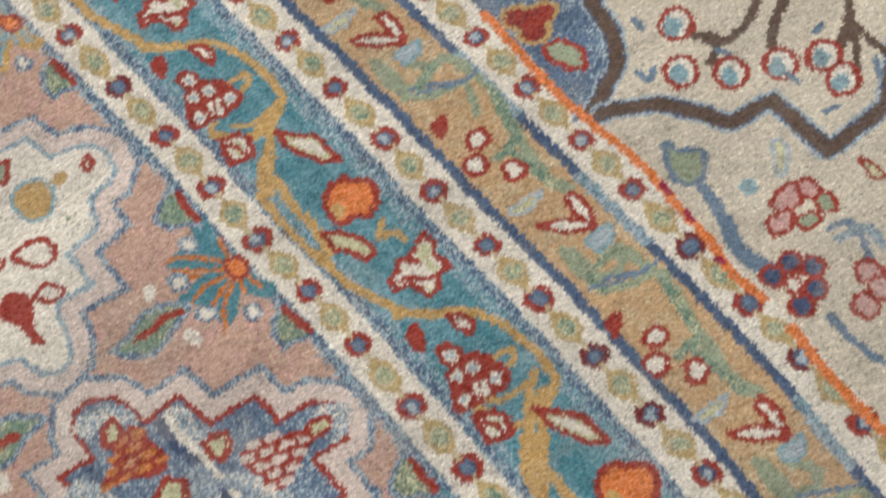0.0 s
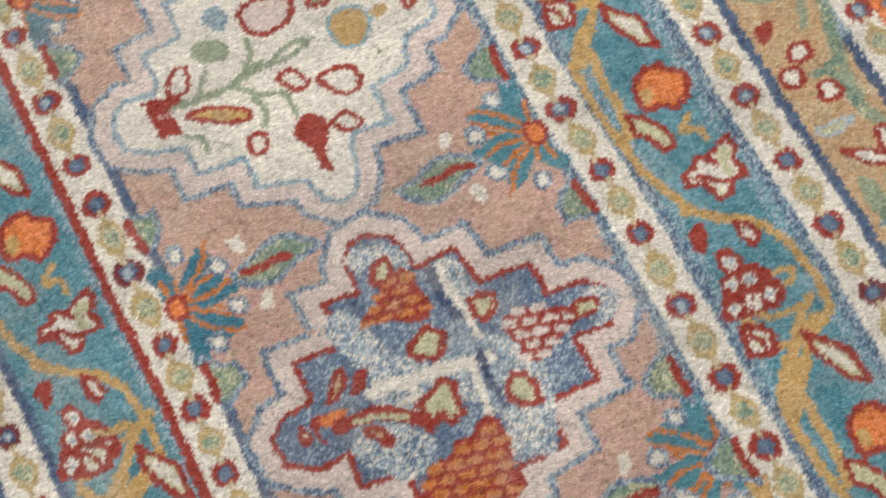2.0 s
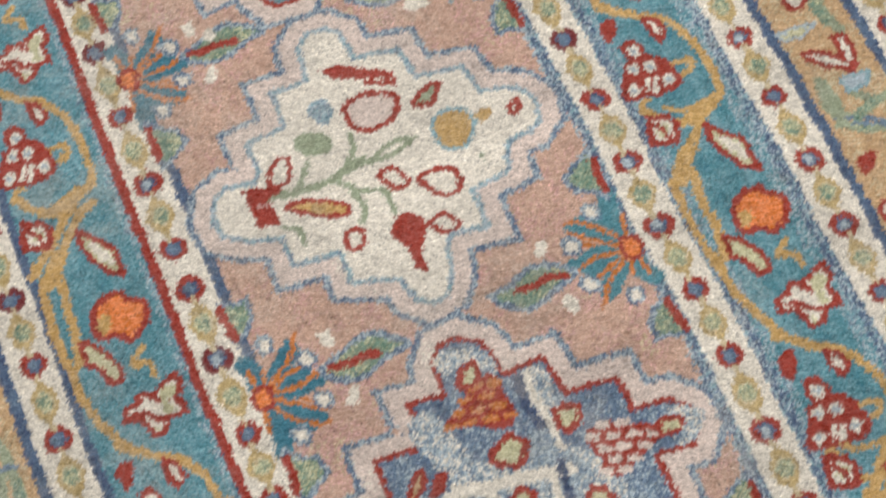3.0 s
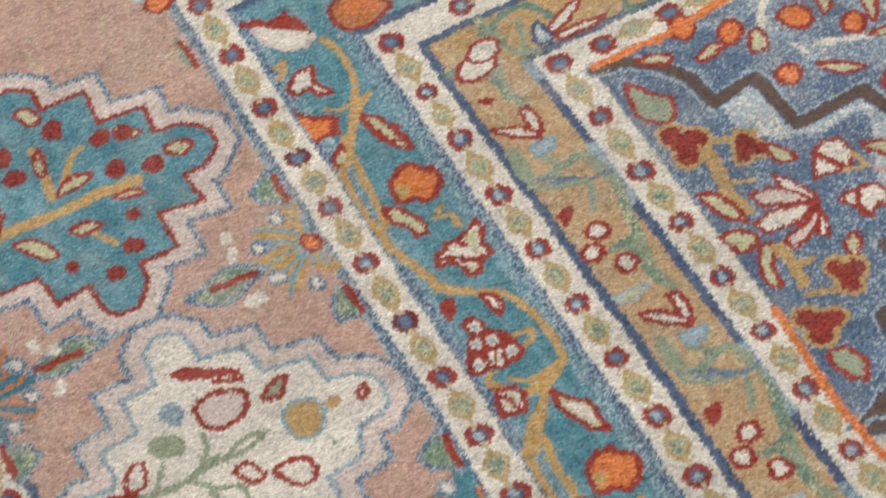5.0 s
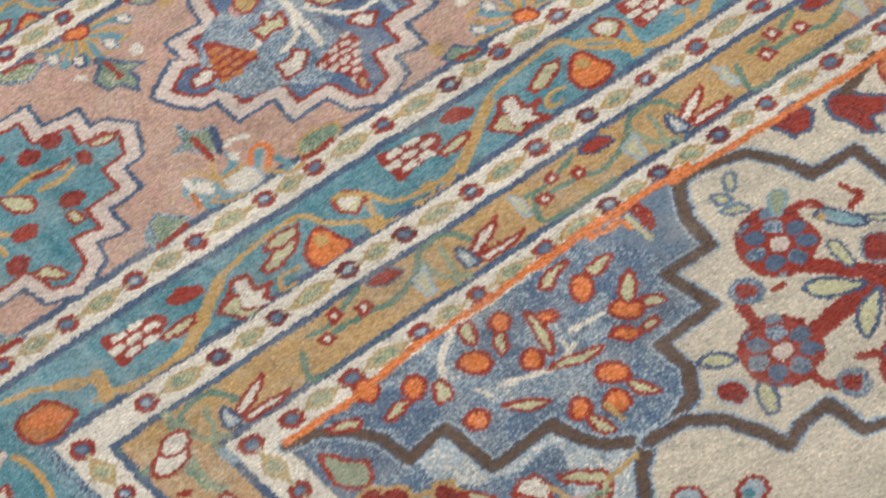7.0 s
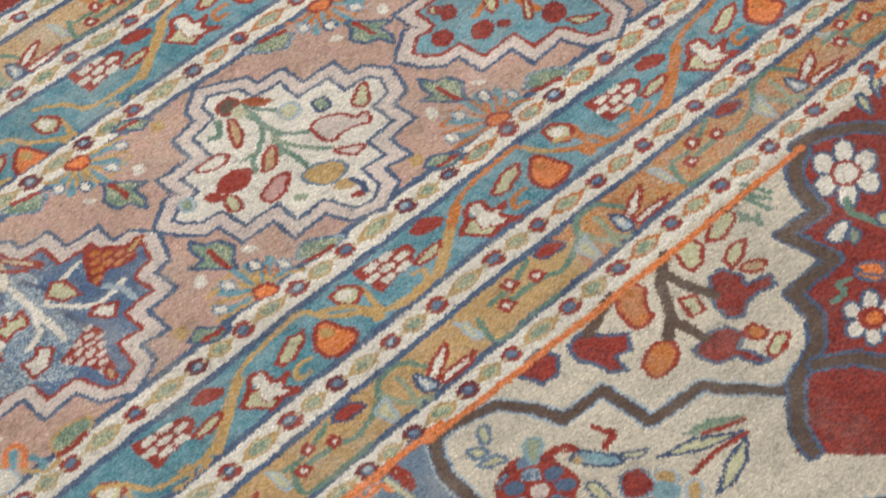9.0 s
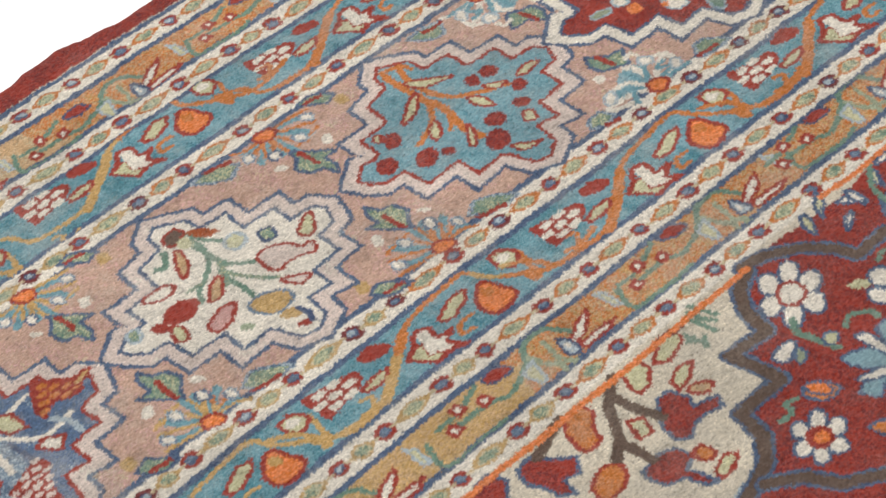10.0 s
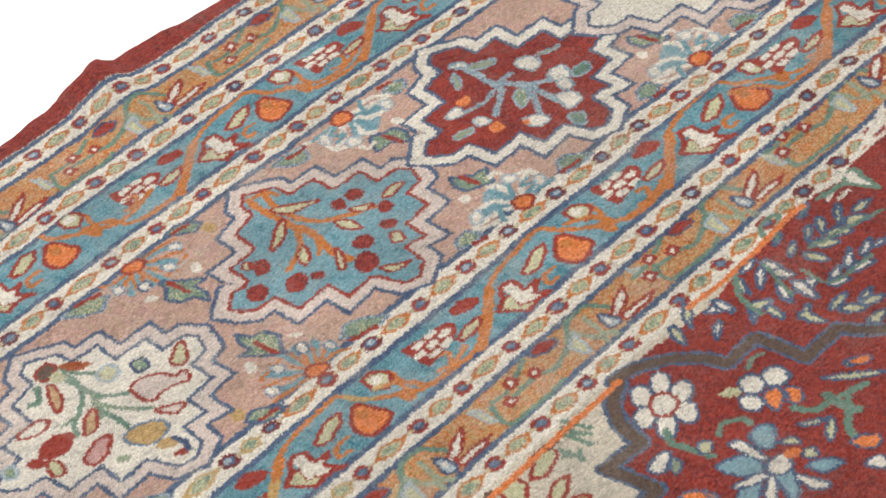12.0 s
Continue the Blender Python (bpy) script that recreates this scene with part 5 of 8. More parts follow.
def west_grapes(above):
    part_of_rug("stem", above)
    line("gold", 0.5, [(6, 0.7), (4.7, -0.7), (3.7, -2.2), (1.9, -3.1), (-0.1, -3.4), (-1.9, -3.4), (-3, -3.1), (-3.5, -2), (-4, -0.7), (-3.2, 0.6), (-2.4, 1)])
    line("gold", 0.55, [(-3, -3.1), (-4.2, -1.4), (-5.5, -0.4), (-6.7, 0.7), (-7.5, 1.5)])
    line("gold", 0.9, [(-3.2, -2.4), (-3.9, -0.9)])
    line("gold", 0.7, [(-6, 0), (-7.2, 1.1), (-7.9, 1.7)])
    line("gold", 0.4, [(0.2, -1.4), (0.2, -2.5), (-0.5, -2.4), (-0.7, -1.9)])
    line("gold", 0.4, [(-2.4, 1.3), (-1.7, 1), (-1.7, 0.6)])
    line("gold", 0.55, [(22.4, -2.7), (21.7, -1.7), (20, -0.4), (18.5, 0.9), (17.5, 1.6), (15.2, 1.8), (13, 1.8), (11.5, 1.6), (9.8, 1.6), (8.1, 1.1), (6.6, 0.6), (5.7, 0.2), (4.7, -0.7)])
    line("gold", 0.55, [(18.7, 0.6), (17.3, 0.5), (15.8, 0.7), (14.4, 0.7), (13.2, 0.8), (11.8, 1.1)])
    line("gold", 0.95, [(19.5, 0), (18.7, 0.6), (17.7, 1.2)])
    line("gold", 0.4, [(11.5, -2.4), (10.7, -1.7), (10.5, -2.5), (9.6, -2.6)])
    line("gold", 0.35, [(22.7, 0.2), (22.2, -0.7), (22.2, -1.9)])
    part_of_rug("grape_flower", above)
    fill("red", [(2.7, 0.6), (2.8, -0.3), (1.5, -0.6), (1, -1.3), (-0.9, -1.7), (-1.5, -1.2), (-1.6, 0), (-1.4, 0.8), (-1.2, 1.9), (-0.2, 1.7), (0.9, 1.1), (1.2, 0.6)], True)
    fill("cream", [(2.3, 0.5), (2.5, -0.2), (1.7, -0.4), (1.4, 0.3)], True, "red", 0.38)
    line("pale", 0.32, [(2, 0.1), (1.9, 0)])
    fill("cream", [(1.1, 1), (1.3, 0.2), (0.5, 0.1), (0.2, 0.8)], True, "red", 0.38)
    line("pale", 0.32, [(0.8, 0.6), (0.7, 0.5)])
    fill("cream", [(0.9, 0.1), (1.1, -0.6), (0.3, -0.8), (0, -0.1)], True, "red", 0.38)
    line("pale", 0.32, [(0.6, -0.3), (0.5, -0.4)])
    fill("cream", [(-0.4, -0.5), (-0.2, -1.3), (-1, -1.4), (-1.3, -0.7)], True, "red", 0.38)
    line("pale", 0.32, [(-0.7, -0.9), (-0.8, -1)])
    fill("cream", [(-0.3, 1.5), (0, 0.8), (-0.9, 0.6), (-1.2, 1.4)], True, "red", 0.38)
    line("pale", 0.32, [(-0.6, 1.1), (-0.7, 1.1)])
    line("cream", 0.3, [(-0.3, 0.1), (-1, 0.4)])
    line("cream", 0.3, [(-0.4, -0.3), (-1.2, 0)])
    part_of_rug("bud", above)
    fill("red", [(4.7, 1.1), (4.9, 0.3), (4, 0.3), (3.1, 1), (3.9, 1.3)], True)
    part_of_rug("leaf", above)
    fill("cream", [(4.1, -1.3), (3.6, -1.9), (2.7, -2.1), (2.2, -1.6), (3.1, -1.3)], False, "red", 0.42)
    part_of_rug("pale_flower", above)
    fill("cream", [(9.3, -3.6), (8.4, -3.7), (7.7, -3.2), (6.5, -3.4), (6.6, -2.6), (5.8, -2.1), (5.7, -1.4), (6.4, -1.3), (7.1, -1.1), (7.3, -0.2), (8.1, -0.5), (8.2, -1.1), (8.7, -1.4), (8.5, -2.1), (8.9, -2.9)], False, "red", 0.45)
    fill("lime", [(8.8, -3.2), (8.3, -3.4), (7.6, -2.8), (6.8, -3), (6.9, -2.4), (7.8, -2.4), (8.5, -2.5)], False)
    fill("lime", [(6.5, -1.5), (6.1, -1.9), (5.8, -1.6)], False)
    line("red", 0.4, [(7.6, -0.8), (7.3, -1.5), (6.8, -1.8), (6.6, -2.3)])
    line("red", 0.35, [(8.3, -2), (7.9, -2.3)])
    part_of_rug("leaf", above)
    fill("lime", [(20.8, -1.4), (19.9, -2), (18.7, -2.9), (17.5, -2.9), (16.6, -2.9), (17.1, -2.2), (18.4, -1.6), (19.6, -1.3)], False, "red", 0.45)
    fill("cream", [(19.7, -1.7), (18.7, -2.5), (17.5, -2.6), (18.5, -1.9)], True)
    part_of_rug("orange_flower", above)
    fill("orange", [(15, -0.8), (15.5, -1.7), (15.4, -2.4), (14.9, -2.6), (14.2, -3.4), (13, -3.1), (12.3, -2), (12.9, -1.4), (12.9, -0.5), (14, -0.4)], True, "red", 0.5)
    fill("gold", [(14.3, -0.7), (14.2, -1.3), (13.5, -1.3), (13.2, -0.6)], True)
    part_of_rug("leaf", above)
    fill("lime", [(13.2, 0.6), (12.6, -0.1), (11.8, -0.6), (10.7, -1), (10, -0.8), (10, -0.2), (11.1, 0.1), (11.7, 0.7)], False, "red", 0.42)
    part_of_rug("pale_flower", above)
    fill("cream", [(22.5, 1.3), (22.1, 0.4), (21.5, 0), (20.3, 0.4), (20.7, 1.7), (21.7, 1.5)], False, "red", 0.5)
    fill("lime", [(21.8, 0.9), (21.4, 0.4), (20.9, 0.8), (21.2, 1.2)], True)
    line("red", 0.35, [(21.9, 1.2), (21.3, 0.8), (20.5, 0.7)])


for x, y in [(-13.6, -17.8), (-13.5, -43.1)] + [(-13.5, -67.4)]:
    place(x, y, 1)
    west_grapes(INNER_TEAL)
for x, y in [(-48.1, -8.2), (-48.0, -34.8)] + [(-47.2, 9.5), (-47.0, -57.0)]:
    place(x, y, 1)
    west_grapes(OUTER_TEAL)



def butterfly(above, trio=True):
    part_of_rug("stem", above)
    line("green", 0.5, [(-12.4, 0.6), (-9.5, 0.3), (-8.2, -0.2), (-5.5, 0.9), (-4.1, 2.4), (-2.0, 2.5), (-1.1, 0.7)])
    line("sage", 0.5, [(-4.7, 1.3), (-4.4, -0.6), (-3.2, -1.5), (-3.4, -2.5)])
    line("sage", 0.45, [(-3.0, 1.6), (-3.5, -0.4), (-4.2, -1.8)])
    line("green", 0.45, [(4.3, 1.0), (3.3, -1.4), (5.1, -1.9), (7.3, -2.0), (9.1, -1.8)])
    line("green", 0.45, [(-13.6, 1.5), (-11.8, 1.4), (-8.9, 2.5)])
    part_of_rug("butterfly", above)
    fill("cream", [(-1.9, -0.2), (-0.4, 0.8), (1.3, 1.3), (0.8, 0.6), (-0.3, -0.2), (-1.6, -0.7)], False, "red", 0.4)
    fill("cream", [(-1.8, -0.9), (0, -0.9), (1.9, -1.1), (0.7, -1.6), (-1.5, -1.6)], False, "red", 0.4)
    fill("pale", [(-2.2, 0.8), (-1.9, 0.1), (-1.9, -1.2), (-2.8, -1.2), (-2.8, -0.3)], True, "navy", 0.35)
    fill("cream", [(-2.4, 0.2), (-2.1, -0.3), (-2.5, -0.9)])
    if not trio:
        return
    part_of_rug("bud", above)
    fill("red", [(-8.2, 2.5), (-6.7, 2.7), (-6.0, 1.6), (-7.2, 1.4), (-8.1, 1.8)], True, "navy", 0.3)
    part_of_rug("leaf", above)
    fill("lime", [(-6.1, 0.5), (-4.8, 0.9), (-5.6, -1.4), (-6.1, -1.3), (-6.2, -0.3)], False, "pale", 0.35)
    part_of_rug("leaf", above)
    fill("lime", [(3.0, 2.2), (3.5, 1.4), (3.2, -0.5), (2.7, -0.3)], False, "pale", 0.3)
    part_of_rug("petal_trio", above)
    fill("cream", [(-10.0, 1.1), (-9.3, 1.3), (-9.2, 0.5), (-10.0, 0.3)], False, "red", 0.45)
    fill("cream", [(-11.7, 2.0), (-11.0, 2.2), (-10.9, 1.4), (-11.7, 1.2)], False, "red", 0.45)
    fill("cream", [(-13.3, 0.7), (-12.6, 0.9), (-12.4, 0.1), (-13.2, -0.1)], False, "red", 0.45)


for x, y in [(21.8, 3.8), (39.3, 3.5), (58.6, 3.4), (76.9, 3.1), (92.8, 2.8)] + [(109.8, 3.0)]:
    place(x, y, 0)
    butterfly(INNER_TAN)
place(2.7, 3.3)
butterfly(INNER_TAN, False)
for x, y in [(63.2, 56.6), (81.5, 56.0), (99.8, 55.0), (118.0, 53.6), (45.0, 57.6), (27.0, 58.2), (8.8, 58.6)]:
    place(x, y, 0)
    butterfly(OUTER_TAN)


def west_butterfly(above, trio=True):
    part_of_rug("stem", above)
    line("sage", 0.7, [(13.8, -0.2), (13.8, -1.4), (11.2, -1.9), (9.4, -1.7), (3.8, -0.6), (1.8, -1.0)])
    line("moss", 0.6, [(10.6, -1.9), (8.4, -1.4), (6.6, -1.0), (6.3, 0.6)])
    line("sage", 0.6, [(-2.4, 0.4), (-3.6, -0.3), (-4.2, 0.6), (-3.4, 1.9), (-1.2, 1.7)])
    line("blue", 0.3, [(-3.9, 1.9), (-4.5, 0.5), (-5.6, -1.2)])
    line("sage", 0.5, [(-4.4, 1.9), (-5.4, 0.4), (-5.9, -1.2), (-8.1, -0.5)])
    line("sage", 0.55, [(-1.4, 1.5), (-3.0, 1.4), (-4.1, 1.7)])
    line("moss", 0.5, [(6.3, -0.2), (4.0, -0.4), (2.5, -0.4)])
    line("moss", 0.5, [(12.2, 0.9), (13.3, 0.9), (14.1, -0.8)])
    line("blue", 0.28, [(12.9, 1.3), (12.0, -0.5), (11.8, -2.3)])
    part_of_rug("butterfly", above)
    fill("cream", [(1.4, -0.4), (1.5, -0.9), (0.5, -1.1), (-0.7, -0.8), (-1.3, -0.3), (-0.3, -0.2)], False, "red", 0.45)
    fill("cream", [(1.1, 1.7), (0.4, 0.4), (-0.6, -0.5), (-1.1, -0.3), (-0.2, 1.0), (0.7, 1.6)], False, "red", 0.4)
    line("red", 0.42, [(-1.1, -0.4), (-1.9, -0.1)])
    fill("pale", [(-1.4, 0.4), (-1.5, -0.5), (-1.5, -1.1), (-2.3, -0.6), (-2.4, 0.4)], True, "sky", 0.3)
    if not trio:
        return
    part_of_rug("petal_trio", above)
    fill("cream", [(7.8, 0.1), (7.4, 0.6), (7.6, 1.2), (8.2, 1.3), (8.6, 0.8), (8.4, 0.2)], True, "red", 0.45)
    fill("cream", [(6.4, 1.2), (6.0, 1.7), (6.2, 2.3), (6.9, 2.4), (7.3, 1.9), (7.1, 1.3)], True, "red", 0.45)
    fill("cream", [(4.7, -0.1), (4.3, 0.4), (4.5, 1.0), (5.1, 1.0), (5.6, 0.5), (5.4, 0)], True, "red", 0.45)
    part_of_rug("bud", above)
    fill("red", [(10.5, 2.2), (10.8, 1.4), (10.5, 1.0), (9.3, 2.1), (9.8, 2.3)], True)
    part_of_rug("leaf", above)
    fill("lime", [(2.9, 2.4), (3.0, 1.2), (2.8, 0.2), (2.2, 1.2), (2.4, 2.2)], False, "pale", 0.3)


for x, y in [(-3.5, -21.3), (-3.3, -38.8), (-4.2, -55.7)]:
    place(x, y, 1)
    west_butterfly(INNER_TAN)
place(-4.1, -3.6, 1)
west_butterfly(INNER_TAN, False)
for y in (48.0, 30.5, 13.0, -4.5, -22.0, -39.5, -57.0):
    place(-56.2, y, 1)
    west_butterfly(OUTER_TAN)
place()
part_of_rug("corner_flower", INNER_TAN)
fill("cream", [(-2.9, 2.6), (-3.7, 1.7), (-5.1, 1.7), (-5.6, 2.6), (-4.8, 3.5), (-3.4, 3.5)], True, "red")
fill("cream", [(-2.2, 3.8), (-2.8, 2.9), (-3.9, 2.8), (-4.4, 3.6), (-3.8, 4.4), (-2.6, 4.5)], True, "red")
fill("red", [(-5.4, 0.1), (-4.4, -0.4), (-4.9, -0.9), (-5.4, -0.4)])
part_of_rug("corner_flower", INNER_TEAL)
fill("cream", [(-14.7, 13.7), (-13.7, 13.3), (-11.7, 11.5), (-12.5, 10.6), (-13.9, 11.1), (-14.7, 12.5)], True, "pink", 0.4)
fill("red", [(-15.6, 14.8), (-14.1, 14.5), (-13.6, 13.9), (-12.4, 14.2), (-11.8, 13.1), (-11.6, 11.2), (-12.5, 12.4), (-13.4, 13.0), (-14.3, 13.7), (-15.3, 14.2)])
part_of_rug("orange_flower", INNER_TEAL)
fill("ochre", [(-9.7, 12.9), (-8.4, 13.2), (-7.3, 13.1), (-6.5, 10.9), (-7.9, 10.0), (-9.3, 10.1), (-10.0, 11.2)], True, "red", 0.45)
fill("orange", [(-9.3, 12.6), (-7.5, 12.5), (-7.0, 11.0), (-8.3, 10.9)], True)
part_of_rug("pale_flower", INNER_TEAL)
fill("cream", [(-15.0, 7.6), (-14.0, 8.7), (-12.8, 8.7), (-13.3, 7.3), (-12.7, 6.0), (-13.5, 6.1), (-13.8, 7.1), (-14.7, 6.9)], False, "red", 0.45)
part_of_rug("orange_flower", INNER_TEAL)
fill("orange", [(-15.6, 5.9), (-14.6, 4.5), (-13.7, 3.9), (-14.3, 2.8), (-15.4, 2.6), (-15.7, 3.6)], False, "red", 0.42)
part_of_rug("leaf", INNER_TEAL)
fill("lime", [(-14.9, 1.0), (-14.3, 1.3), (-14.2, 0.4), (-15.0, -0.4), (-15.3, 0.2)], False, "red", 0.4)
part_of_rug("leaf", INNER_TEAL)
fill("lime", [(-12.1, 3.2), (-11.3, 2.1), (-10.8, -0.2), (-11.5, 0), (-12.1, 1.5)], False, "red", 0.45)
part_of_rug("stem", INNER_TEAL)
line("gold", 0.45, [(-9.9, 15.2), (-7.4, 14.6), (-5.1, 12.6), (-3.9, 12.4), (-4.2, 10.7), (-5.0, 10.7)])
line("gold", 0.45, [(-11.3, 10.6), (-10.9, 8.9), (-11.0, 6.5), (-12.3, 4.0), (-13.8, 1.0), (-14.9, -0.5)])
line("gold", 0.45, [(-4.1, 11.2), (-3.1, 9.9), (-1.3, 9.8), (1.2, 10.2), (3.8, 11.2)])
line("gold", 1.0, [(-3.8, 12.6), (-4.3, 10.5)])
line("gold", 0.4, [(-14.9, 9.8), (-14.2, 10.0), (-15.0, 8.8)])
part_of_rug("leaf", INNER_TEAL)
fill("lime", [(10.5, 14.0), (11.4, 14.7), (13.5, 14.4), (12.7, 13.5), (11.3, 13.4)], False, "red", 0.4)

# ---- the field: corner pieces, cells and the red ground ----
SPANDREL = part_of_rug("corner_field", None, "pale and dark blue corner piece with an orange tree")
fill("denim", [(1.6, -1.4), (24.0, -1.0), (33.1, -0.1), (33.0, -2.5), (30.7, -6.2), (30.7, -7.5), (27.9, -7.4), (27.8, -12.1), (23.6, -12.0), (22.9, -14.4), (21.7, -16.6), (22.1, -16.4), (20.1, -17.4), (17.9, -17.5), (16.2, -19.1), (14.9, -21.1), (14.2, -23.1), (9.7, -23.1), (9.4, -23.1), (9.6, -27.0), (6.5, -27.7), (6.1, -30.1), (4.9, -32.2), (2.5, -33.4), (0.7, -33.8), (1.6, -30.0)])
fill("frost", [(9.9, -7.8), (10.0, -12.3), (14.6, -12.1), (15.3, -14.7), (16.4, -16.5), (16.0, -18.8), (14.6, -20.6), (11.3, -20.0), (13.8, -13.8), (10.1, -13.6), (8.3, -10.1)], True)
fill("frost", [(7.3, -7.9), (9.5, -7.8), (9.6, -12.5), (8.6, -12.8), (6.8, -10.6)], True)
fill("streaky", [(13.5, -1.3), (15.3, -1.3), (15.4, -2.4), (14.2, -3.2), (13.2, -5.0), (14.2, -7.2), (17.7, -8.5), (18.9, -10.9), (17.3, -12.0), (13.6, -8.6), (11.8, -5.1)], True)
fill("blue", [(27.0, -2.2), (33.2, -0.2), (33.0, -2.5), (30.2, -6.4), (28.1, -7.1), (28.1, -4.7)])
line("cream", 0.35, [(14.9, -1.9), (13.5, -2.6), (12.8, -5.3), (14.0, -8.1), (17.0, -9.4), (19.0, -8.4), (19.6, -6.3), (20.4, -4.3)])
line("cream", 0.6, [(13.9, -7.6), (16.8, -9.6), (19.2, -9.9), (20.0, -10.6)])
line("cream", 0.45, [(18.2, -8.3), (21.0, -7.5), (22.3, -8.1)])
fill("streaky", [(13.1, -1.9), (15.3, -0.7), (15.4, -2.4), (14.6, -6.1), (12.8, -6.3), (12.2, -3.7)], True)
fill("streaky", [(13.9, -6.4), (15.6, -8.1), (17.8, -8.3), (20.3, -9.5), (20.1, -11.4), (17.2, -12), (13.8, -8.7)], True)
fill("streaky", [(8.3, -1.8), (11.8, -1.7), (14, -0.5), (15.6, -1.4), (13.1, -2.8), (10.5, -2.9)], True)
fill("streaky", [(19.4, -6.7), (21.8, -6.5), (23.9, -5.6), (22.9, -8.7), (20.7, -8.6)], True)
fill("streaky", [(18, -4.6), (19.8, -4.4), (19.8, -6.1), (17.9, -8.4), (16.5, -8.1)], True)
line("cream", 0.5, [(11.7, -5), (13, -2.7), (15, -1.2)])
line("cream", 0.45, [(14.5, -7.2), (16.2, -8), (18.1, -8.6)])
line("cream", 0.4, [(20.2, -6.8), (22.8, -7.3)])
LATTICE = part_of_rug("brown_outline", None, "brown zigzag outline of the field cells")
line("pale", 1.37, [(1.7, -1.7), (3.4, -2.0), (5.2, -3.4), (6.4, -5.5), (6.6, -8.0), (9.7, -7.6), (10.0, -12.3), (14.6, -12.1), (15.1, -14.4), (15.9, -16.1), (17.9, -17.5), (20.1, -17.4), (22.3, -16.5), (23.6, -14.5), (23.6, -11.9), (28.0, -11.7), (27.6, -7.3), (31.2, -7.4), (31.8, -4.2), (33.5, -1.5), (35.0, -1.3), (38.4, -2.5), (39.7, -5.0), (40.0, -7.4), (43.5, -7.5), (43.1, -12.2), (47.5, -12.6), (48.7, -15.2), (47.9, -13.6), (50.3, -17.4), (53.2, -16.8)], False)
line("edging", 1.02, [(1.7, -1.7), (3.4, -2.0), (5.2, -3.4), (6.4, -5.5), (6.6, -8.0), (9.7, -7.6), (10.0, -12.3), (14.6, -12.1), (15.1, -14.4), (15.9, -16.1), (17.9, -17.5), (20.1, -17.4), (22.3, -16.5), (23.6, -14.5), (23.6, -11.9), (28.0, -11.7), (27.6, -7.3), (31.2, -7.4), (31.8, -4.2), (33.5, -1.5), (35.0, -1.3), (38.4, -2.5), (39.7, -5.0), (40.0, -7.4), (43.5, -7.5), (43.1, -12.2), (47.5, -12.6), (48.7, -15.2), (47.9, -13.6), (50.3, -17.4), (53.2, -16.8)], False)
line("bark", 0.82, [(1.7, -1.7), (3.4, -2.0), (5.2, -3.4), (6.4, -5.5), (6.6, -8.0), (9.7, -7.6), (10.0, -12.3), (14.6, -12.1), (15.1, -14.4), (15.9, -16.1), (17.9, -17.5), (20.1, -17.4), (22.3, -16.5), (23.6, -14.5), (23.6, -11.9), (28.0, -11.7), (27.6, -7.3), (31.2, -7.4), (31.8, -4.2), (33.5, -1.5), (35.0, -1.3), (38.4, -2.5), (39.7, -5.0), (40.0, -7.4), (43.5, -7.5), (43.1, -12.2), (47.5, -12.6), (48.7, -15.2), (47.9, -13.6), (50.3, -17.4), (53.2, -16.8)], False)
line("pale", 1.37, [(17.9, -17.5), (16.2, -19.1), (14.9, -21.1), (14.2, -23.1), (9.7, -23.1), (9.4, -23.1), (9.6, -27.0), (6.5, -27.7), (6.1, -30.1), (4.9, -32.2), (1.9, -33.8), (2.1, -34.3)], False)
line("edging", 1.02, [(17.9, -17.5), (16.2, -19.1), (14.9, -21.1), (14.2, -23.1), (9.7, -23.1), (9.4, -23.1), (9.6, -27.0), (6.5, -27.7), (6.1, -30.1), (4.9, -32.2), (1.9, -33.8), (2.1, -34.3)], False)
line("bark", 0.82, [(17.9, -17.5), (16.2, -19.1), (14.9, -21.1), (14.2, -23.1), (9.7, -23.1), (9.4, -23.1), (9.6, -27.0), (6.5, -27.7), (6.1, -30.1), (4.9, -32.2), (1.9, -33.8), (2.1, -34.3)], False)
line("pale", 1.37, [(18.0, -17.6), (20.6, -17.8), (22.4, -19.4), (23.4, -21.9), (23.7, -23.7), (25.5, -22.9), (27.6, -22.9), (27.8, -25.9), (30.5, -27.0), (30.9, -29.5), (45.0, -28.0), (52.0, -34.0)], False)
line("edging", 1.02, [(18.0, -17.6), (20.6, -17.8), (22.4, -19.4), (23.4, -21.9), (23.7, -23.7), (25.5, -22.9), (27.6, -22.9), (27.8, -25.9), (30.5, -27.0), (30.9, -29.5), (45.0, -28.0), (52.0, -34.0)], False)
line("bark", 0.82, [(18.0, -17.6), (20.6, -17.8), (22.4, -19.4), (23.4, -21.9), (23.7, -23.7), (25.5, -22.9), (27.6, -22.9), (27.8, -25.9), (30.5, -27.0), (30.9, -29.5), (45.0, -28.0), (52.0, -34.0)], False)
line("pale", 1.37, [(2.1, -34.3), (3.1, -34.7), (4.9, -35.9), (6.1, -37.9), (6.8, -39.6), (9.4, -40.0), (9.4, -44.7), (13.6, -44.6), (22.0, -37.0), (26.0, -32.0), (33.0, -36.0)], False)
line("edging", 1.02, [(2.1, -34.3), (3.1, -34.7), (4.9, -35.9), (6.1, -37.9), (6.8, -39.6), (9.4, -40.0), (9.4, -44.7), (13.6, -44.6), (22.0, -37.0), (26.0, -32.0), (33.0, -36.0)], False)
line("bark", 0.82, [(2.1, -34.3), (3.1, -34.7), (4.9, -35.9), (6.1, -37.9), (6.8, -39.6), (9.4, -40.0), (9.4, -44.7), (13.6, -44.6), (22.0, -37.0), (26.0, -32.0), (33.0, -36.0)], False)
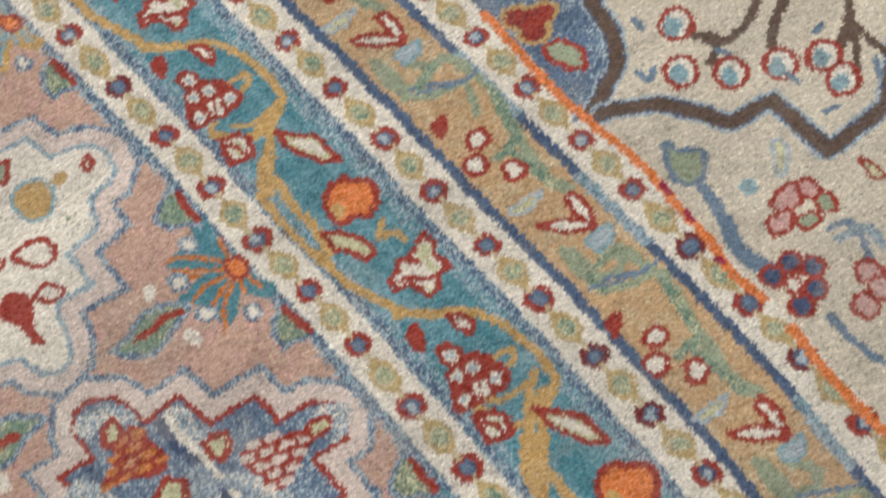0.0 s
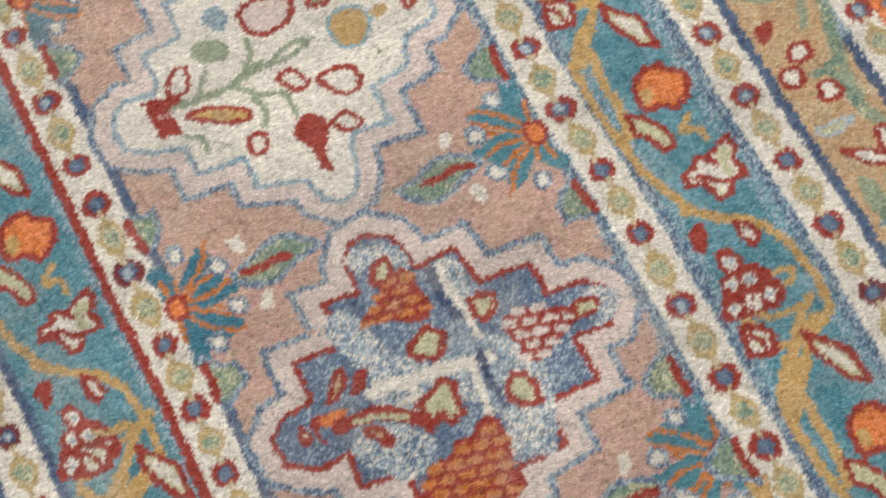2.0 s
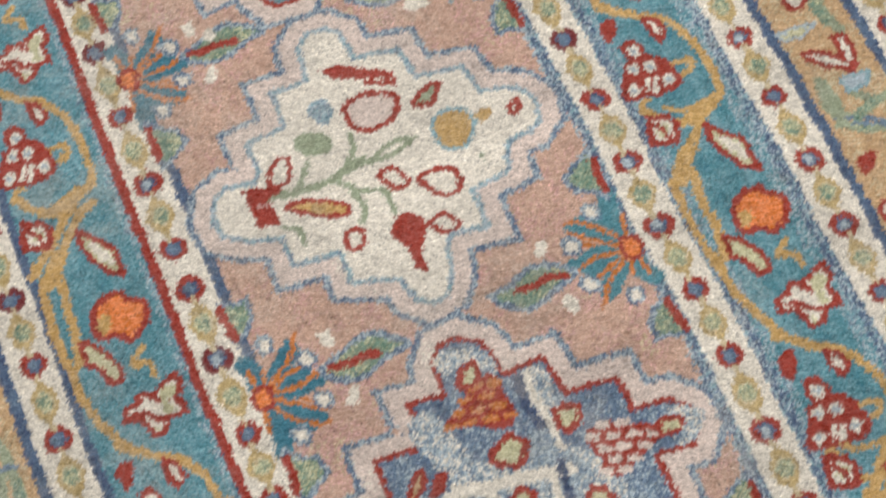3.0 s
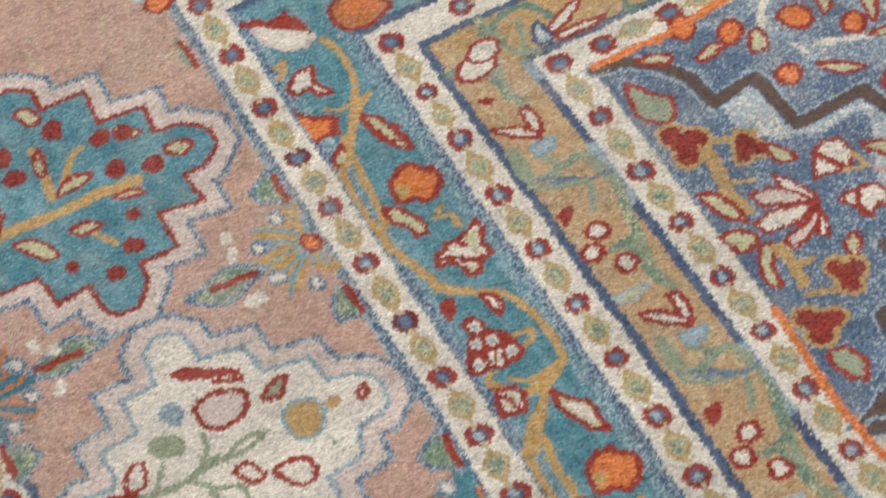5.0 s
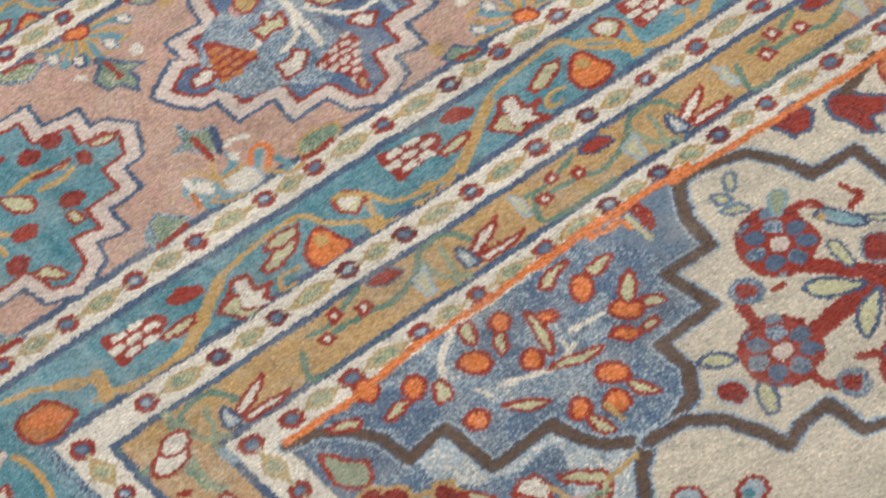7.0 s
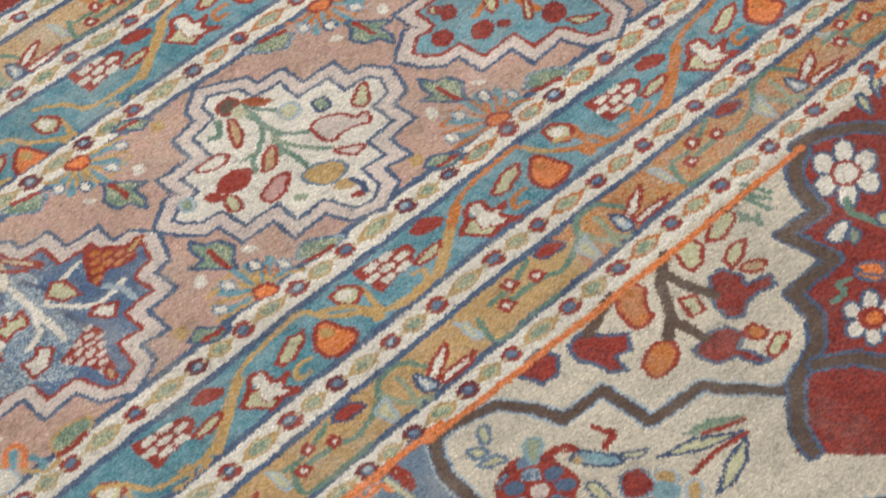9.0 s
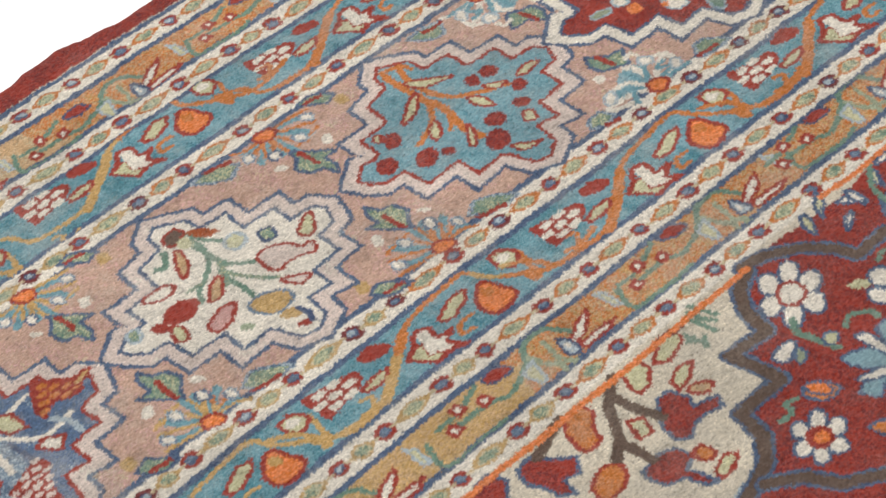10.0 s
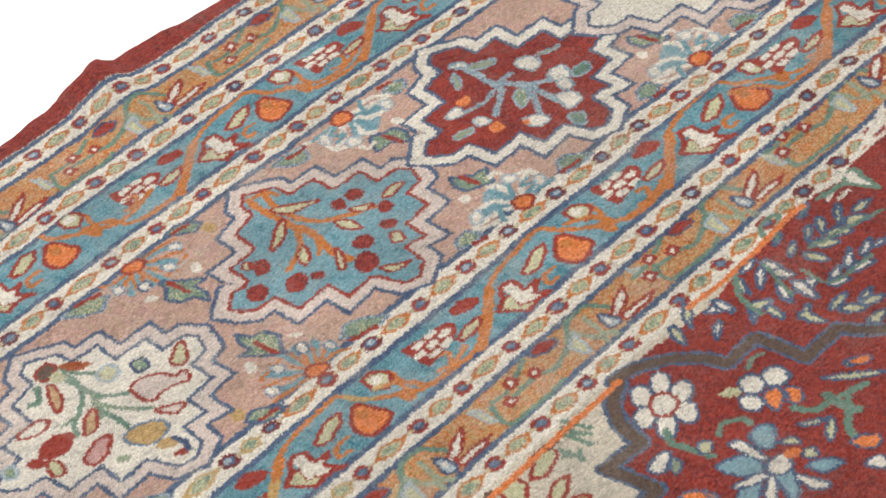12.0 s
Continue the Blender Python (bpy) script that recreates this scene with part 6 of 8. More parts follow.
part_of_rug("orange_tree", SPANDREL, "orange fruit tree with cream leaves")
fill("orange", [(23.5, -5.1), (22.6, -5.7), (22.1, -5.2), (22.5, -4.1), (23.4, -3.4), (24.0, -3.9)], True, "red", 0.4)
fill("orange", [(18.0, -3.3), (17.3, -3.7), (16.8, -3.2), (17.0, -2.4), (17.7, -2.0), (18.2, -2.5)], True, "red", 0.4)
fill("orange", [(15.1, -5.3), (14.3, -5.6), (13.5, -4.9), (13.5, -3.8), (14.4, -3.5), (15.2, -4.2)], True, "red", 0.4)
fill("orange", [(17.6, -7.4), (16.9, -7.8), (16.3, -7.2), (16.5, -6.4), (17.2, -6.0), (17.8, -6.5)], True, "red", 0.4)
fill("orange", [(10.9, -3.9), (10.1, -4.4), (9.6, -3.9), (9.8, -2.9), (10.6, -2.4), (11.2, -2.9)], True, "red", 0.4)
fill("orange", [(12.1, -9.1), (11.4, -9.4), (10.8, -8.9), (11.0, -8.0), (11.7, -7.7), (12.3, -8.2)], True, "red", 0.4)
fill("orange", [(20.7, -12.4), (19.9, -12.6), (19.0, -11.8), (19.1, -10.9), (19.9, -10.6), (20.8, -11.4)], True, "red", 0.4)
fill("orange", [(19.2, -14.3), (18.4, -14.6), (17.8, -14.0), (17.9, -13.1), (18.8, -12.7), (19.4, -13.3)], True, "red", 0.4)
fill("orange", [(17.1, -12.9), (16.4, -13.4), (15.8, -12.9), (16.1, -12.0), (16.8, -11.6), (17.3, -12.1)], True, "red", 0.4)
fill("orange", [(24.7, -8.7), (23.9, -9.0), (23.1, -8.2), (23.2, -7.2), (24.0, -7.0), (24.8, -7.7)], True, "red", 0.4)
fill("orange", [(23.3, -10.2), (22.6, -10.3), (22.0, -9.7), (21.9, -9.0), (22.6, -8.9), (23.3, -9.5)], True, "red", 0.4)
fill("orange", [(8.6, -2.0), (7.8, -2.5), (7.2, -1.9), (7.4, -0.9), (8.2, -0.4), (8.8, -0.9)], True, "red", 0.4)
fill("orange", [(20.5, -5.2), (20.0, -5.3), (19.4, -4.8), (19.4, -4.2), (19.9, -4.1), (20.5, -4.6)], True, "red", 0.4)
fill("lime", [(21.2, -2.3), (22.6, -1.6), (24.0, -1.8), (22.5, -2.5), (21.6, -3.0)], True, "red", 0.38)
fill("lime", [(24.2, -3.4), (25.5, -3.0), (26.3, -3.5), (24.7, -4.3)], True, "red", 0.38)
fill("lime", [(24.4, -6.7), (26.2, -5.3), (25.8, -6.7), (24.6, -7.9)], True, "red", 0.38)
fill("lime", [(25.1, -8.0), (26.1, -8.3), (26.2, -9.2), (25.2, -8.9)], True, "red", 0.38)
fill("lime", [(23.6, -10.0), (24.5, -9.6), (24.9, -10.2), (23.9, -10.4)], True, "red", 0.38)
fill("lime", [(15.2, -1.5), (16.1, -1.4), (15.5, -3.2), (15.0, -3.0)], True, "red", 0.38)
fill("lime", [(16.2, -3.8), (17.0, -3.5), (16.8, -4.7), (16.0, -5.2)], True, "red", 0.38)
fill("lime", [(19.1, -3.4), (19.5, -4.5), (18.8, -6.9), (18.1, -7.2)], True, "red", 0.38)
fill("lime", [(17.4, -8.2), (19.0, -8.4), (20.9, -9.4), (19.1, -9.5)], True, "red", 0.38)
fill("lime", [(13.4, -8.7), (14.6, -9.2), (15.7, -10.5), (14.3, -10.2)], True, "red", 0.38)
fill("lime", [(7.4, -4.3), (8.9, -3.7), (9.6, -4.2), (8.0, -4.7)], True, "red", 0.38)
fill("lime", [(11.3, -4.2), (12.0, -4.2), (11.8, -5.7), (10.7, -5.7)], True, "red", 0.38)
fill("lime", [(20.2, -12.7), (20.8, -13.6), (21.1, -14.9), (20.0, -14.1)], True, "red", 0.38)
fill("lime", [(16.6, -13.2), (17.1, -14.3), (17.0, -15.5), (16.2, -14.8)], True, "red", 0.38)
fill("lime", [(4.2, -2.4), (6.0, -2.9), (6.0, -3.6), (4.9, -3.2)], True, "red", 0.38)
fill("lime", [(30.2, -0.6), (30.4, -2.2), (29.6, -3.5), (29.7, -1.9)], True, "red", 0.38)
part_of_rug("branch", SPANDREL)
line("gold", 0.4, [(18.0, -13.3), (17.9, -15.1)])
line("orange", 0.55, [(26.3, -1.2), (27.7, -1.5), (28.6, -1.4), (28.8, -2.3)])
line("lime", 0.4, [(29.2, -1.4), (29.0, -4.0)])
line("red", 0.4, [(30.5, -0.5), (29.7, -3.3)])
part_of_rug("pink_lily", SPANDREL, "cream and pink lily with red outlines")
fill("pink", [(4.6, -15.7), (6.0, -15.9), (7.5, -17.5), (7.8, -18.3), (5.8, -17.4), (4.8, -16.8)], False, "red", 0.38)
fill("cream", [(3.8, -17.9), (4.9, -17.5), (7.0, -18.0), (7.3, -18.5), (5.8, -19.1), (4.0, -18.8)], False, "red", 0.38)
fill("cream", [(6.6, -15.0), (7.4, -16.2), (7.9, -17.9), (7.8, -18.3), (6.5, -16.3)], False, "red", 0.35)
fill("cream", [(7.6, -18.6), (7.5, -19.5), (6.9, -21.0), (6.5, -20.4)], False, "red", 0.35)
fill("pink", [(4.6, -19.9), (6.0, -19.4), (7.5, -18.7), (7.3, -19.3), (5.9, -20.4), (4.7, -20.7)], False, "red", 0.38)
part_of_rug("pale_flower", SPANDREL)
fill("cream", [(10.4, -14.4), (11.4, -14.7), (11.5, -16.3), (10.6, -17.0), (10.0, -15.8), (9.6, -14.9)], False, "red", 0.38)
fill("cream", [(9.5, -15.1), (10.0, -16.1), (10.4, -17.0), (8.6, -16.7)], False, "red", 0.38)
part_of_rug("pale_flower", SPANDREL)
fill("cream", [(8.8, -18.9), (9.4, -18.6), (10.2, -18.7), (11.3, -18.9), (11.6, -19.7), (11.1, -20.9), (10.7, -20.3), (9.7, -20.9), (9.7, -20.0)], False, "red", 0.4)
line("red", 0.35, [(10.1, -18.9), (9.4, -20.4)])
part_of_rug("pale_flower", SPANDREL)
fill("lime", [(12.3, -15.8), (13.3, -16.2), (14.6, -17.5), (14.2, -18.7), (12.7, -19.8), (12.5, -19.3), (13.8, -18.1), (12.4, -16.5)], False, "red", 0.4)
fill("rose", [(11.6, -17.6), (12.9, -18.2), (12.0, -18.5)])
part_of_rug("branch", SPANDREL)
line("honey", 0.45, [(14.3, -18.2), (16.7, -17.9)])
line("honey", 0.4, [(10.3, -17.1), (11.5, -17.5), (11.5, -16.3)])
line("honey", 0.9, [(4.3, -11.1), (4.0, -13.1), (3.6, -15.2), (3.9, -16.6)])
line("honey", 0.5, [(4.4, -10.3), (5.9, -11.1), (7.5, -11.3)])
line("honey", 0.4, [(4.2, -14.3), (5.5, -14.8)])
line("moss", 0.4, [(13.9, -18.8), (12.5, -18.4)])
part_of_rug("red_flower", SPANDREL)
fill("brick", [(3.9, -9.8), (3.0, -10.2), (2.3, -9.5), (2.4, -8.5), (3.3, -8.1), (4.0, -8.7)], True, "honey", 0.4)
fill("brick", [(4.9, -10.5), (4.1, -10.9), (3.4, -10.3), (3.5, -9.3), (4.3, -9.0), (5.0, -9.6)], True, "honey", 0.4)
fill("brick", [(3.8, -11.4), (3.0, -11.9), (2.3, -11.3), (2.5, -10.2), (3.3, -9.7), (4.0, -10.3)], True, "honey", 0.4)
fill("brick", [(4.0, -10.6), (3.3, -11.0), (2.6, -10.4), (2.7, -9.4), (3.5, -9.1), (4.1, -9.7)], True)
part_of_rug("red_flower", SPANDREL)
fill("brick", [(7.2, -12.3), (6.5, -12.7), (5.8, -12.1), (6.0, -11.2), (6.7, -10.8), (7.3, -11.4)], True, "honey", 0.4)
fill("brick", [(7.6, -13.2), (7.0, -13.5), (6.4, -13.0), (6.5, -12.2), (7.1, -12.0), (7.7, -12.5)], True, "honey", 0.4)
fill("brick", [(6.4, -13.1), (5.8, -13.4), (5.3, -13.0), (5.5, -12.3), (6.0, -12.0), (6.5, -12.4)], True, "honey", 0.4)
fill("brick", [(7.1, -12.8), (6.4, -13.0), (5.9, -12.5), (5.9, -11.8), (6.6, -11.5), (7.2, -12.0)], True)
part_of_rug("leaf", SPANDREL)
fill("sage", [(2.7, -4.1), (3.2, -4.2), (4.1, -5.7), (4.6, -6.4), (3.8, -7.8), (2.9, -7.6), (2.2, -6.4)], True, "red", 0.45)
part_of_rug("leaf", SPANDREL)
fill("lime", [(7.5, -12.8), (8.2, -13.3), (8.6, -14.6), (7.5, -14.3)], True, "red", 0.4)
part_of_rug("leaf", SPANDREL)
fill("lime", [(2.1, -14.0), (3.1, -14.7), (3.5, -16.5), (3.4, -17.3), (2.5, -16.2)], True, "red", 0.45)
part_of_rug("leaf", SPANDREL)
fill("lime", [(1.7, -17.5), (3.0, -17.9), (3.4, -18.9), (2.1, -19.3), (1.7, -18.5)], True, "red", 0.4)
part_of_rug("leaf", SPANDREL)
fill("lime", [(3.2, -19.5), (4.0, -19.8), (3.1, -21.0), (2.8, -22.6), (2.2, -22.2), (2.4, -20.8)], True, "red", 0.4)
part_of_rug("leaf", SPANDREL)
fill("lime", [(7.5, -21.8), (8.4, -21.4), (8.2, -22.5), (7.4, -23.0)], True, "red", 0.4)
part_of_rug("branch", SPANDREL)
line("honey", 0.8, [(4.0, -20.1), (4.1, -21.7), (4.0, -23.2)])
line("honey", 0.5, [(4.1, -21.7), (5.2, -21.9)])
line("honey", 0.4, [(3.6, -23.9), (5.1, -24.5), (6.6, -24.5)])
part_of_rug("red_flower", SPANDREL)
fill("brick", [(7.0, -23.8), (6.2, -24.2), (5.5, -23.7), (5.5, -22.8), (6.2, -22.4), (7.0, -22.9)], True, "honey", 0.4)
fill("brick", [(7.7, -24.2), (7.0, -24.6), (6.4, -24.2), (6.4, -23.3), (7.1, -22.9), (7.8, -23.4)], True, "honey", 0.4)
fill("brick", [(6.9, -25.1), (6.2, -25.4), (5.5, -24.9), (5.5, -24.2), (6.2, -23.8), (6.9, -24.3)], True, "honey", 0.4)
fill("brick", [(7.1, -24.3), (6.4, -24.6), (5.8, -24.2), (5.8, -23.4), (6.5, -23.1), (7.1, -23.5)], True)
part_of_rug("red_flower", SPANDREL)
fill("brick", [(3.4, -25.8), (2.7, -26.2), (2.0, -25.7), (2.1, -24.9), (2.8, -24.5), (3.5, -25.0)], True, "honey", 0.4)
fill("brick", [(4.8, -26.7), (4.0, -27.1), (3.3, -26.6), (3.3, -25.7), (4.0, -25.4), (4.8, -25.9)], True, "honey", 0.4)
fill("brick", [(3.6, -27.5), (2.8, -27.9), (2.1, -27.4), (2.1, -26.5), (2.9, -26.1), (3.6, -26.6)], True, "honey", 0.4)
fill("brick", [(4.0, -26.7), (3.2, -27.0), (2.5, -26.5), (2.5, -25.7), (3.2, -25.3), (4.0, -25.8)], True)
part_of_rug("leaf", SPANDREL)
fill("sage", [(2.5, -28.4), (3.5, -28.6), (4.0, -29.9), (3.4, -31.1), (2.8, -30.5), (2.4, -29.5)], True, "red", 0.45)
BERRY = part_of_rug("berry_branch", None, "round blue-white flowers on brown branches")
line("bark", 0.55, [(17.4, -23.4), (17.3, -25.9), (16.7, -28.8)])
line("bark", 0.55, [(17.3, -25.9), (19.9, -24.2)])
line("bark", 0.45, [(14.2, -27.2), (16.4, -28.6), (16.6, -30.4)])
line("bark", 0.8, [(21.0, -27.5), (19.6, -28.5), (18.6, -30.4)])
fill("pale", [(17.5, -23.3), (16.6, -23.7), (15.9, -23.1), (16.1, -22.1), (17.0, -21.7), (17.7, -22.3)], True, "red", 0.42)
fill("teal", [(16.8, -23.0), (16.5, -23.2), (16.2, -22.9), (16.3, -22.5), (16.6, -22.3), (16.9, -22.6)], True)
fill("pale", [(20.6, -25.5), (19.7, -25.9), (19.0, -25.3), (19.3, -24.3), (20.2, -23.9), (20.9, -24.5)], True, "red", 0.42)
fill("teal", [(20.0, -25.2), (19.6, -25.4), (19.3, -25.1), (19.4, -24.7), (19.8, -24.5), (20.1, -24.8)], True)
fill("pale", [(14.0, -27.6), (13.2, -27.9), (12.5, -27.3), (12.7, -26.3), (13.5, -26.0), (14.2, -26.6)], True, "red", 0.42)
fill("teal", [(13.4, -27.3), (13.0, -27.4), (12.7, -27.2), (12.8, -26.7), (13.1, -26.6), (13.4, -26.8)], True)
line("bark", 0.6, [(9.5, -34.4), (10.0, -35.2), (11.7, -35.1), (13.3, -34.2)])
line("bark", 0.5, [(8.5, -33.1), (10.0, -34.6), (8.7, -35.8)])
line("bark", 0.6, [(11.5, -37.5), (12.8, -36.2), (14.4, -35.3)])
line("bark", 0.6, [(14.1, -40.0), (15.8, -38.9), (16.9, -37.7)])
line("bark", 0.5, [(15.9, -39.0), (16.0, -41.9)])
line("bark", 0.45, [(15.5, -39.7), (14.1, -41.6)])
fill("cream", [(9.6, -33.0), (8.7, -33.4), (8.0, -32.7), (8.3, -31.7), (9.2, -31.3), (9.9, -31.9)], True, "red", 0.42)
fill("sky", [(9.1, -32.7), (8.5, -33.0), (8.2, -32.7), (8.4, -32.0), (8.9, -31.7), (9.3, -32.1)], True)
fill("cream", [(7.7, -35.8), (6.8, -36.1), (6.2, -35.5), (6.4, -34.5), (7.3, -34.1), (8.0, -34.7)], True, "red", 0.42)
fill("sky", [(7.2, -35.5), (6.7, -35.8), (6.3, -35.4), (6.5, -34.8), (7.1, -34.5), (7.4, -34.9)], True)
fill("cream", [(9.6, -37.7), (8.7, -38.1), (8.0, -37.5), (8.3, -36.5), (9.2, -36.1), (9.8, -36.7)], True, "red", 0.42)
fill("sky", [(9.0, -37.5), (8.5, -37.8), (8.2, -37.4), (8.4, -36.8), (8.9, -36.6), (9.2, -36.9)], True)
fill("cream", [(12.0, -39.1), (11.1, -39.5), (10.4, -38.9), (10.7, -37.8), (11.6, -37.5), (12.2, -38.1)], True, "red", 0.42)
fill("sky", [(11.4, -38.8), (10.9, -39.1), (10.5, -38.8), (10.7, -38.2), (11.3, -37.9), (11.6, -38.2)], True)
fill("cream", [(14.0, -40.3), (13.1, -40.7), (12.4, -40.1), (12.7, -39.1), (13.6, -38.7), (14.3, -39.3)], True, "red", 0.42)
fill("sky", [(13.5, -40.1), (12.9, -40.3), (12.6, -40.0), (12.8, -39.4), (13.3, -39.1), (13.7, -39.5)], True)
fill("cream", [(13.7, -42.2), (12.8, -42.6), (12.2, -42.0), (12.5, -41.0), (13.4, -40.6), (14.0, -41.2)], True, "red", 0.42)
fill("sky", [(13.2, -42.0), (12.7, -42.2), (12.3, -41.9), (12.5, -41.3), (13.1, -41.1), (13.4, -41.4)], True)
line("blue", 0.4, [(7.4, -30.4), (7.4, -31.2)])
line("blue", 0.4, [(5.4, -33.4), (5.5, -34.3), (6.2, -33.9)])
line("blue", 0.4, [(9.4, -35.4), (9.7, -36.0)])
line("blue", 0.4, [(14.1, -38.1), (14.6, -38.0)])
line("blue", 0.4, [(11.0, -42.6), (11.7, -42.8)])
line("blue", 0.4, [(15.3, -41.7), (14.7, -42.8)])
line("blue", 0.4, [(11.1, -39.2), (11.2, -40.1)])
part_of_rug("ivory_cell_flower")
fill("sage", [(3.5, -38.2), (3.6, -39.1), (4.6, -40.0), (3.8, -41.2), (2.8, -41.2), (2.3, -40.5), (2.6, -39.5)], True, "blue", 0.4)
fill("sky", [(4.5, -43.1), (5.3, -43.0), (5.3, -43.9), (4.5, -43.9)], True)
fill("lime", [(7.5, -42.3), (8.1, -42.5), (7.4, -43.8), (6.5, -44.2)], True, "pale", 0.3)
line("blue", 0.7, [(3.1, -41.6), (2.7, -43.7), (1.9, -45.9), (1.8, -47.9)])
line("blue", 0.6, [(2.8, -44.3), (2.1, -46.1), (2.4, -48.6)])
fill("rose", [(4.9, -45.3), (6.5, -44.8), (6.7, -45.8), (5.7, -46.3)], True, "red", 0.35)
fill("rose", [(6.9, -45.1), (7.6, -45.6), (7.3, -46.8), (6.5, -46.0)], True, "red", 0.35)
fill("rose", [(4.2, -45.9), (5.5, -46.1), (5.0, -47.1), (3.9, -46.8)], True, "red", 0.35)
fill("sage", [(6.9, -46.5), (7.7, -46.9), (7.3, -47.8), (6.7, -47.5)], True, "red", 0.35)
fill("sage", [(5.3, -46.9), (6.3, -47.2), (6.3, -47.9), (5.4, -47.8)], True, "red", 0.35)
fill("navy", [(2.5, -49.2), (1.9, -49.5), (1.5, -49.0), (1.6, -48.4), (2.2, -48.2), (2.7, -48.6)], True, "red", 0.36)
fill("navy", [(3.8, -49.2), (3.2, -49.5), (2.8, -49.0), (2.9, -48.4), (3.5, -48.1), (4.0, -48.6)], True, "red", 0.36)
fill("navy", [(4.5, -50.3), (3.9, -50.5), (3.4, -50.1), (3.6, -49.4), (4.2, -49.2), (4.6, -49.6)], True, "red", 0.36)
fill("navy", [(3.6, -51.5), (3.0, -51.7), (2.6, -51.3), (2.7, -50.6), (3.3, -50.4), (3.8, -50.8)], True, "red", 0.36)
fill("navy", [(2.4, -51.8), (1.8, -52.0), (1.4, -51.6), (1.5, -50.9), (2.1, -50.7), (2.6, -51.1)], True, "red", 0.36)
fill("cream", [(2.8, -50.3), (2.4, -50.5), (2.1, -50.2), (2.2, -49.7), (2.7, -49.5), (3.0, -49.8)], True, "red", 0.3)
line("blue", 0.45, [(6.3, -48.6), (7.2, -48.9), (7.1, -49.9), (6.6, -51.4)])
line("haze", 0.6, [(6.2, -49.5), (7.6, -49.8), (7.5, -51.2)])
line("blue", 0.5, [(2.6, -52.9), (2.5, -54.7), (2.7, -56.7)])
fill("lime", [(10.2, -46.3), (10.6, -47.2), (10.5, -48.1), (10.0, -47.7)], True, "red", 0.3)
fill("rose", [(6.3, -52.8), (5.6, -52.9), (5.2, -52.3), (5.5, -51.5), (6.2, -51.4), (6.6, -52.1)], True, "red", 0.35)
fill("rose", [(4.9, -54.3), (4.1, -54.4), (3.7, -53.8), (4.0, -53.0), (4.7, -52.9), (5.1, -53.5)], True, "red", 0.35)
fill("rose", [(6.2, -54.1), (5.5, -54.2), (5.0, -53.6), (5.3, -52.8), (6.0, -52.7), (6.5, -53.4)], True, "red", 0.35)
BOUQUET = part_of_rug("blue_flower_spray", None, "blue and red rosettes on red stems")
line("red", 1.3, [(34.1, -13.2), (36.1, -15.8), (36.9, -17.0)])
line("red", 1.6, [(31.4, -17.9), (34.3, -17.7), (37.4, -17.5)])
line("red", 0.9, [(36.5, -18.8), (34.3, -21.3)])
line("red", 0.8, [(29.1, -12.9), (28.7, -15.4)])
line("red", 0.7, [(28.3, -20.1), (28.7, -22.0), (29.9, -22.8)])
line("red", 0.7, [(33.8, -26.6), (33.7, -28.6)])
line("red", 0.7, [(36.4, -9.2), (37.4, -8.8), (38.3, -9.3), (38.4, -9.9)])
line("red", 0.5, [(40.6, -9.5), (40.7, -10.4), (40.9, -11.0), (39.8, -11.3)])
fill("brick", [(35.9, -12.4), (33.2, -13.4), (31.5, -11.3), (32.5, -8.2), (35.3, -7.1), (37.0, -9.3)], True)
fill("blue", [(35.1, -12.8), (34.3, -12.8), (34.1, -12.0), (34.5, -11.1), (35.3, -11.1), (35.6, -12.0)], True)
fill("denim", [(32.5, -13.0), (32.3, -12.2), (32.9, -11.3), (33.7, -11.1), (33.9, -11.9), (33.2, -12.8)], True)
fill("blue", [(31.6, -10.5), (32.2, -9.7), (33.1, -9.6), (33.4, -10.3), (32.8, -11.0), (31.9, -11.1)], True)
fill("denim", [(33.3, -7.7), (34.1, -7.7), (34.3, -8.6), (33.9, -9.4), (33.1, -9.4), (32.8, -8.6)], True)
fill("blue", [(36.0, -7.5), (36.1, -8.3), (35.5, -9.3), (34.7, -9.5), (34.6, -8.7), (35.2, -7.7)], True)
fill("denim", [(36.9, -10.1), (36.3, -10.9), (35.3, -11.0), (35.0, -10.3), (35.6, -9.5), (36.6, -9.4)], True)
fill("cream", [(34.7, -10.9), (33.9, -11.2), (33.4, -10.6), (33.7, -9.7), (34.5, -9.4), (35.0, -10.0)], True, "red", 0.3)
fill("brick", [(30.0, -19.6), (27.4, -20.6), (25.7, -18.5), (26.6, -15.5), (29.3, -14.6), (31.0, -16.6)], True)
fill("blue", [(29.2, -20.0), (28.5, -20.0), (28.2, -19.2), (28.7, -18.4), (29.4, -18.4), (29.7, -19.2)], True)
fill("denim", [(26.7, -20.2), (26.5, -19.4), (27.1, -18.5), (27.9, -18.4), (28.0, -19.1), (27.4, -20.0)], True)
fill("blue", [(25.8, -17.7), (26.3, -17.0), (27.2, -16.9), (27.5, -17.6), (26.9, -18.3), (26.1, -18.4)], True)
fill("denim", [(27.4, -15.1), (28.2, -15.1), (28.4, -15.9), (28.0, -16.8), (27.2, -16.8), (27.0, -15.9)], True)
fill("blue", [(30.0, -14.9), (30.2, -15.7), (29.6, -16.6), (28.8, -16.8), (28.6, -16.0), (29.3, -15.1)], True)
fill("denim", [(30.9, -17.4), (30.3, -18.2), (29.5, -18.3), (29.2, -17.6), (29.7, -16.9), (30.6, -16.8)], True)
fill("cream", [(28.8, -18.2), (28.1, -18.4), (27.6, -17.9), (27.8, -17.0), (28.6, -16.8), (29.1, -17.3)], True, "red", 0.3)
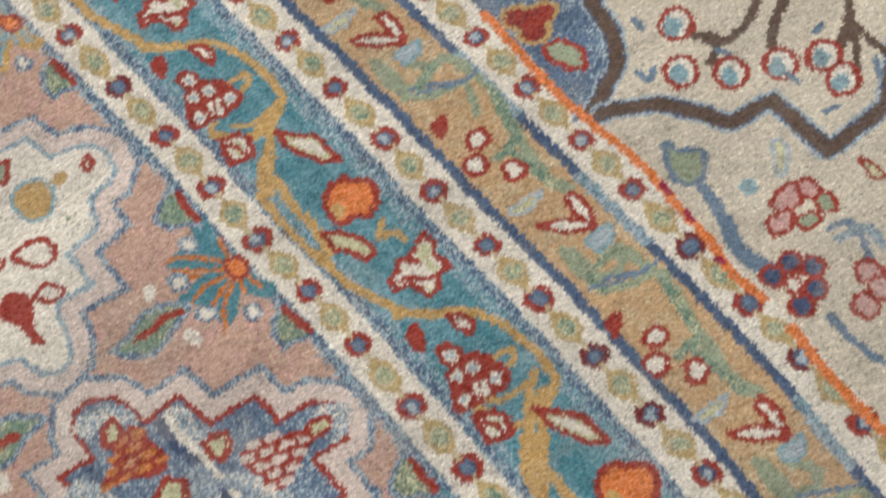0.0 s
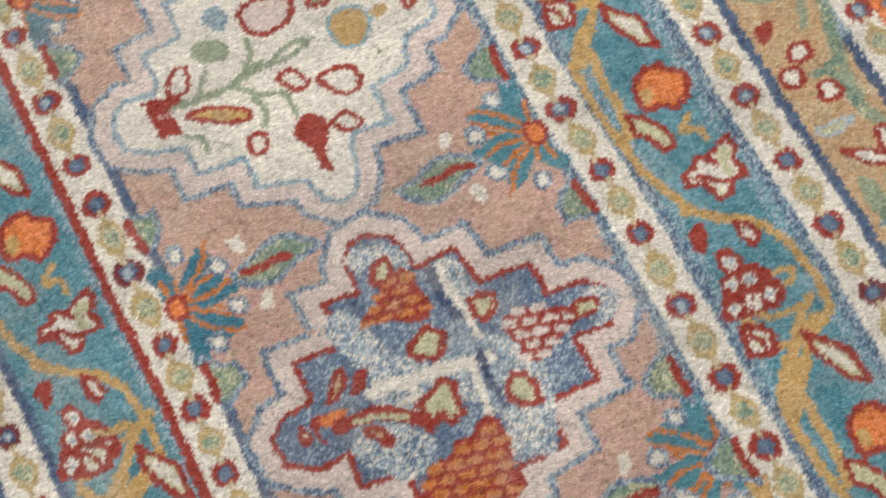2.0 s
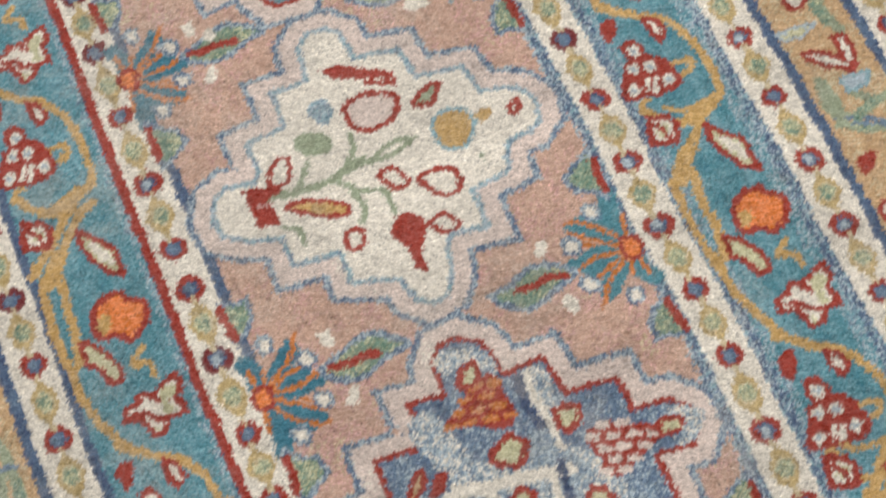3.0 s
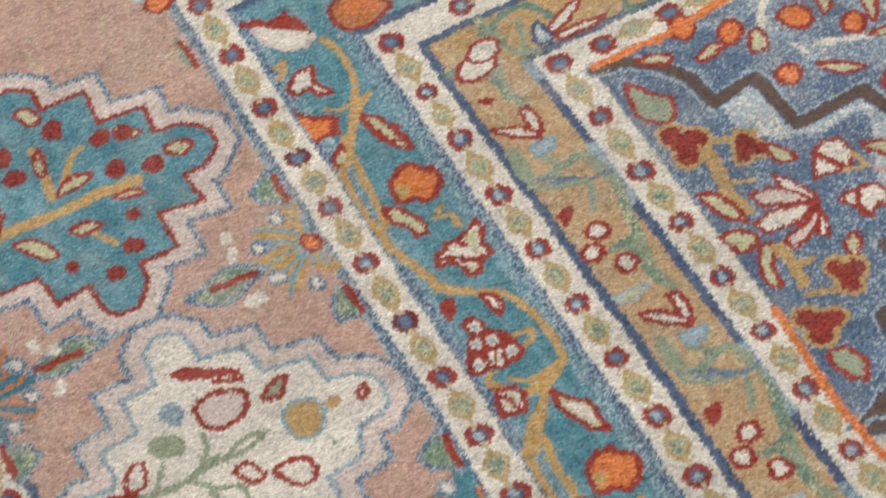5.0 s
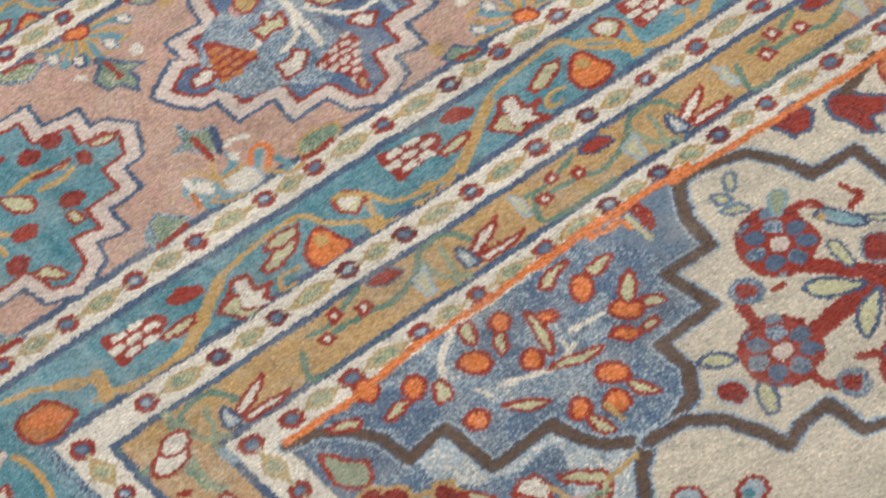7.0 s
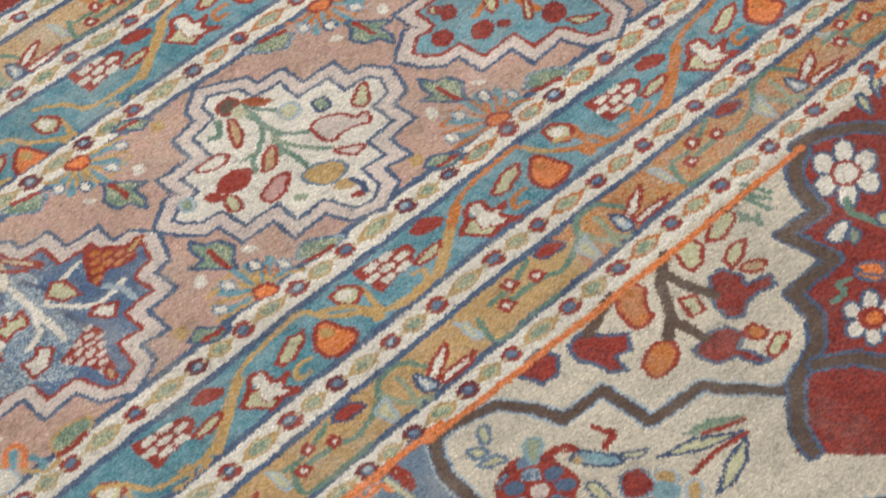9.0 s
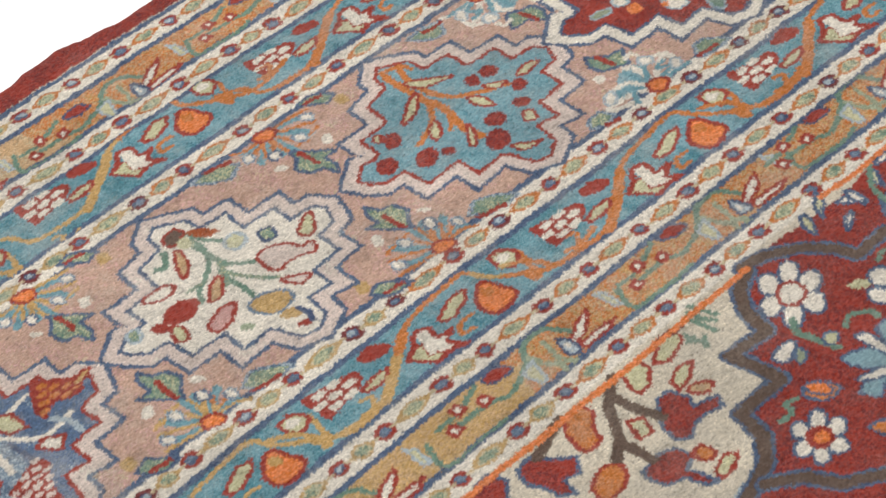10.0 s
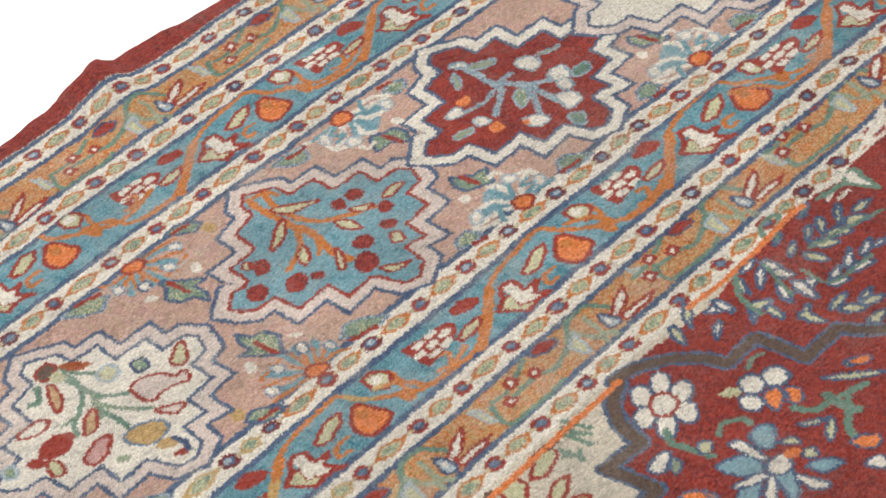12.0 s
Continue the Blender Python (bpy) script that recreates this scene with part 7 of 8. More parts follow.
fill("brick", [(35.5, -26.5), (32.7, -27.4), (31.0, -25.3), (32.0, -22.4), (34.8, -21.4), (36.6, -23.5)], True)
fill("blue", [(34.7, -26.9), (33.9, -26.9), (33.6, -26.0), (34.1, -25.3), (34.9, -25.3), (35.1, -26.1)], True)
fill("denim", [(32.0, -27.0), (31.9, -26.2), (32.5, -25.4), (33.3, -25.2), (33.4, -25.9), (32.8, -26.8)], True)
fill("blue", [(31.1, -24.5), (31.7, -23.8), (32.6, -23.7), (32.9, -24.4), (32.3, -25.1), (31.5, -25.2)], True)
fill("denim", [(32.9, -22.0), (33.7, -22.0), (33.9, -22.8), (33.4, -23.6), (32.7, -23.6), (32.4, -22.8)], True)
fill("blue", [(35.6, -21.8), (35.7, -22.6), (35.1, -23.5), (34.3, -23.7), (34.1, -22.9), (34.8, -22.0)], True)
fill("denim", [(36.4, -24.3), (35.8, -25.1), (34.9, -25.1), (34.6, -24.5), (35.2, -23.8), (36.1, -23.7)], True)
fill("cream", [(34.3, -25.0), (33.5, -25.3), (33.0, -24.7), (33.3, -23.9), (34.1, -23.6), (34.6, -24.2)], True, "red", 0.3)
fill("brick", [(38.4, -14.1), (39.6, -14.7), (39.0, -16.4), (37.8, -16.5), (37.2, -15.4)], True, "denim", 0.3)
fill("honey", [(40.5, -17.1), (39.8, -17.2), (39.3, -16.5), (39.4, -15.7), (40.1, -15.6), (40.7, -16.3)], True, "pale", 0.3)
fill("sky", [(39.7, -18.1), (38.8, -18.3), (38.2, -17.5), (38.4, -16.6), (39.3, -16.4), (39.9, -17.2)], True)
fill("honey", [(40.6, -19.1), (39.8, -19.5), (39.5, -19.1), (39.9, -18.3), (40.7, -17.9), (41.0, -18.3)], True, "pale", 0.3)
fill("brick", [(36.5, -16.1), (38.1, -17.3), (37.0, -18.7), (36.1, -17.9)], True)
fill("brick", [(37.8, -18.1), (38.7, -18.7), (37.4, -20.3), (36.6, -19.3)], True)
fill("brick", [(38.8, -18.9), (39.4, -20.0), (38.8, -21.1), (38.3, -20.2)], True)
fill("lime", [(32.8, -14.6), (34.1, -14.8), (35.6, -16.6), (35.6, -17.3), (33.8, -16.7), (32.9, -15.8)], True, "edging", 0.4)
fill("lime", [(33.2, -19.3), (34.3, -18.4), (36.2, -18.0), (34.7, -19.6), (32.8, -20.7)], True, "edging", 0.4)
fill("lime", [(36.3, -19.7), (36.8, -20.6), (36.6, -22.3), (35.9, -21.1)], True, "edging", 0.4)
fill("lime", [(24.3, -14.7), (25.4, -14.8), (26.1, -16.1), (25.4, -16.3), (24.6, -15.7)], True, "edging", 0.4)
fill("lime", [(25.3, -18.8), (26.2, -19.1), (25.3, -20.9), (24.5, -20.7)], True, "edging", 0.4)
fill("denim", [(30.9, -13.2), (29.8, -13.5), (29.0, -12.6), (29.3, -11.3), (30.5, -10.9), (31.3, -11.9)], True)
fill("brick", [(30.5, -12.7), (29.9, -12.8), (29.4, -12.3), (29.6, -11.6), (30.2, -11.4), (30.7, -12.0)], True)
fill("denim", [(30.6, -23.7), (29.5, -24.0), (28.8, -23.1), (29.1, -21.9), (30.2, -21.6), (31.0, -22.5)], True)
fill("brick", [(30.2, -23.2), (29.6, -23.4), (29.2, -22.8), (29.3, -22.2), (29.9, -22.0), (30.4, -22.6)], True)
fill("brick", [(24.8, -18.8), (23.9, -19.1), (23.2, -18.3), (23.4, -17.2), (24.4, -17.0), (25.1, -17.8)], True, "pale", 0.3)
line("red", 0.5, [(31.3, -13.3), (32.0, -13.4)])
line("red", 0.6, [(31.4, -21.5), (32.3, -22.0)])
fill("lime", [(33.2, -14.4), (33.2, -14.4), (33.2, -14.5)])
fill("sky", [(37.6, -10.3), (38.7, -10.4), (39.5, -12.2), (39.4, -13.3), (38.4, -12.4)], True, "navy", 0.35)
fill("honey", [(38.1, -10.9), (37.7, -11.0), (37.5, -10.7), (37.7, -10.4), (38.0, -10.2), (38.2, -10.5)], True)
fill("lime", [(39.9, -12.6), (40.6, -13.2), (41.2, -13.9), (40.1, -13.7)], True, "edging", 0.3)
fill("sage", [(36.6, -7.0), (37.6, -6.6), (37.7, -7.5), (36.5, -8.5), (35.8, -8.5)], True, "sky", 0.3)
fill("lime", [(36.4, -12.8), (37.1, -13.2), (36.5, -15.3), (35.9, -15.0)], True, "edging", 0.3)
fill("lime", [(35.9, -3.2), (36.6, -3.2), (35.9, -4.5), (35.2, -4.4)], True, "blue", 0.4)
fill("lime", [(34.1, -4.0), (34.8, -4.3), (34.9, -5.3), (34.0, -5.0)], True, "blue", 0.4)
fill("lime", [(33.7, -5.5), (35.1, -5.9), (35.1, -6.8), (34.0, -6.3)], True, "blue", 0.4)
fill("moss", [(43.4, -14.5), (45.4, -15.0), (47.2, -16.7), (46.6, -17.3), (44.1, -15.8)])
fill("lime", [(41.0, -14.8), (43.5, -15.4), (46.0, -17.8), (43.6, -16.8)], False, "navy", 0.35)
line("red", 0.4, [(44.3, -15.6), (46.8, -17.1)])
fill("lime", [(40.8, -20.1), (43.2, -18.7), (45.7, -18.2), (44.2, -19.6), (42.2, -20.2)], False, "navy", 0.35)
line("red", 0.45, [(41.3, -17.6), (43.5, -17.5), (45.9, -18.0)])
fill("lime", [(39.4, -21.5), (40.2, -21.7), (39.4, -22.7), (38.8, -22.3)], True, "pale", 0.3)
fill("sky", [(38.1, -22.3), (38.9, -23.5), (38.6, -24.7), (37.7, -24.0)], True)
fill("honey", [(37.8, -24.7), (37.5, -24.7), (37.2, -24.3), (37.2, -24.0), (37.5, -24.0), (37.8, -24.4)], True)
for x, y, r in ((34.3, -10.6, 2.73), (28.4, -17.8, 2.7), (33.7, -24.6, 2.59)):
    part_of_rug("rosette", BOUQUET)
    wheel(x, y, r)
HEARTS = part_of_rug("heart_flower_spray", None, "dark red heart flowers on brown branches")
for heart in ([(55.4, -6.1), (56.6, -6), (57.1, -7.4), (56.5, -8.6), (58.1, -9.2), (57.6, -10.3), (56.3, -9.8), (55.2, -9.8), (54.1, -10.5), (53.3, -9.7), (53.6, -8.1)], [(49.6, -10), (51.6, -9.5), (52.7, -10.2), (52.8, -11.8), (51.6, -12.3), (52.1, -14.7), (51.3, -14.5), (50.9, -12.8), (49.7, -12.2), (49.5, -11)], [(45.3, -2.6), (46.7, -2.4), (47.5, -3.8), (48.4, -5), (47.5, -6.2), (46.4, -5.9), (45.8, -7.6), (45, -6.8), (45, -5.4), (44.5, -4.3), (44.8, -3.3)], [(41.1, -1.6), (42.6, -1.3), (43.8, -1.2), (44.1, -2.7), (42.8, -4), (41.6, -3.7)]):
    part_of_rug("heart_flower", HEARTS)
    fill("brick", heart, False, "edging", 0.42)
part_of_rug("branch", HEARTS)
line("bark", 0.85, [(55.6, -1.7), (53, -3.7), (51.6, -5.8), (49.3, -7.9)])
line("bark", 0.85, [(54.1, -3), (54, -5.3), (54.4, -7.4)])
line("bark", 0.85, [(50.9, -6.8), (51, -8.3), (50.9, -9.7)])
line("bark", 0.85, [(50.3, -1.5), (48.4, -2.2), (46.9, -2.8)])
part_of_rug("leaf", HEARTS)
fill("ochre", [(50.5, -1.9), (51.8, -1.7), (52.2, -2.8), (51, -4.1), (50.4, -5.3), (49.1, -5.1), (49.4, -3.4)], True, "red", 0.42)
part_of_rug("leaf", HEARTS)
fill("ochre", [(47, -7.8), (48.7, -7.2), (49.4, -8.3), (48.4, -9.6), (46.6, -9.8), (46.3, -9.1)], True, "red", 0.42)
part_of_rug("leaf", HEARTS)
fill("ochre", [(53, -11.5), (53.9, -11.6), (53.9, -12.8), (53.1, -12.9), (52.8, -12.1)], True, "red", 0.42)
part_of_rug("leaf", HEARTS)
fill("lime", [(52.5, -14), (54.1, -13.4), (54.7, -14.1), (53.3, -14.9), (52.4, -14.7)], False, "red", 0.42)
part_of_rug("leaf", HEARTS)
fill("lime", [(56.1, -2.2), (57.7, -2.3), (57.7, -3.4), (56.6, -4.5), (55.3, -4.6), (55.6, -3.1)], False, "red", 0.42)
part_of_rug("leaf", HEARTS)
fill("lime", [(58.2, -3.4), (60.1, -2.2), (61.6, -2.6), (61.1, -3.5), (59.2, -4.2)], False, "red", 0.42)
part_of_rug("leaf", HEARTS)
fill("lime", [(57.5, -5.6), (58.9, -5.1), (59.9, -5.5), (58.7, -6.4), (57.2, -6.7)], False, "red", 0.42)
part_of_rug("leaf", HEARTS)
fill("tan", [(57.5, -7.1), (58.7, -7.4), (59, -8.3), (57.8, -8.4)], True, "red", 0.42)
part_of_rug("leaf", HEARTS)
fill("lime", [(52.7, -5.6), (53.6, -6.3), (52.9, -7.8), (51.9, -7.6)], False, "red", 0.42)
part_of_rug("leaf", HEARTS)
fill("maroon", [(60.3, -1.7), (61.7, -1.9), (62.7, -2.3), (61.8, -2.7), (60.4, -2.3)], True)
line("green", 0.42, [(63.5, -1.8), (63.6, -3.1), (64, -4)])
line("green", 0.42, [(64.1, -1.5), (64.3, -2.9), (64.5, -3.6)])
line("green", 0.42, [(63.1, -2.6), (63.2, -3.8), (63.2, -4.8)])
line("green", 0.42, [(61.7, -3.3), (61.6, -4.3), (62.1, -4.8)])
line("green", 0.42, [(61.2, -4), (61.8, -3.9)])
line("green", 0.42, [(62.4, -4.5), (61.6, -5.4)])
REDFIELD = part_of_rug("red_field", None, "dark red field with leafy sprigs and white flowers")
fill("brick", [(67, -2.1), (73.2, -2.2), (78.7, -2.9), (85.3, -2.3), (93.5, -2), (102.4, -2.5), (126, -3), (126, -76), (66, -76), (58, -40), (46.4, -21.8), (51.4, -17.5), (53.3, -16.9), (55, -16.2), (56.8, -14.3), (57.6, -11.7), (61.7, -11.8), (61.7, -7.4), (65, -7.9), (65.9, -5.2), (67.4, -3.3), (69.3, -2.5)])
pen["part"] = LATTICE
RED_EDGE = [(86.8, -21.1), (86.1, -19.3), (83.6, -18.7), (83.3, -16.3), (82.1, -14.5), (81.5, -12.8), (77.8, -12.6), (77.8, -8.2), (74.7, -8.2), (74.4, -6.3), (73.2, -4.2), (71.3, -2.5), (69.3, -1.9), (69.3, -2.5), (67.4, -3.3), (65.9, -5.2), (65, -7.9), (61.7, -7.4), (61.7, -11.8), (57.6, -11.7), (56.8, -14.3), (55, -16.2), (53.3, -16.9), (51.4, -17.5), (48, -20.6), (47, -22.7)]
for outline in (RED_EDGE, [(53.4, -17.5), (55.3, -19.3), (56.1, -21.8), (58.3, -23.7), (59, -25.5)]):
    for wool_name, wide in (("edging", 1.55), ("bark", 0.95)):
        line(wool_name, wide, outline, False)
part_of_rug("white_flower", REDFIELD)
fill("cream", [(69.0, -9.8), (68.2, -9.6), (68.2, -8.5), (69.1, -7.6), (69.9, -7.8), (69.9, -8.9)], True, "edging", 0.3)
fill("cream", [(66.3, -9.3), (66.4, -8.3), (67.4, -7.4), (68.3, -7.4), (68.2, -8.4), (67.2, -9.3)], True, "edging", 0.3)
fill("cream", [(66.3, -6.3), (67.2, -5.5), (68.2, -5.6), (68.3, -6.5), (67.3, -7.3), (66.4, -7.2)], True, "edging", 0.3)
fill("cream", [(69.0, -3.7), (69.8, -3.9), (69.8, -5.0), (68.9, -5.9), (68.1, -5.7), (68.1, -4.6)], True, "edging", 0.3)
fill("cream", [(71.7, -4.2), (71.6, -5.2), (70.6, -6.2), (69.7, -6.1), (69.8, -5.1), (70.8, -4.2)], True, "edging", 0.3)
fill("cream", [(71.7, -7.3), (70.8, -8.0), (69.8, -7.9), (69.7, -7.0), (70.7, -6.2), (71.7, -6.4)], True, "edging", 0.3)
fill("cream", [(69.5, -7.7), (68.3, -7.9), (67.9, -7.0), (68.5, -5.9), (69.6, -5.6), (70.1, -6.5)], True, "red", 0.4)
part_of_rug("white_flower", REDFIELD)
fill("cream", [(58.8, -20.0), (58.1, -19.8), (58.1, -19.0), (58.7, -18.4), (59.4, -18.5), (59.4, -19.3)], True, "edging", 0.3)
fill("cream", [(56.7, -19.6), (56.7, -18.9), (57.4, -18.2), (58.1, -18.2), (58.1, -18.9), (57.4, -19.6)], True, "edging", 0.3)
fill("cream", [(56.5, -17.4), (57.2, -16.8), (57.9, -16.9), (58.0, -17.6), (57.4, -18.1), (56.6, -18.0)], True, "edging", 0.3)
fill("cream", [(58.5, -15.4), (59.1, -15.6), (59.1, -16.4), (58.5, -17.1), (57.9, -16.9), (57.8, -16.1)], True, "edging", 0.3)
fill("cream", [(60.6, -15.8), (60.6, -16.5), (59.8, -17.3), (59.1, -17.2), (59.1, -16.5), (59.9, -15.8)], True, "edging", 0.3)
fill("cream", [(60.8, -18.1), (60.1, -18.7), (59.3, -18.6), (59.2, -17.9), (59.9, -17.3), (60.7, -17.4)], True, "edging", 0.3)
fill("cream", [(59.0, -18.4), (58.2, -18.6), (57.8, -17.9), (58.2, -17.0), (59.1, -16.9), (59.5, -17.5)], True, "red", 0.4)
fill("orange", [(59.0, -18.4), (58.3, -18.5), (58.0, -17.9), (58.3, -17.2), (59.0, -17.1), (59.4, -17.7)], True, "red", 0.35)
part_of_rug("white_flower", REDFIELD)
fill("cream", [(73.2, -10.1), (74.3, -10.3), (74.3, -11.6), (73.2, -12.1), (72.5, -11.4)], True, "edging", 0.35)
fill("cream", [(74.7, -11.0), (75.9, -11.4), (75.6, -12.8), (74.3, -13.0), (73.9, -12.1)], True, "edging", 0.35)
fill("cream", [(72.0, -11.2), (72.7, -12.0), (72.3, -13.0), (71.4, -13.0), (71.2, -11.9)], True, "edging", 0.35)
fill("orange", [(73.0, -12.5), (73.9, -12.8), (73.7, -13.7), (72.3, -14.3), (72.2, -13.4)], True, "edging", 0.3)
fill("orange", [(74.2, -13.4), (74.7, -14.2), (74.1, -15.2), (73.1, -14.9)], True, "edging", 0.3)
part_of_rug("leaf", REDFIELD)
fill("lime", [(71.5, -9.6), (72.5, -9.9), (72.5, -10.9), (71.8, -10.7)], True)
part_of_rug("blue_lily", REDFIELD, "pale blue lily with white petals")
fill("sky", [(65.5, -14.0), (67.3, -14.8), (67.5, -16.4), (66.6, -17.3), (65.5, -15.7)], True, "edging", 0.35)
fill("sky", [(69.2, -14.1), (70.5, -14.1), (70.7, -15.0), (69.1, -16.5), (68.6, -15.5)], True, "edging", 0.35)
fill("sky", [(65.8, -19.8), (66.6, -18.3), (67.8, -18.8), (66.3, -20.8), (65.1, -20.8)], True, "edging", 0.35)
fill("sky", [(68.6, -19.6), (69.9, -20.6), (70.0, -21.7), (68.5, -21.1)], True, "edging", 0.35)
fill("sky", [(63.6, -17.1), (65.6, -17.1), (65.9, -17.6), (64.0, -18.8)], True, "edging", 0.35)
fill("cream", [(67.7, -13.3), (68.5, -13.9), (68.2, -15.9), (67.8, -16.9), (67.5, -15.6)], True, "edging", 0.3)
fill("cream", [(67.8, -16.9), (68.8, -17.4), (68.1, -18.8), (66.9, -18.5), (67.0, -17.5)], True, "edging", 0.3)
fill("cream", [(64.5, -16.2), (66.3, -17.0), (66.6, -18.0), (65.2, -17.4)], True, "edging", 0.3)
fill("cream", [(67.5, -19.2), (67.7, -20.8), (67.8, -22.3), (66.8, -21.4)], True, "edging", 0.3)
fill("cream", [(64.6, -19.0), (66.1, -18.1), (66.6, -18.4), (64.6, -20.0)], True, "edging", 0.3)
fill("orange", [(68.8, -17.3), (69.7, -17.7), (69.5, -18.5), (68.6, -18.2)], True)
fill("lime", [(69.6, -18.5), (70.2, -19.0), (69.7, -19.8), (69.2, -19.2)], True, "edging", 0.3)
fill("lime", [(69.5, -16.6), (70.5, -16.8), (70.3, -17.9)], True, "edging", 0.3)
part_of_rug("white_flower", REDFIELD)
fill("cream", [(63.0, -10.0), (64.5, -9.7), (65.2, -10.3), (64.2, -11.0), (63.1, -11.1)], True, "edging", 0.35)
fill("sage", [(64.4, -11.9), (63.7, -12.1), (63.5, -11.8), (64.0, -11.2), (64.7, -10.9), (64.8, -11.3)], True, "edging", 0.3)
part_of_rug("stem", REDFIELD)
line("green", 0.55, [(66.9, -8.6), (66.0, -9.9), (66.1, -12.0), (66.3, -13.1)])
fill("lime", [(67.0, -12.5), (66.4, -12.6), (66.1, -12.2), (66.5, -11.5), (67.1, -11.4), (67.4, -11.9)], True, "edging", 0.3)
line("green", 0.45, [(68.2, -12.2), (69.2, -11.6), (70.3, -12.6), (70.2, -13.4)])
line("green", 0.4, [(74.8, -9.9), (75.9, -9.4), (76.6, -9.8)])
line("green", 0.7, [(72.8, -15.2), (73.4, -16.7), (75.2, -17.3), (77.4, -18.1)])
line("green", 0.8, [(75.1, -16.4), (74.8, -18.5), (75.0, -19.3)])
line("green", 0.6, [(75.8, -17.8), (73.0, -20.0), (72.6, -21.0)])
part_of_rug("leaf", REDFIELD)
fill("lime", [(76.4, -15.0), (77.6, -16.0), (79.3, -18.6), (77.8, -17.4)], True, "edging", 0.3)
fill("lime", [(71.7, -16.4), (72.7, -17.6), (73.5, -18.2), (72.1, -17.6)], True, "edging", 0.3)
fill("lime", [(71.2, -19.7), (72.2, -18.5), (73.3, -18.4), (72.3, -19.3)], True, "edging", 0.3)
fill("lime", [(78.6, -15.3), (79.7, -16.0), (80.0, -17.0), (78.7, -16.2)], True, "edging", 0.3)
fill("orange", [(78.8, -15.4), (79.7, -16.0), (80.0, -17.0), (79.0, -16.5)], True, "edging", 0.25)
part_of_rug("orange_flower", REDFIELD)
fill("ochre", [(61.3, -14.4), (62.4, -14.4), (62.9, -15.7), (61.6, -15.6)], True, "edging", 0.35)
fill("ochre", [(61.2, -20.0), (62.3, -20.3), (62.4, -21.5), (61.1, -21.2)], True, "edging", 0.35)
fill("ochre", [(61.3, -14.1), (62.7, -14.2), (63.4, -15.6), (61.7, -15.8)], True, "edging", 0.35)
line("green", 0.5, [(58.4, -14.5), (59.5, -14.6), (59.9, -13.7), (60.8, -14.0)])
part_of_rug("orange_flower", REDFIELD)
fill("orange", [(71.9, -21.0), (73.0, -21.2), (73.3, -22.4), (72.1, -22.6)], True, "edging", 0.3)
fill("cream", [(70.4, -23.0), (71.6, -23.2), (71.6, -24.0), (70.8, -24.5)], True, "edging", 0.3)
fill("orange", [(61.7, -13.7), (62.7, -13.9), (63.1, -15.1), (62.2, -15.5)], True, "edging", 0.3)
part_of_rug("sprig", REDFIELD, "leafy sprigs of cream and green leaves")
fill("lime", [(78.5, -1.1), (77.5, -1.8), (76.7, -3.3), (78.0, -2.2)], True, "edging", 0.4)
fill("lime", [(76.1, -1.8), (75.2, -2.7), (75.0, -4.2), (76.0, -2.8)], True, "edging", 0.4)
fill("cream", [(80.0, -4.1), (79.6, -3.3), (78.4, -3.1), (79.0, -4.0)], True, "edging", 0.4)
fill("cream", [(79.8, -2.7), (79.3, -3.8), (79.6, -5.0), (80.1, -3.5)], True, "edging", 0.4)
fill("cream", [(78.3, -4.5), (77.4, -4.8), (76.4, -5.9), (77.7, -5.3)], True, "edging", 0.4)
fill("cream", [(85.1, -2.7), (84.5, -2.4), (83.2, -2.8), (84.2, -3.1)], True, "edging", 0.4)
fill("cream", [(85.0, -3.3), (84.6, -4.3), (85.1, -5.3), (85.4, -3.9)], True, "edging", 0.4)
fill("cream", [(84.5, -3.7), (83.5, -4.0), (82.5, -5.2), (83.8, -4.6)], True, "edging", 0.4)
fill("cream", [(84.3, -4.6), (84.2, -5.7), (85.0, -6.6), (85.0, -5.1)], True, "edging", 0.4)
fill("cream", [(83.6, -5.9), (82.7, -6.7), (82.3, -8.1), (83.4, -6.9)], True, "edging", 0.4)
fill("cream", [(85.2, -8.4), (84.8, -7.7), (83.4, -7.6), (84.2, -8.5)], True, "edging", 0.4)
fill("cream", [(84.3, -6.7), (83.5, -8.0), (83.6, -9.7), (84.5, -7.8)], True, "edging", 0.4)
fill("lime", [(82.6, -2.7), (81.9, -3.5), (81.6, -4.9), (82.5, -3.6)], True, "edging", 0.4)
fill("lime", [(80.5, -5.8), (79.8, -6.1), (79.1, -7.1), (80.1, -6.5)], True, "edging", 0.4)
fill("lime", [(81.1, -6.5), (80.5, -7.5), (80.5, -8.8), (81.3, -7.4)], True, "edging", 0.4)
fill("lime", [(80.3, -5.7), (80.6, -6.5), (81.9, -6.7), (81.2, -5.7)], True, "edging", 0.4)
fill("lime", [(82.7, -9.5), (82.1, -9.3), (81.0, -9.8), (81.9, -9.9)], True, "edging", 0.4)
fill("lime", [(81.5, -9.3), (81.1, -10.4), (81.7, -11.6), (82.0, -10.0)], True, "edging", 0.4)
fill("lime", [(88.1, -4.0), (87.4, -4.1), (86.4, -4.9), (87.5, -4.7)], True, "edging", 0.4)
fill("lime", [(90.4, -3.8), (89.6, -4.0), (88.5, -5.0), (89.7, -4.6)], True, "edging", 0.4)
fill("lime", [(87.2, -5.6), (86.9, -6.7), (87.5, -7.8), (87.8, -6.3)], True, "edging", 0.4)
fill("lime", [(88.5, -5.3), (88.6, -6.4), (89.7, -7.2), (89.5, -5.7)], True, "edging", 0.4)
fill("lime", [(91.5, -3.8), (90.6, -4.3), (89.9, -5.5), (91.1, -4.7)], True, "edging", 0.4)
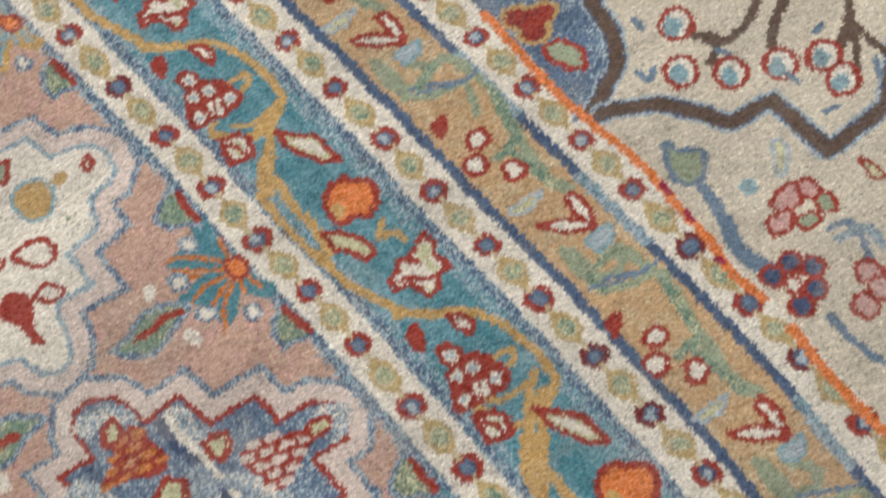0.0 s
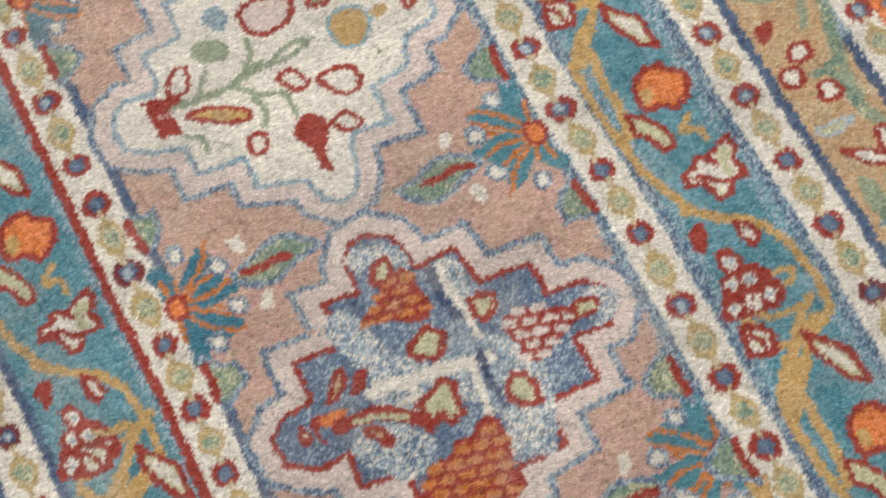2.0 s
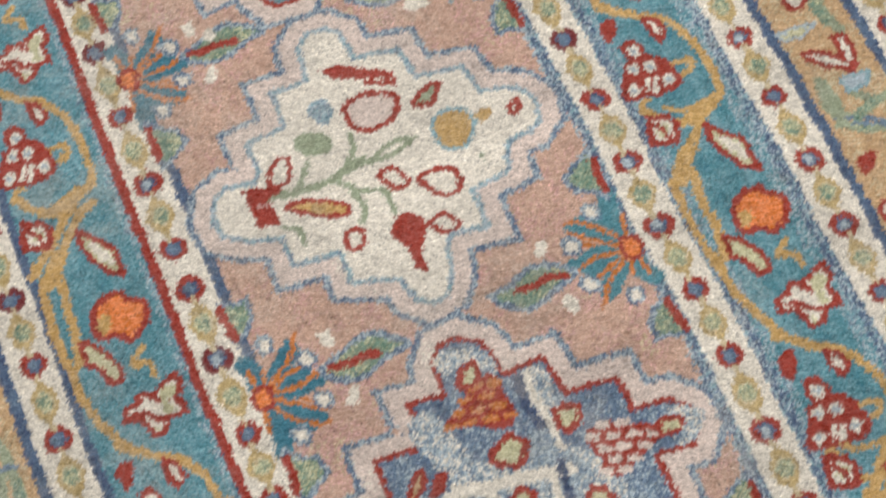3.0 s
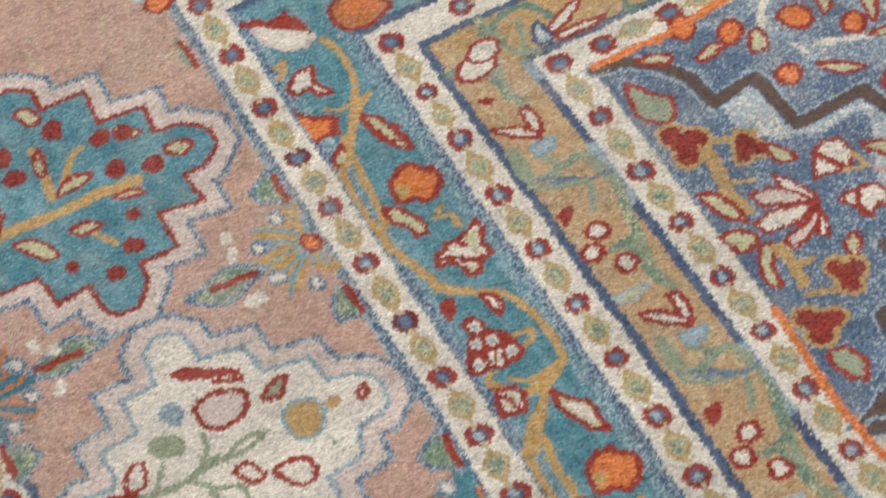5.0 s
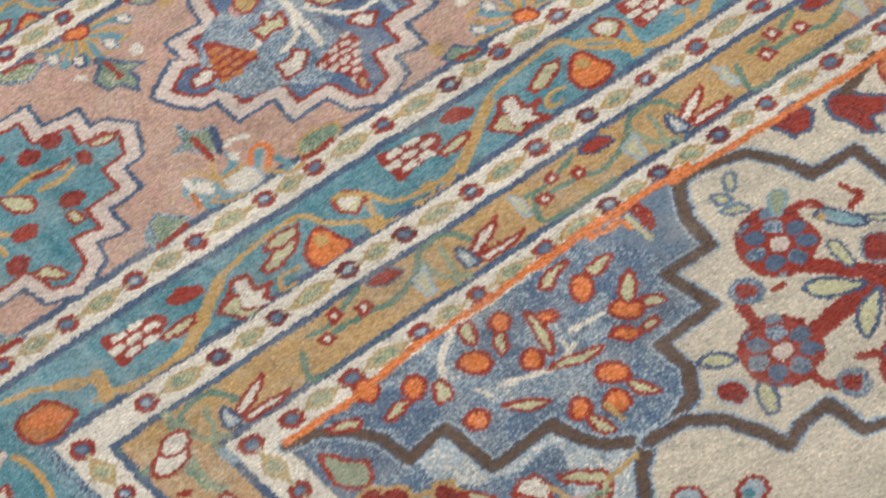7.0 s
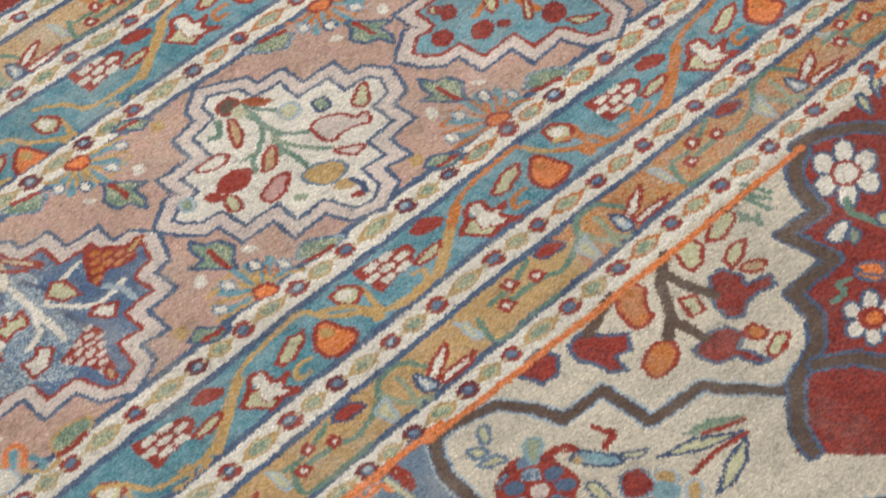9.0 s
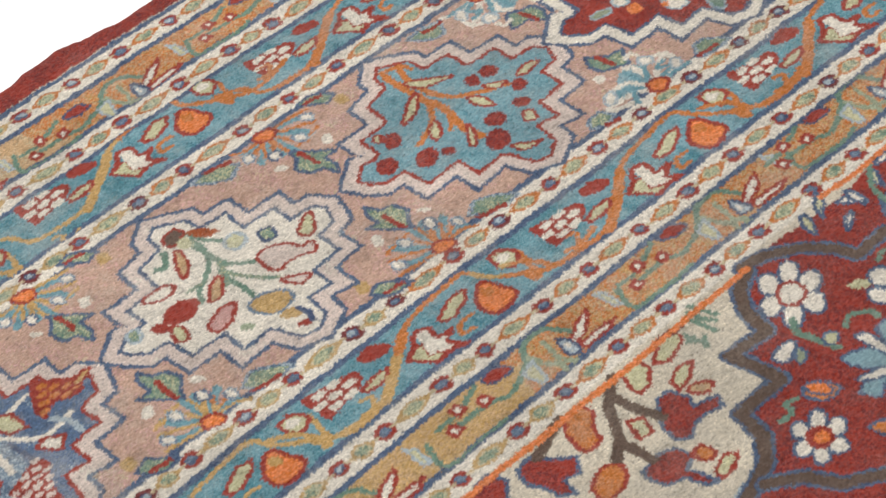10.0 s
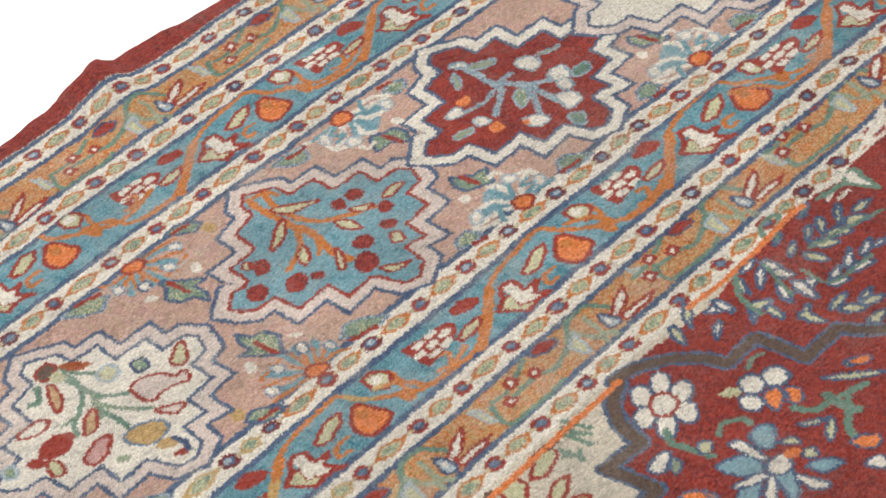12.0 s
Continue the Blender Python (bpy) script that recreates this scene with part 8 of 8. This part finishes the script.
fill("lime", [(90.0, -5.6), (90.2, -6.6), (91.4, -7.2), (91.0, -5.8)], True, "edging", 0.4)
fill("lime", [(93.4, -4.2), (92.4, -4.6), (91.4, -5.8), (92.7, -5.1)], True, "edging", 0.4)
fill("lime", [(91.7, -5.9), (92.0, -6.9), (93.3, -7.4), (92.8, -6.1)], True, "edging", 0.4)
fill("lime", [(93.1, -5.8), (93.7, -6.4), (95.0, -6.2), (94.1, -5.6)], True, "edging", 0.4)
fill("cream", [(85.2, -9.5), (86.1, -9.6), (87.5, -8.8), (86.1, -8.8)], True, "edging", 0.4)
fill("cream", [(85.2, -9.2), (85.4, -10.0), (86.6, -10.4), (86.1, -9.3)], True, "edging", 0.4)
fill("cream", [(87.4, -9.5), (88.3, -9.3), (89.5, -8.2), (88.1, -8.7)], True, "edging", 0.4)
fill("cream", [(87.3, -9.7), (87.7, -10.5), (89.2, -10.7), (88.4, -9.7)], True, "edging", 0.4)
fill("cream", [(89.0, -9.6), (89.9, -9.7), (91.1, -8.9), (89.9, -9.0)], True, "edging", 0.4)
fill("lime", [(83.0, -11.1), (83.7, -11.5), (85.1, -11.1), (84.0, -10.7)], True, "edging", 0.4)
fill("lime", [(83.3, -11.7), (83.4, -12.7), (84.4, -13.3), (84.2, -12.1)], True, "edging", 0.4)
fill("lime", [(84.4, -12.7), (85.2, -12.9), (86.6, -12.3), (85.3, -12.2)], True, "edging", 0.4)
fill("lime", [(84.6, -12.7), (84.9, -13.5), (86.2, -13.7), (85.5, -12.7)], True, "edging", 0.4)
fill("green", [(88.7, -2.4), (88.0, -2.3), (87.1, -3.0), (88.1, -2.9)], True, "edging", 0.4)
fill("green", [(90.7, -2.7), (91.4, -2.8), (92.5, -2.2), (91.5, -2.2)], True, "edging", 0.4)
fill("lime", [(83.0, -14.4), (83.6, -15.0), (85.0, -14.8), (84.0, -14.2)], True, "edging", 0.4)
fill("cream", [(90.4, -9.7), (90.7, -10.1), (91.7, -10.1), (91.1, -9.6)], True, "edging", 0.4)
line("green", 0.45, [(83.3, -2.2), (81.3, -4.0), (80.2, -6.9)])
line("green", 0.35, [(84.8, -3.7), (83.1, -7.6)])
line("green", 0.35, [(85.6, -6.7), (85.5, -9.4), (89.5, -10.1)])
line("green", 0.35, [(88.0, -5.5), (91.5, -6.6), (94.3, -7.7)])
line("green", 0.4, [(87.6, -1.7), (88.6, -0.6), (90.3, -1.0), (88.0, -2.4)])
part_of_rug("ivory_leaf", REDFIELD)
fill("cream", [(96.7, -2.1), (97.6, -2.8), (96.4, -6.0), (95.8, -3.6)], False, "green", 0.5)
fill("cream", [(93.5, -2.0), (95.8, -2.8), (105.7, 0.2), (103.7, -1.6), (97.9, -2.1)])
line("cream", 0.4, [(93.6, -3.3), (94.6, -3.1)])
line("cream", 0.4, [(94.1, -4.0), (95.1, -4.1)])
line("green", 0.6, [(95.6, -3.2), (93.4, -2.6)])
fill("green", [(97.9, -2.5), (97.7, -3.5), (97.1, -4.2)])

# ---- orange line round the field ----
BRAID = part_of_rug("orange_line", None, "thin bright orange line along the field")
line("orange", 0.62, [(1.8, -1.4), (4.0, -1.4), (6.9, -1.5), (9.3, -1.1), (12.7, -0.6), (16.6, -0.7), (21.2, -0.5), (25.7, -0.6), (30.2, -0.6), (34.9, -0.6)], False)
line("orange", 0.8, [(22.4, -0.7), (26.6, -0.5), (29.6, -0.7)], False)
line("orange", 0.62, [(33.3, -1.0), (36.3, -1.2), (41.4, -1.5), (46.7, -1.7), (52.2, -1.8), (57.6, -2.2), (63.5, -2.2), (69.4, -2.3)], False)
line("orange", 0.55, [(78.3, -1.6), (82.6, -2.2), (86.3, -2.1), (90.8, -1.9), (92.0, -2.1)], False)
line("orange", 0.55, [(1.6, -24.0), (1.3, -28.3), (1.2, -32.1), (1.4, -34.9), (1.6, -39.1), (1.3, -41.9), (1.1, -45.0), (0.7, -47.3), (0.8, -49.6)])
line("orange", 0.6, [(0.7, -52.1), (0.3, -54.6), (0.1, -58.0), (0.1, -60.0)])
line("crimson", 0.4, [(1.6, -40.3), (1.6, -40.8)])
line("crimson", 0.45, [(1.4, -42.5), (1.3, -43.1)])
line("crimson", 0.4, [(0.7, -46.0), (0.8, -46.4)])

# ---- knotting: one mesh for each part ----
warmer = (COLOUR == INDEX["gold"]) & ON_NORTH & (CX + 12 * drift(NX, NY, 60, 41) > 50)
COLOUR[warmer] = INDEX["ochre"]
streaks = 0.6 * np.repeat(drift(NX, NY // 6 + 1, 5, 21), 6, 0)[:NY] + 0.6 * drift(NX, NY, 11, 22)
for name, choice in MIXES.items():
    m = COLOUR == INDEX[name]
    flecked = 0.62 if name in ("denim", "indigo", "streaky", "chalk", "frost", "haze", "mist") else 0.42
    tone = flecked * rng.uniform(size=m.sum()) + (1 - flecked) * (0.5 + 0.5 * streaks[m])
    pick = np.clip((tone * len(choice)).astype(int), 0, len(choice) - 1)
    COLOUR[m] = np.array([INDEX[c] for c in choice])[pick]

VX = LEFT + KNOT * np.arange(NX + 1)[None, :] + np.zeros((NY + 1, 1))
VY = BOTTOM + KNOT * np.arange(NY + 1)[:, None] + np.zeros((1, NX + 1))
# relief: knots stand unevenly high, the pile lies in soft waves, and a fold lifts the northern edge
VZ = 0.032 * rng.uniform(-1, 1, VX.shape) + 0.05 * drift(NX + 1, NY + 1, 4, 31) + 0.06 * drift(NX + 1, NY + 1, 13, 33) + 0.11 * drift(NX + 1, NY + 1, 34, 34) + 0.06 * drift(NX + 1, NY + 1, 110, 32)
across = VX - 79.6 - 0.25 * (VY - 64)
fold = np.exp(-(across / np.where(across < 0, 4.2, 1.7)) ** 2) * np.clip((VY - 50) / 14, 0, 1) ** 2
VZ = VZ + 1.55 * fold
VX = VX + rng.uniform(-0.03, 0.03, VX.shape)
VY = VY + rng.uniform(-0.03, 0.03, VY.shape)
RIM_W, RIM_N = 64.6, 67.7


def rim_n(x):
    """The northern edge, a little wavy."""
    return RIM_N + north_sag(x, 62.6) + 0.45 * np.sin(x / 4.1) + 0.3 * np.sin(x / 1.9 + 1) + 0.12 * np.sin(x / 0.6)


cut = (CY > rim_n(CX)) | (CX < -RIM_W - 0.3 * np.sin(CY / 3.7))
# the binding rolls down to the floor
drop_n = np.clip(VY - (rim_n(VX) - 1.3), 0, None) / 1.3
drop_w = np.clip(-RIM_W + 1.3 - VX, 0, None) / 1.3
drop = np.clip(np.maximum(drop_n, drop_w), 0, 1.15)
VZ = VZ - 1.4 * (1 - np.sqrt(np.clip(1 - (drop / 1.16) ** 2, 0, 1))) * 0.98
P = np.stack([VX, VY, VZ], -1).reshape(-1, 3) / 100
# close stretch of the plan: single knots; the rest of the rug: squares of four by four
STRETCH = np.array([(-61, -27), (-54, -42), (-14, -66), (0, -69), (24, -45), (34, -38), (70, -33), (125, 6), (125, 69), (20, 69), (-6, 52), (-36, 31), (-52, 12)], float)
close = inside(STRETCH, CX, CY)
NB, MB = NY // 4, NX // 4
block = close[:NB * 4, :MB * 4].reshape(NB, 4, MB, 4).any((1, 3))
fine = np.repeat(np.repeat(block, 4, 0), 4, 1)
j, i = np.nonzero(fine & ~cut[:NB * 4, :MB * 4])
c0 = j * (NX + 1) + i
quads = np.stack([c0, c0 + 1, c0 + NX + 2, c0 + NX + 1], -1)
owner = OWNER[j, i]
j, i = np.nonzero(~block)
j, i = j * 4, i * 4
whole = ~cut[np.minimum(j + 3, NY - 1), np.maximum(i, 0)] & ~cut[j, i]
j, i = j[whole], i[whole]
c0 = j * (NX + 1) + i
quads = np.concatenate([quads, np.stack([c0, c0 + 4, c0 + 4 * (NX + 1) + 4, c0 + 4 * (NX + 1)], -1)])
owner = np.concatenate([owner, OWNER[j + 2, i + 2]])
# the dye at each corner of a knot, between those of its neighbours
PALETTE = np.array([srgb(*c) for c in DYES.values()]) * (0.84, 0.84, 0.84, 1.0)      # pile swallows a part of the light
tint = PALETTE[np.pad(COLOUR, 1, mode="edge")]
tint = 0.3 * (tint[:-1, :-1] + tint[1:, :-1] + tint[:-1, 1:] + tint[1:, 1:]) / 4 + 0.7 * tint[1:, 1:]
loose = rng.uniform(size=tint.shape[:2])            # stray dark and light fibres
stray = np.where(loose < 0.02, 0.62, np.where(loose > 0.98, 1.28, 1.0)) * rng.uniform(0.9, 1.1, loose.shape)
# wear: paler, greyer wool in streaks and blotches; shade in gaps between the tufts is painted into the dye
MY, MX = tint.shape[:2]
worn = np.clip(0.5 * drift(MX, MY, 7, 51) + 0.55 * drift(MX, MY, 26, 52) + 0.5 * np.repeat(drift(MX, MY // 5 + 1, 30, 53), 5, 0)[:MY] + 0.35 * rng.uniform(-1, 1, (MY, MX)), 0, 1)[..., None]
fast = np.pad(np.isin(COLOUR, [INDEX[c] for c in ("orange", "red", "maroon", "crimson", "brown", "cream")]), ((0, 1), (0, 1)), mode="edge")
worn = worn * np.where(fast, 0.35, 1.0)[..., None]      # dyes that do not fade
bleached = np.array([0.50, 0.46, 0.40, 1.0])
tint = tint * (1 - 0.34 * worn) + bleached * 0.34 * worn
tuft_shade = 1 - 0.34 * np.clip(0.7 * drift(MX, MY, 3, 54) + 0.5 * drift(MX, MY, 9, 55) + 0.35 * rng.uniform(-1, 1, (MY, MX)) - 0.25, 0, 1)
tint = (tint * (stray * tuft_shade)[..., None]).reshape(-1, 4)


def pieces(q):
    """A number for each knot of a part: knots that touch share it."""
    used, corner = np.unique(q, return_inverse=True)
    corner = corner.reshape(q.shape)
    mark = np.arange(len(used))
    while True:
        low = mark[corner].min(1)
        nxt = mark.copy()
        np.minimum.at(nxt, corner.ravel(), np.repeat(low, 4))
        nxt = nxt[nxt]
        if (nxt == mark).all():
            return mark[corner[:, 0]]
        mark = nxt


order = np.argsort(owner, kind="stable")
starts = np.searchsorted(owner[order], np.arange(len(PARTS) + 1))

rug = new("rug")
tagged(rug, "hand-knotted wool rug with teal, tan and pink borders on white floor", "rug")
MADE = {}
SPLIT = ("field", "orange_tree", "stem", "leaf", "branch", "bud", "orange_flower", "white_flower", "pale_flower", "petal_trio", "red_flower", "outline", "grape_flower", "sprig", "fan_flower", "orange_line")


def knotted(i):
    """The mesh objects of one part of the rug, one for each piece that hangs together."""
    spec = PARTS[i]
    sel = order[starts[i]:starts[i + 1]]
    if len(sel) < 8:
        return
    groups = [sel]
    if spec["name"] in SPLIT:
        mark = pieces(quads[sel])
        kinds, inv, count = np.unique(mark, return_inverse=True, return_counts=True)
        largest = np.argmax(count)
        inv = np.where(count[inv] < 40, largest, inv)
        groups = sorted((sel[inv == k] for k in np.unique(inv)), key=len, reverse=True)
    for k, knots in enumerate(groups):
        ob = mesh_of(spec["name"], quads[knots])
        ob.parent = MADE.get(spec["above"], rug) if spec["above"] is not None else rug
        tagged(ob, spec["label"])
        if k == 0:
            MADE[i] = ob


def mesh_of(name, q):
    used, local = np.unique(q, return_inverse=True)
    me = bpy.data.meshes.new(name)
    me.vertices.add(len(used))
    me.vertices.foreach_set("co", P[used].ravel())
    me.loops.add(q.size)
    me.loops.foreach_set("vertex_index", local.ravel().astype(np.int32))
    me.polygons.add(len(q))
    me.polygons.foreach_set("loop_start", np.arange(0, q.size, 4, dtype=np.int32))
    me.materials.append(WOOL)
    me.attributes.new("dye", "FLOAT_COLOR", "POINT").data.foreach_set("color", tint[used].ravel().astype(np.float32))
    me.polygons.foreach_set("use_smooth", np.ones(len(q), bool))
    me.update(calc_edges=True)
    return new(name, me)


for i in range(len(PARTS)):
    if PARTS[i]["above"] is None:
        knotted(i)
for i in range(len(PARTS)):
    if PARTS[i]["above"] is not None:
        knotted(i)
base = slab("backing", [(-0.625, BOTTOM / 100, GROUND, RIGHT / 100, 0.585, -0.0060)], BACKING, "woven jute backing under the pile", "", "")
base.parent = rug
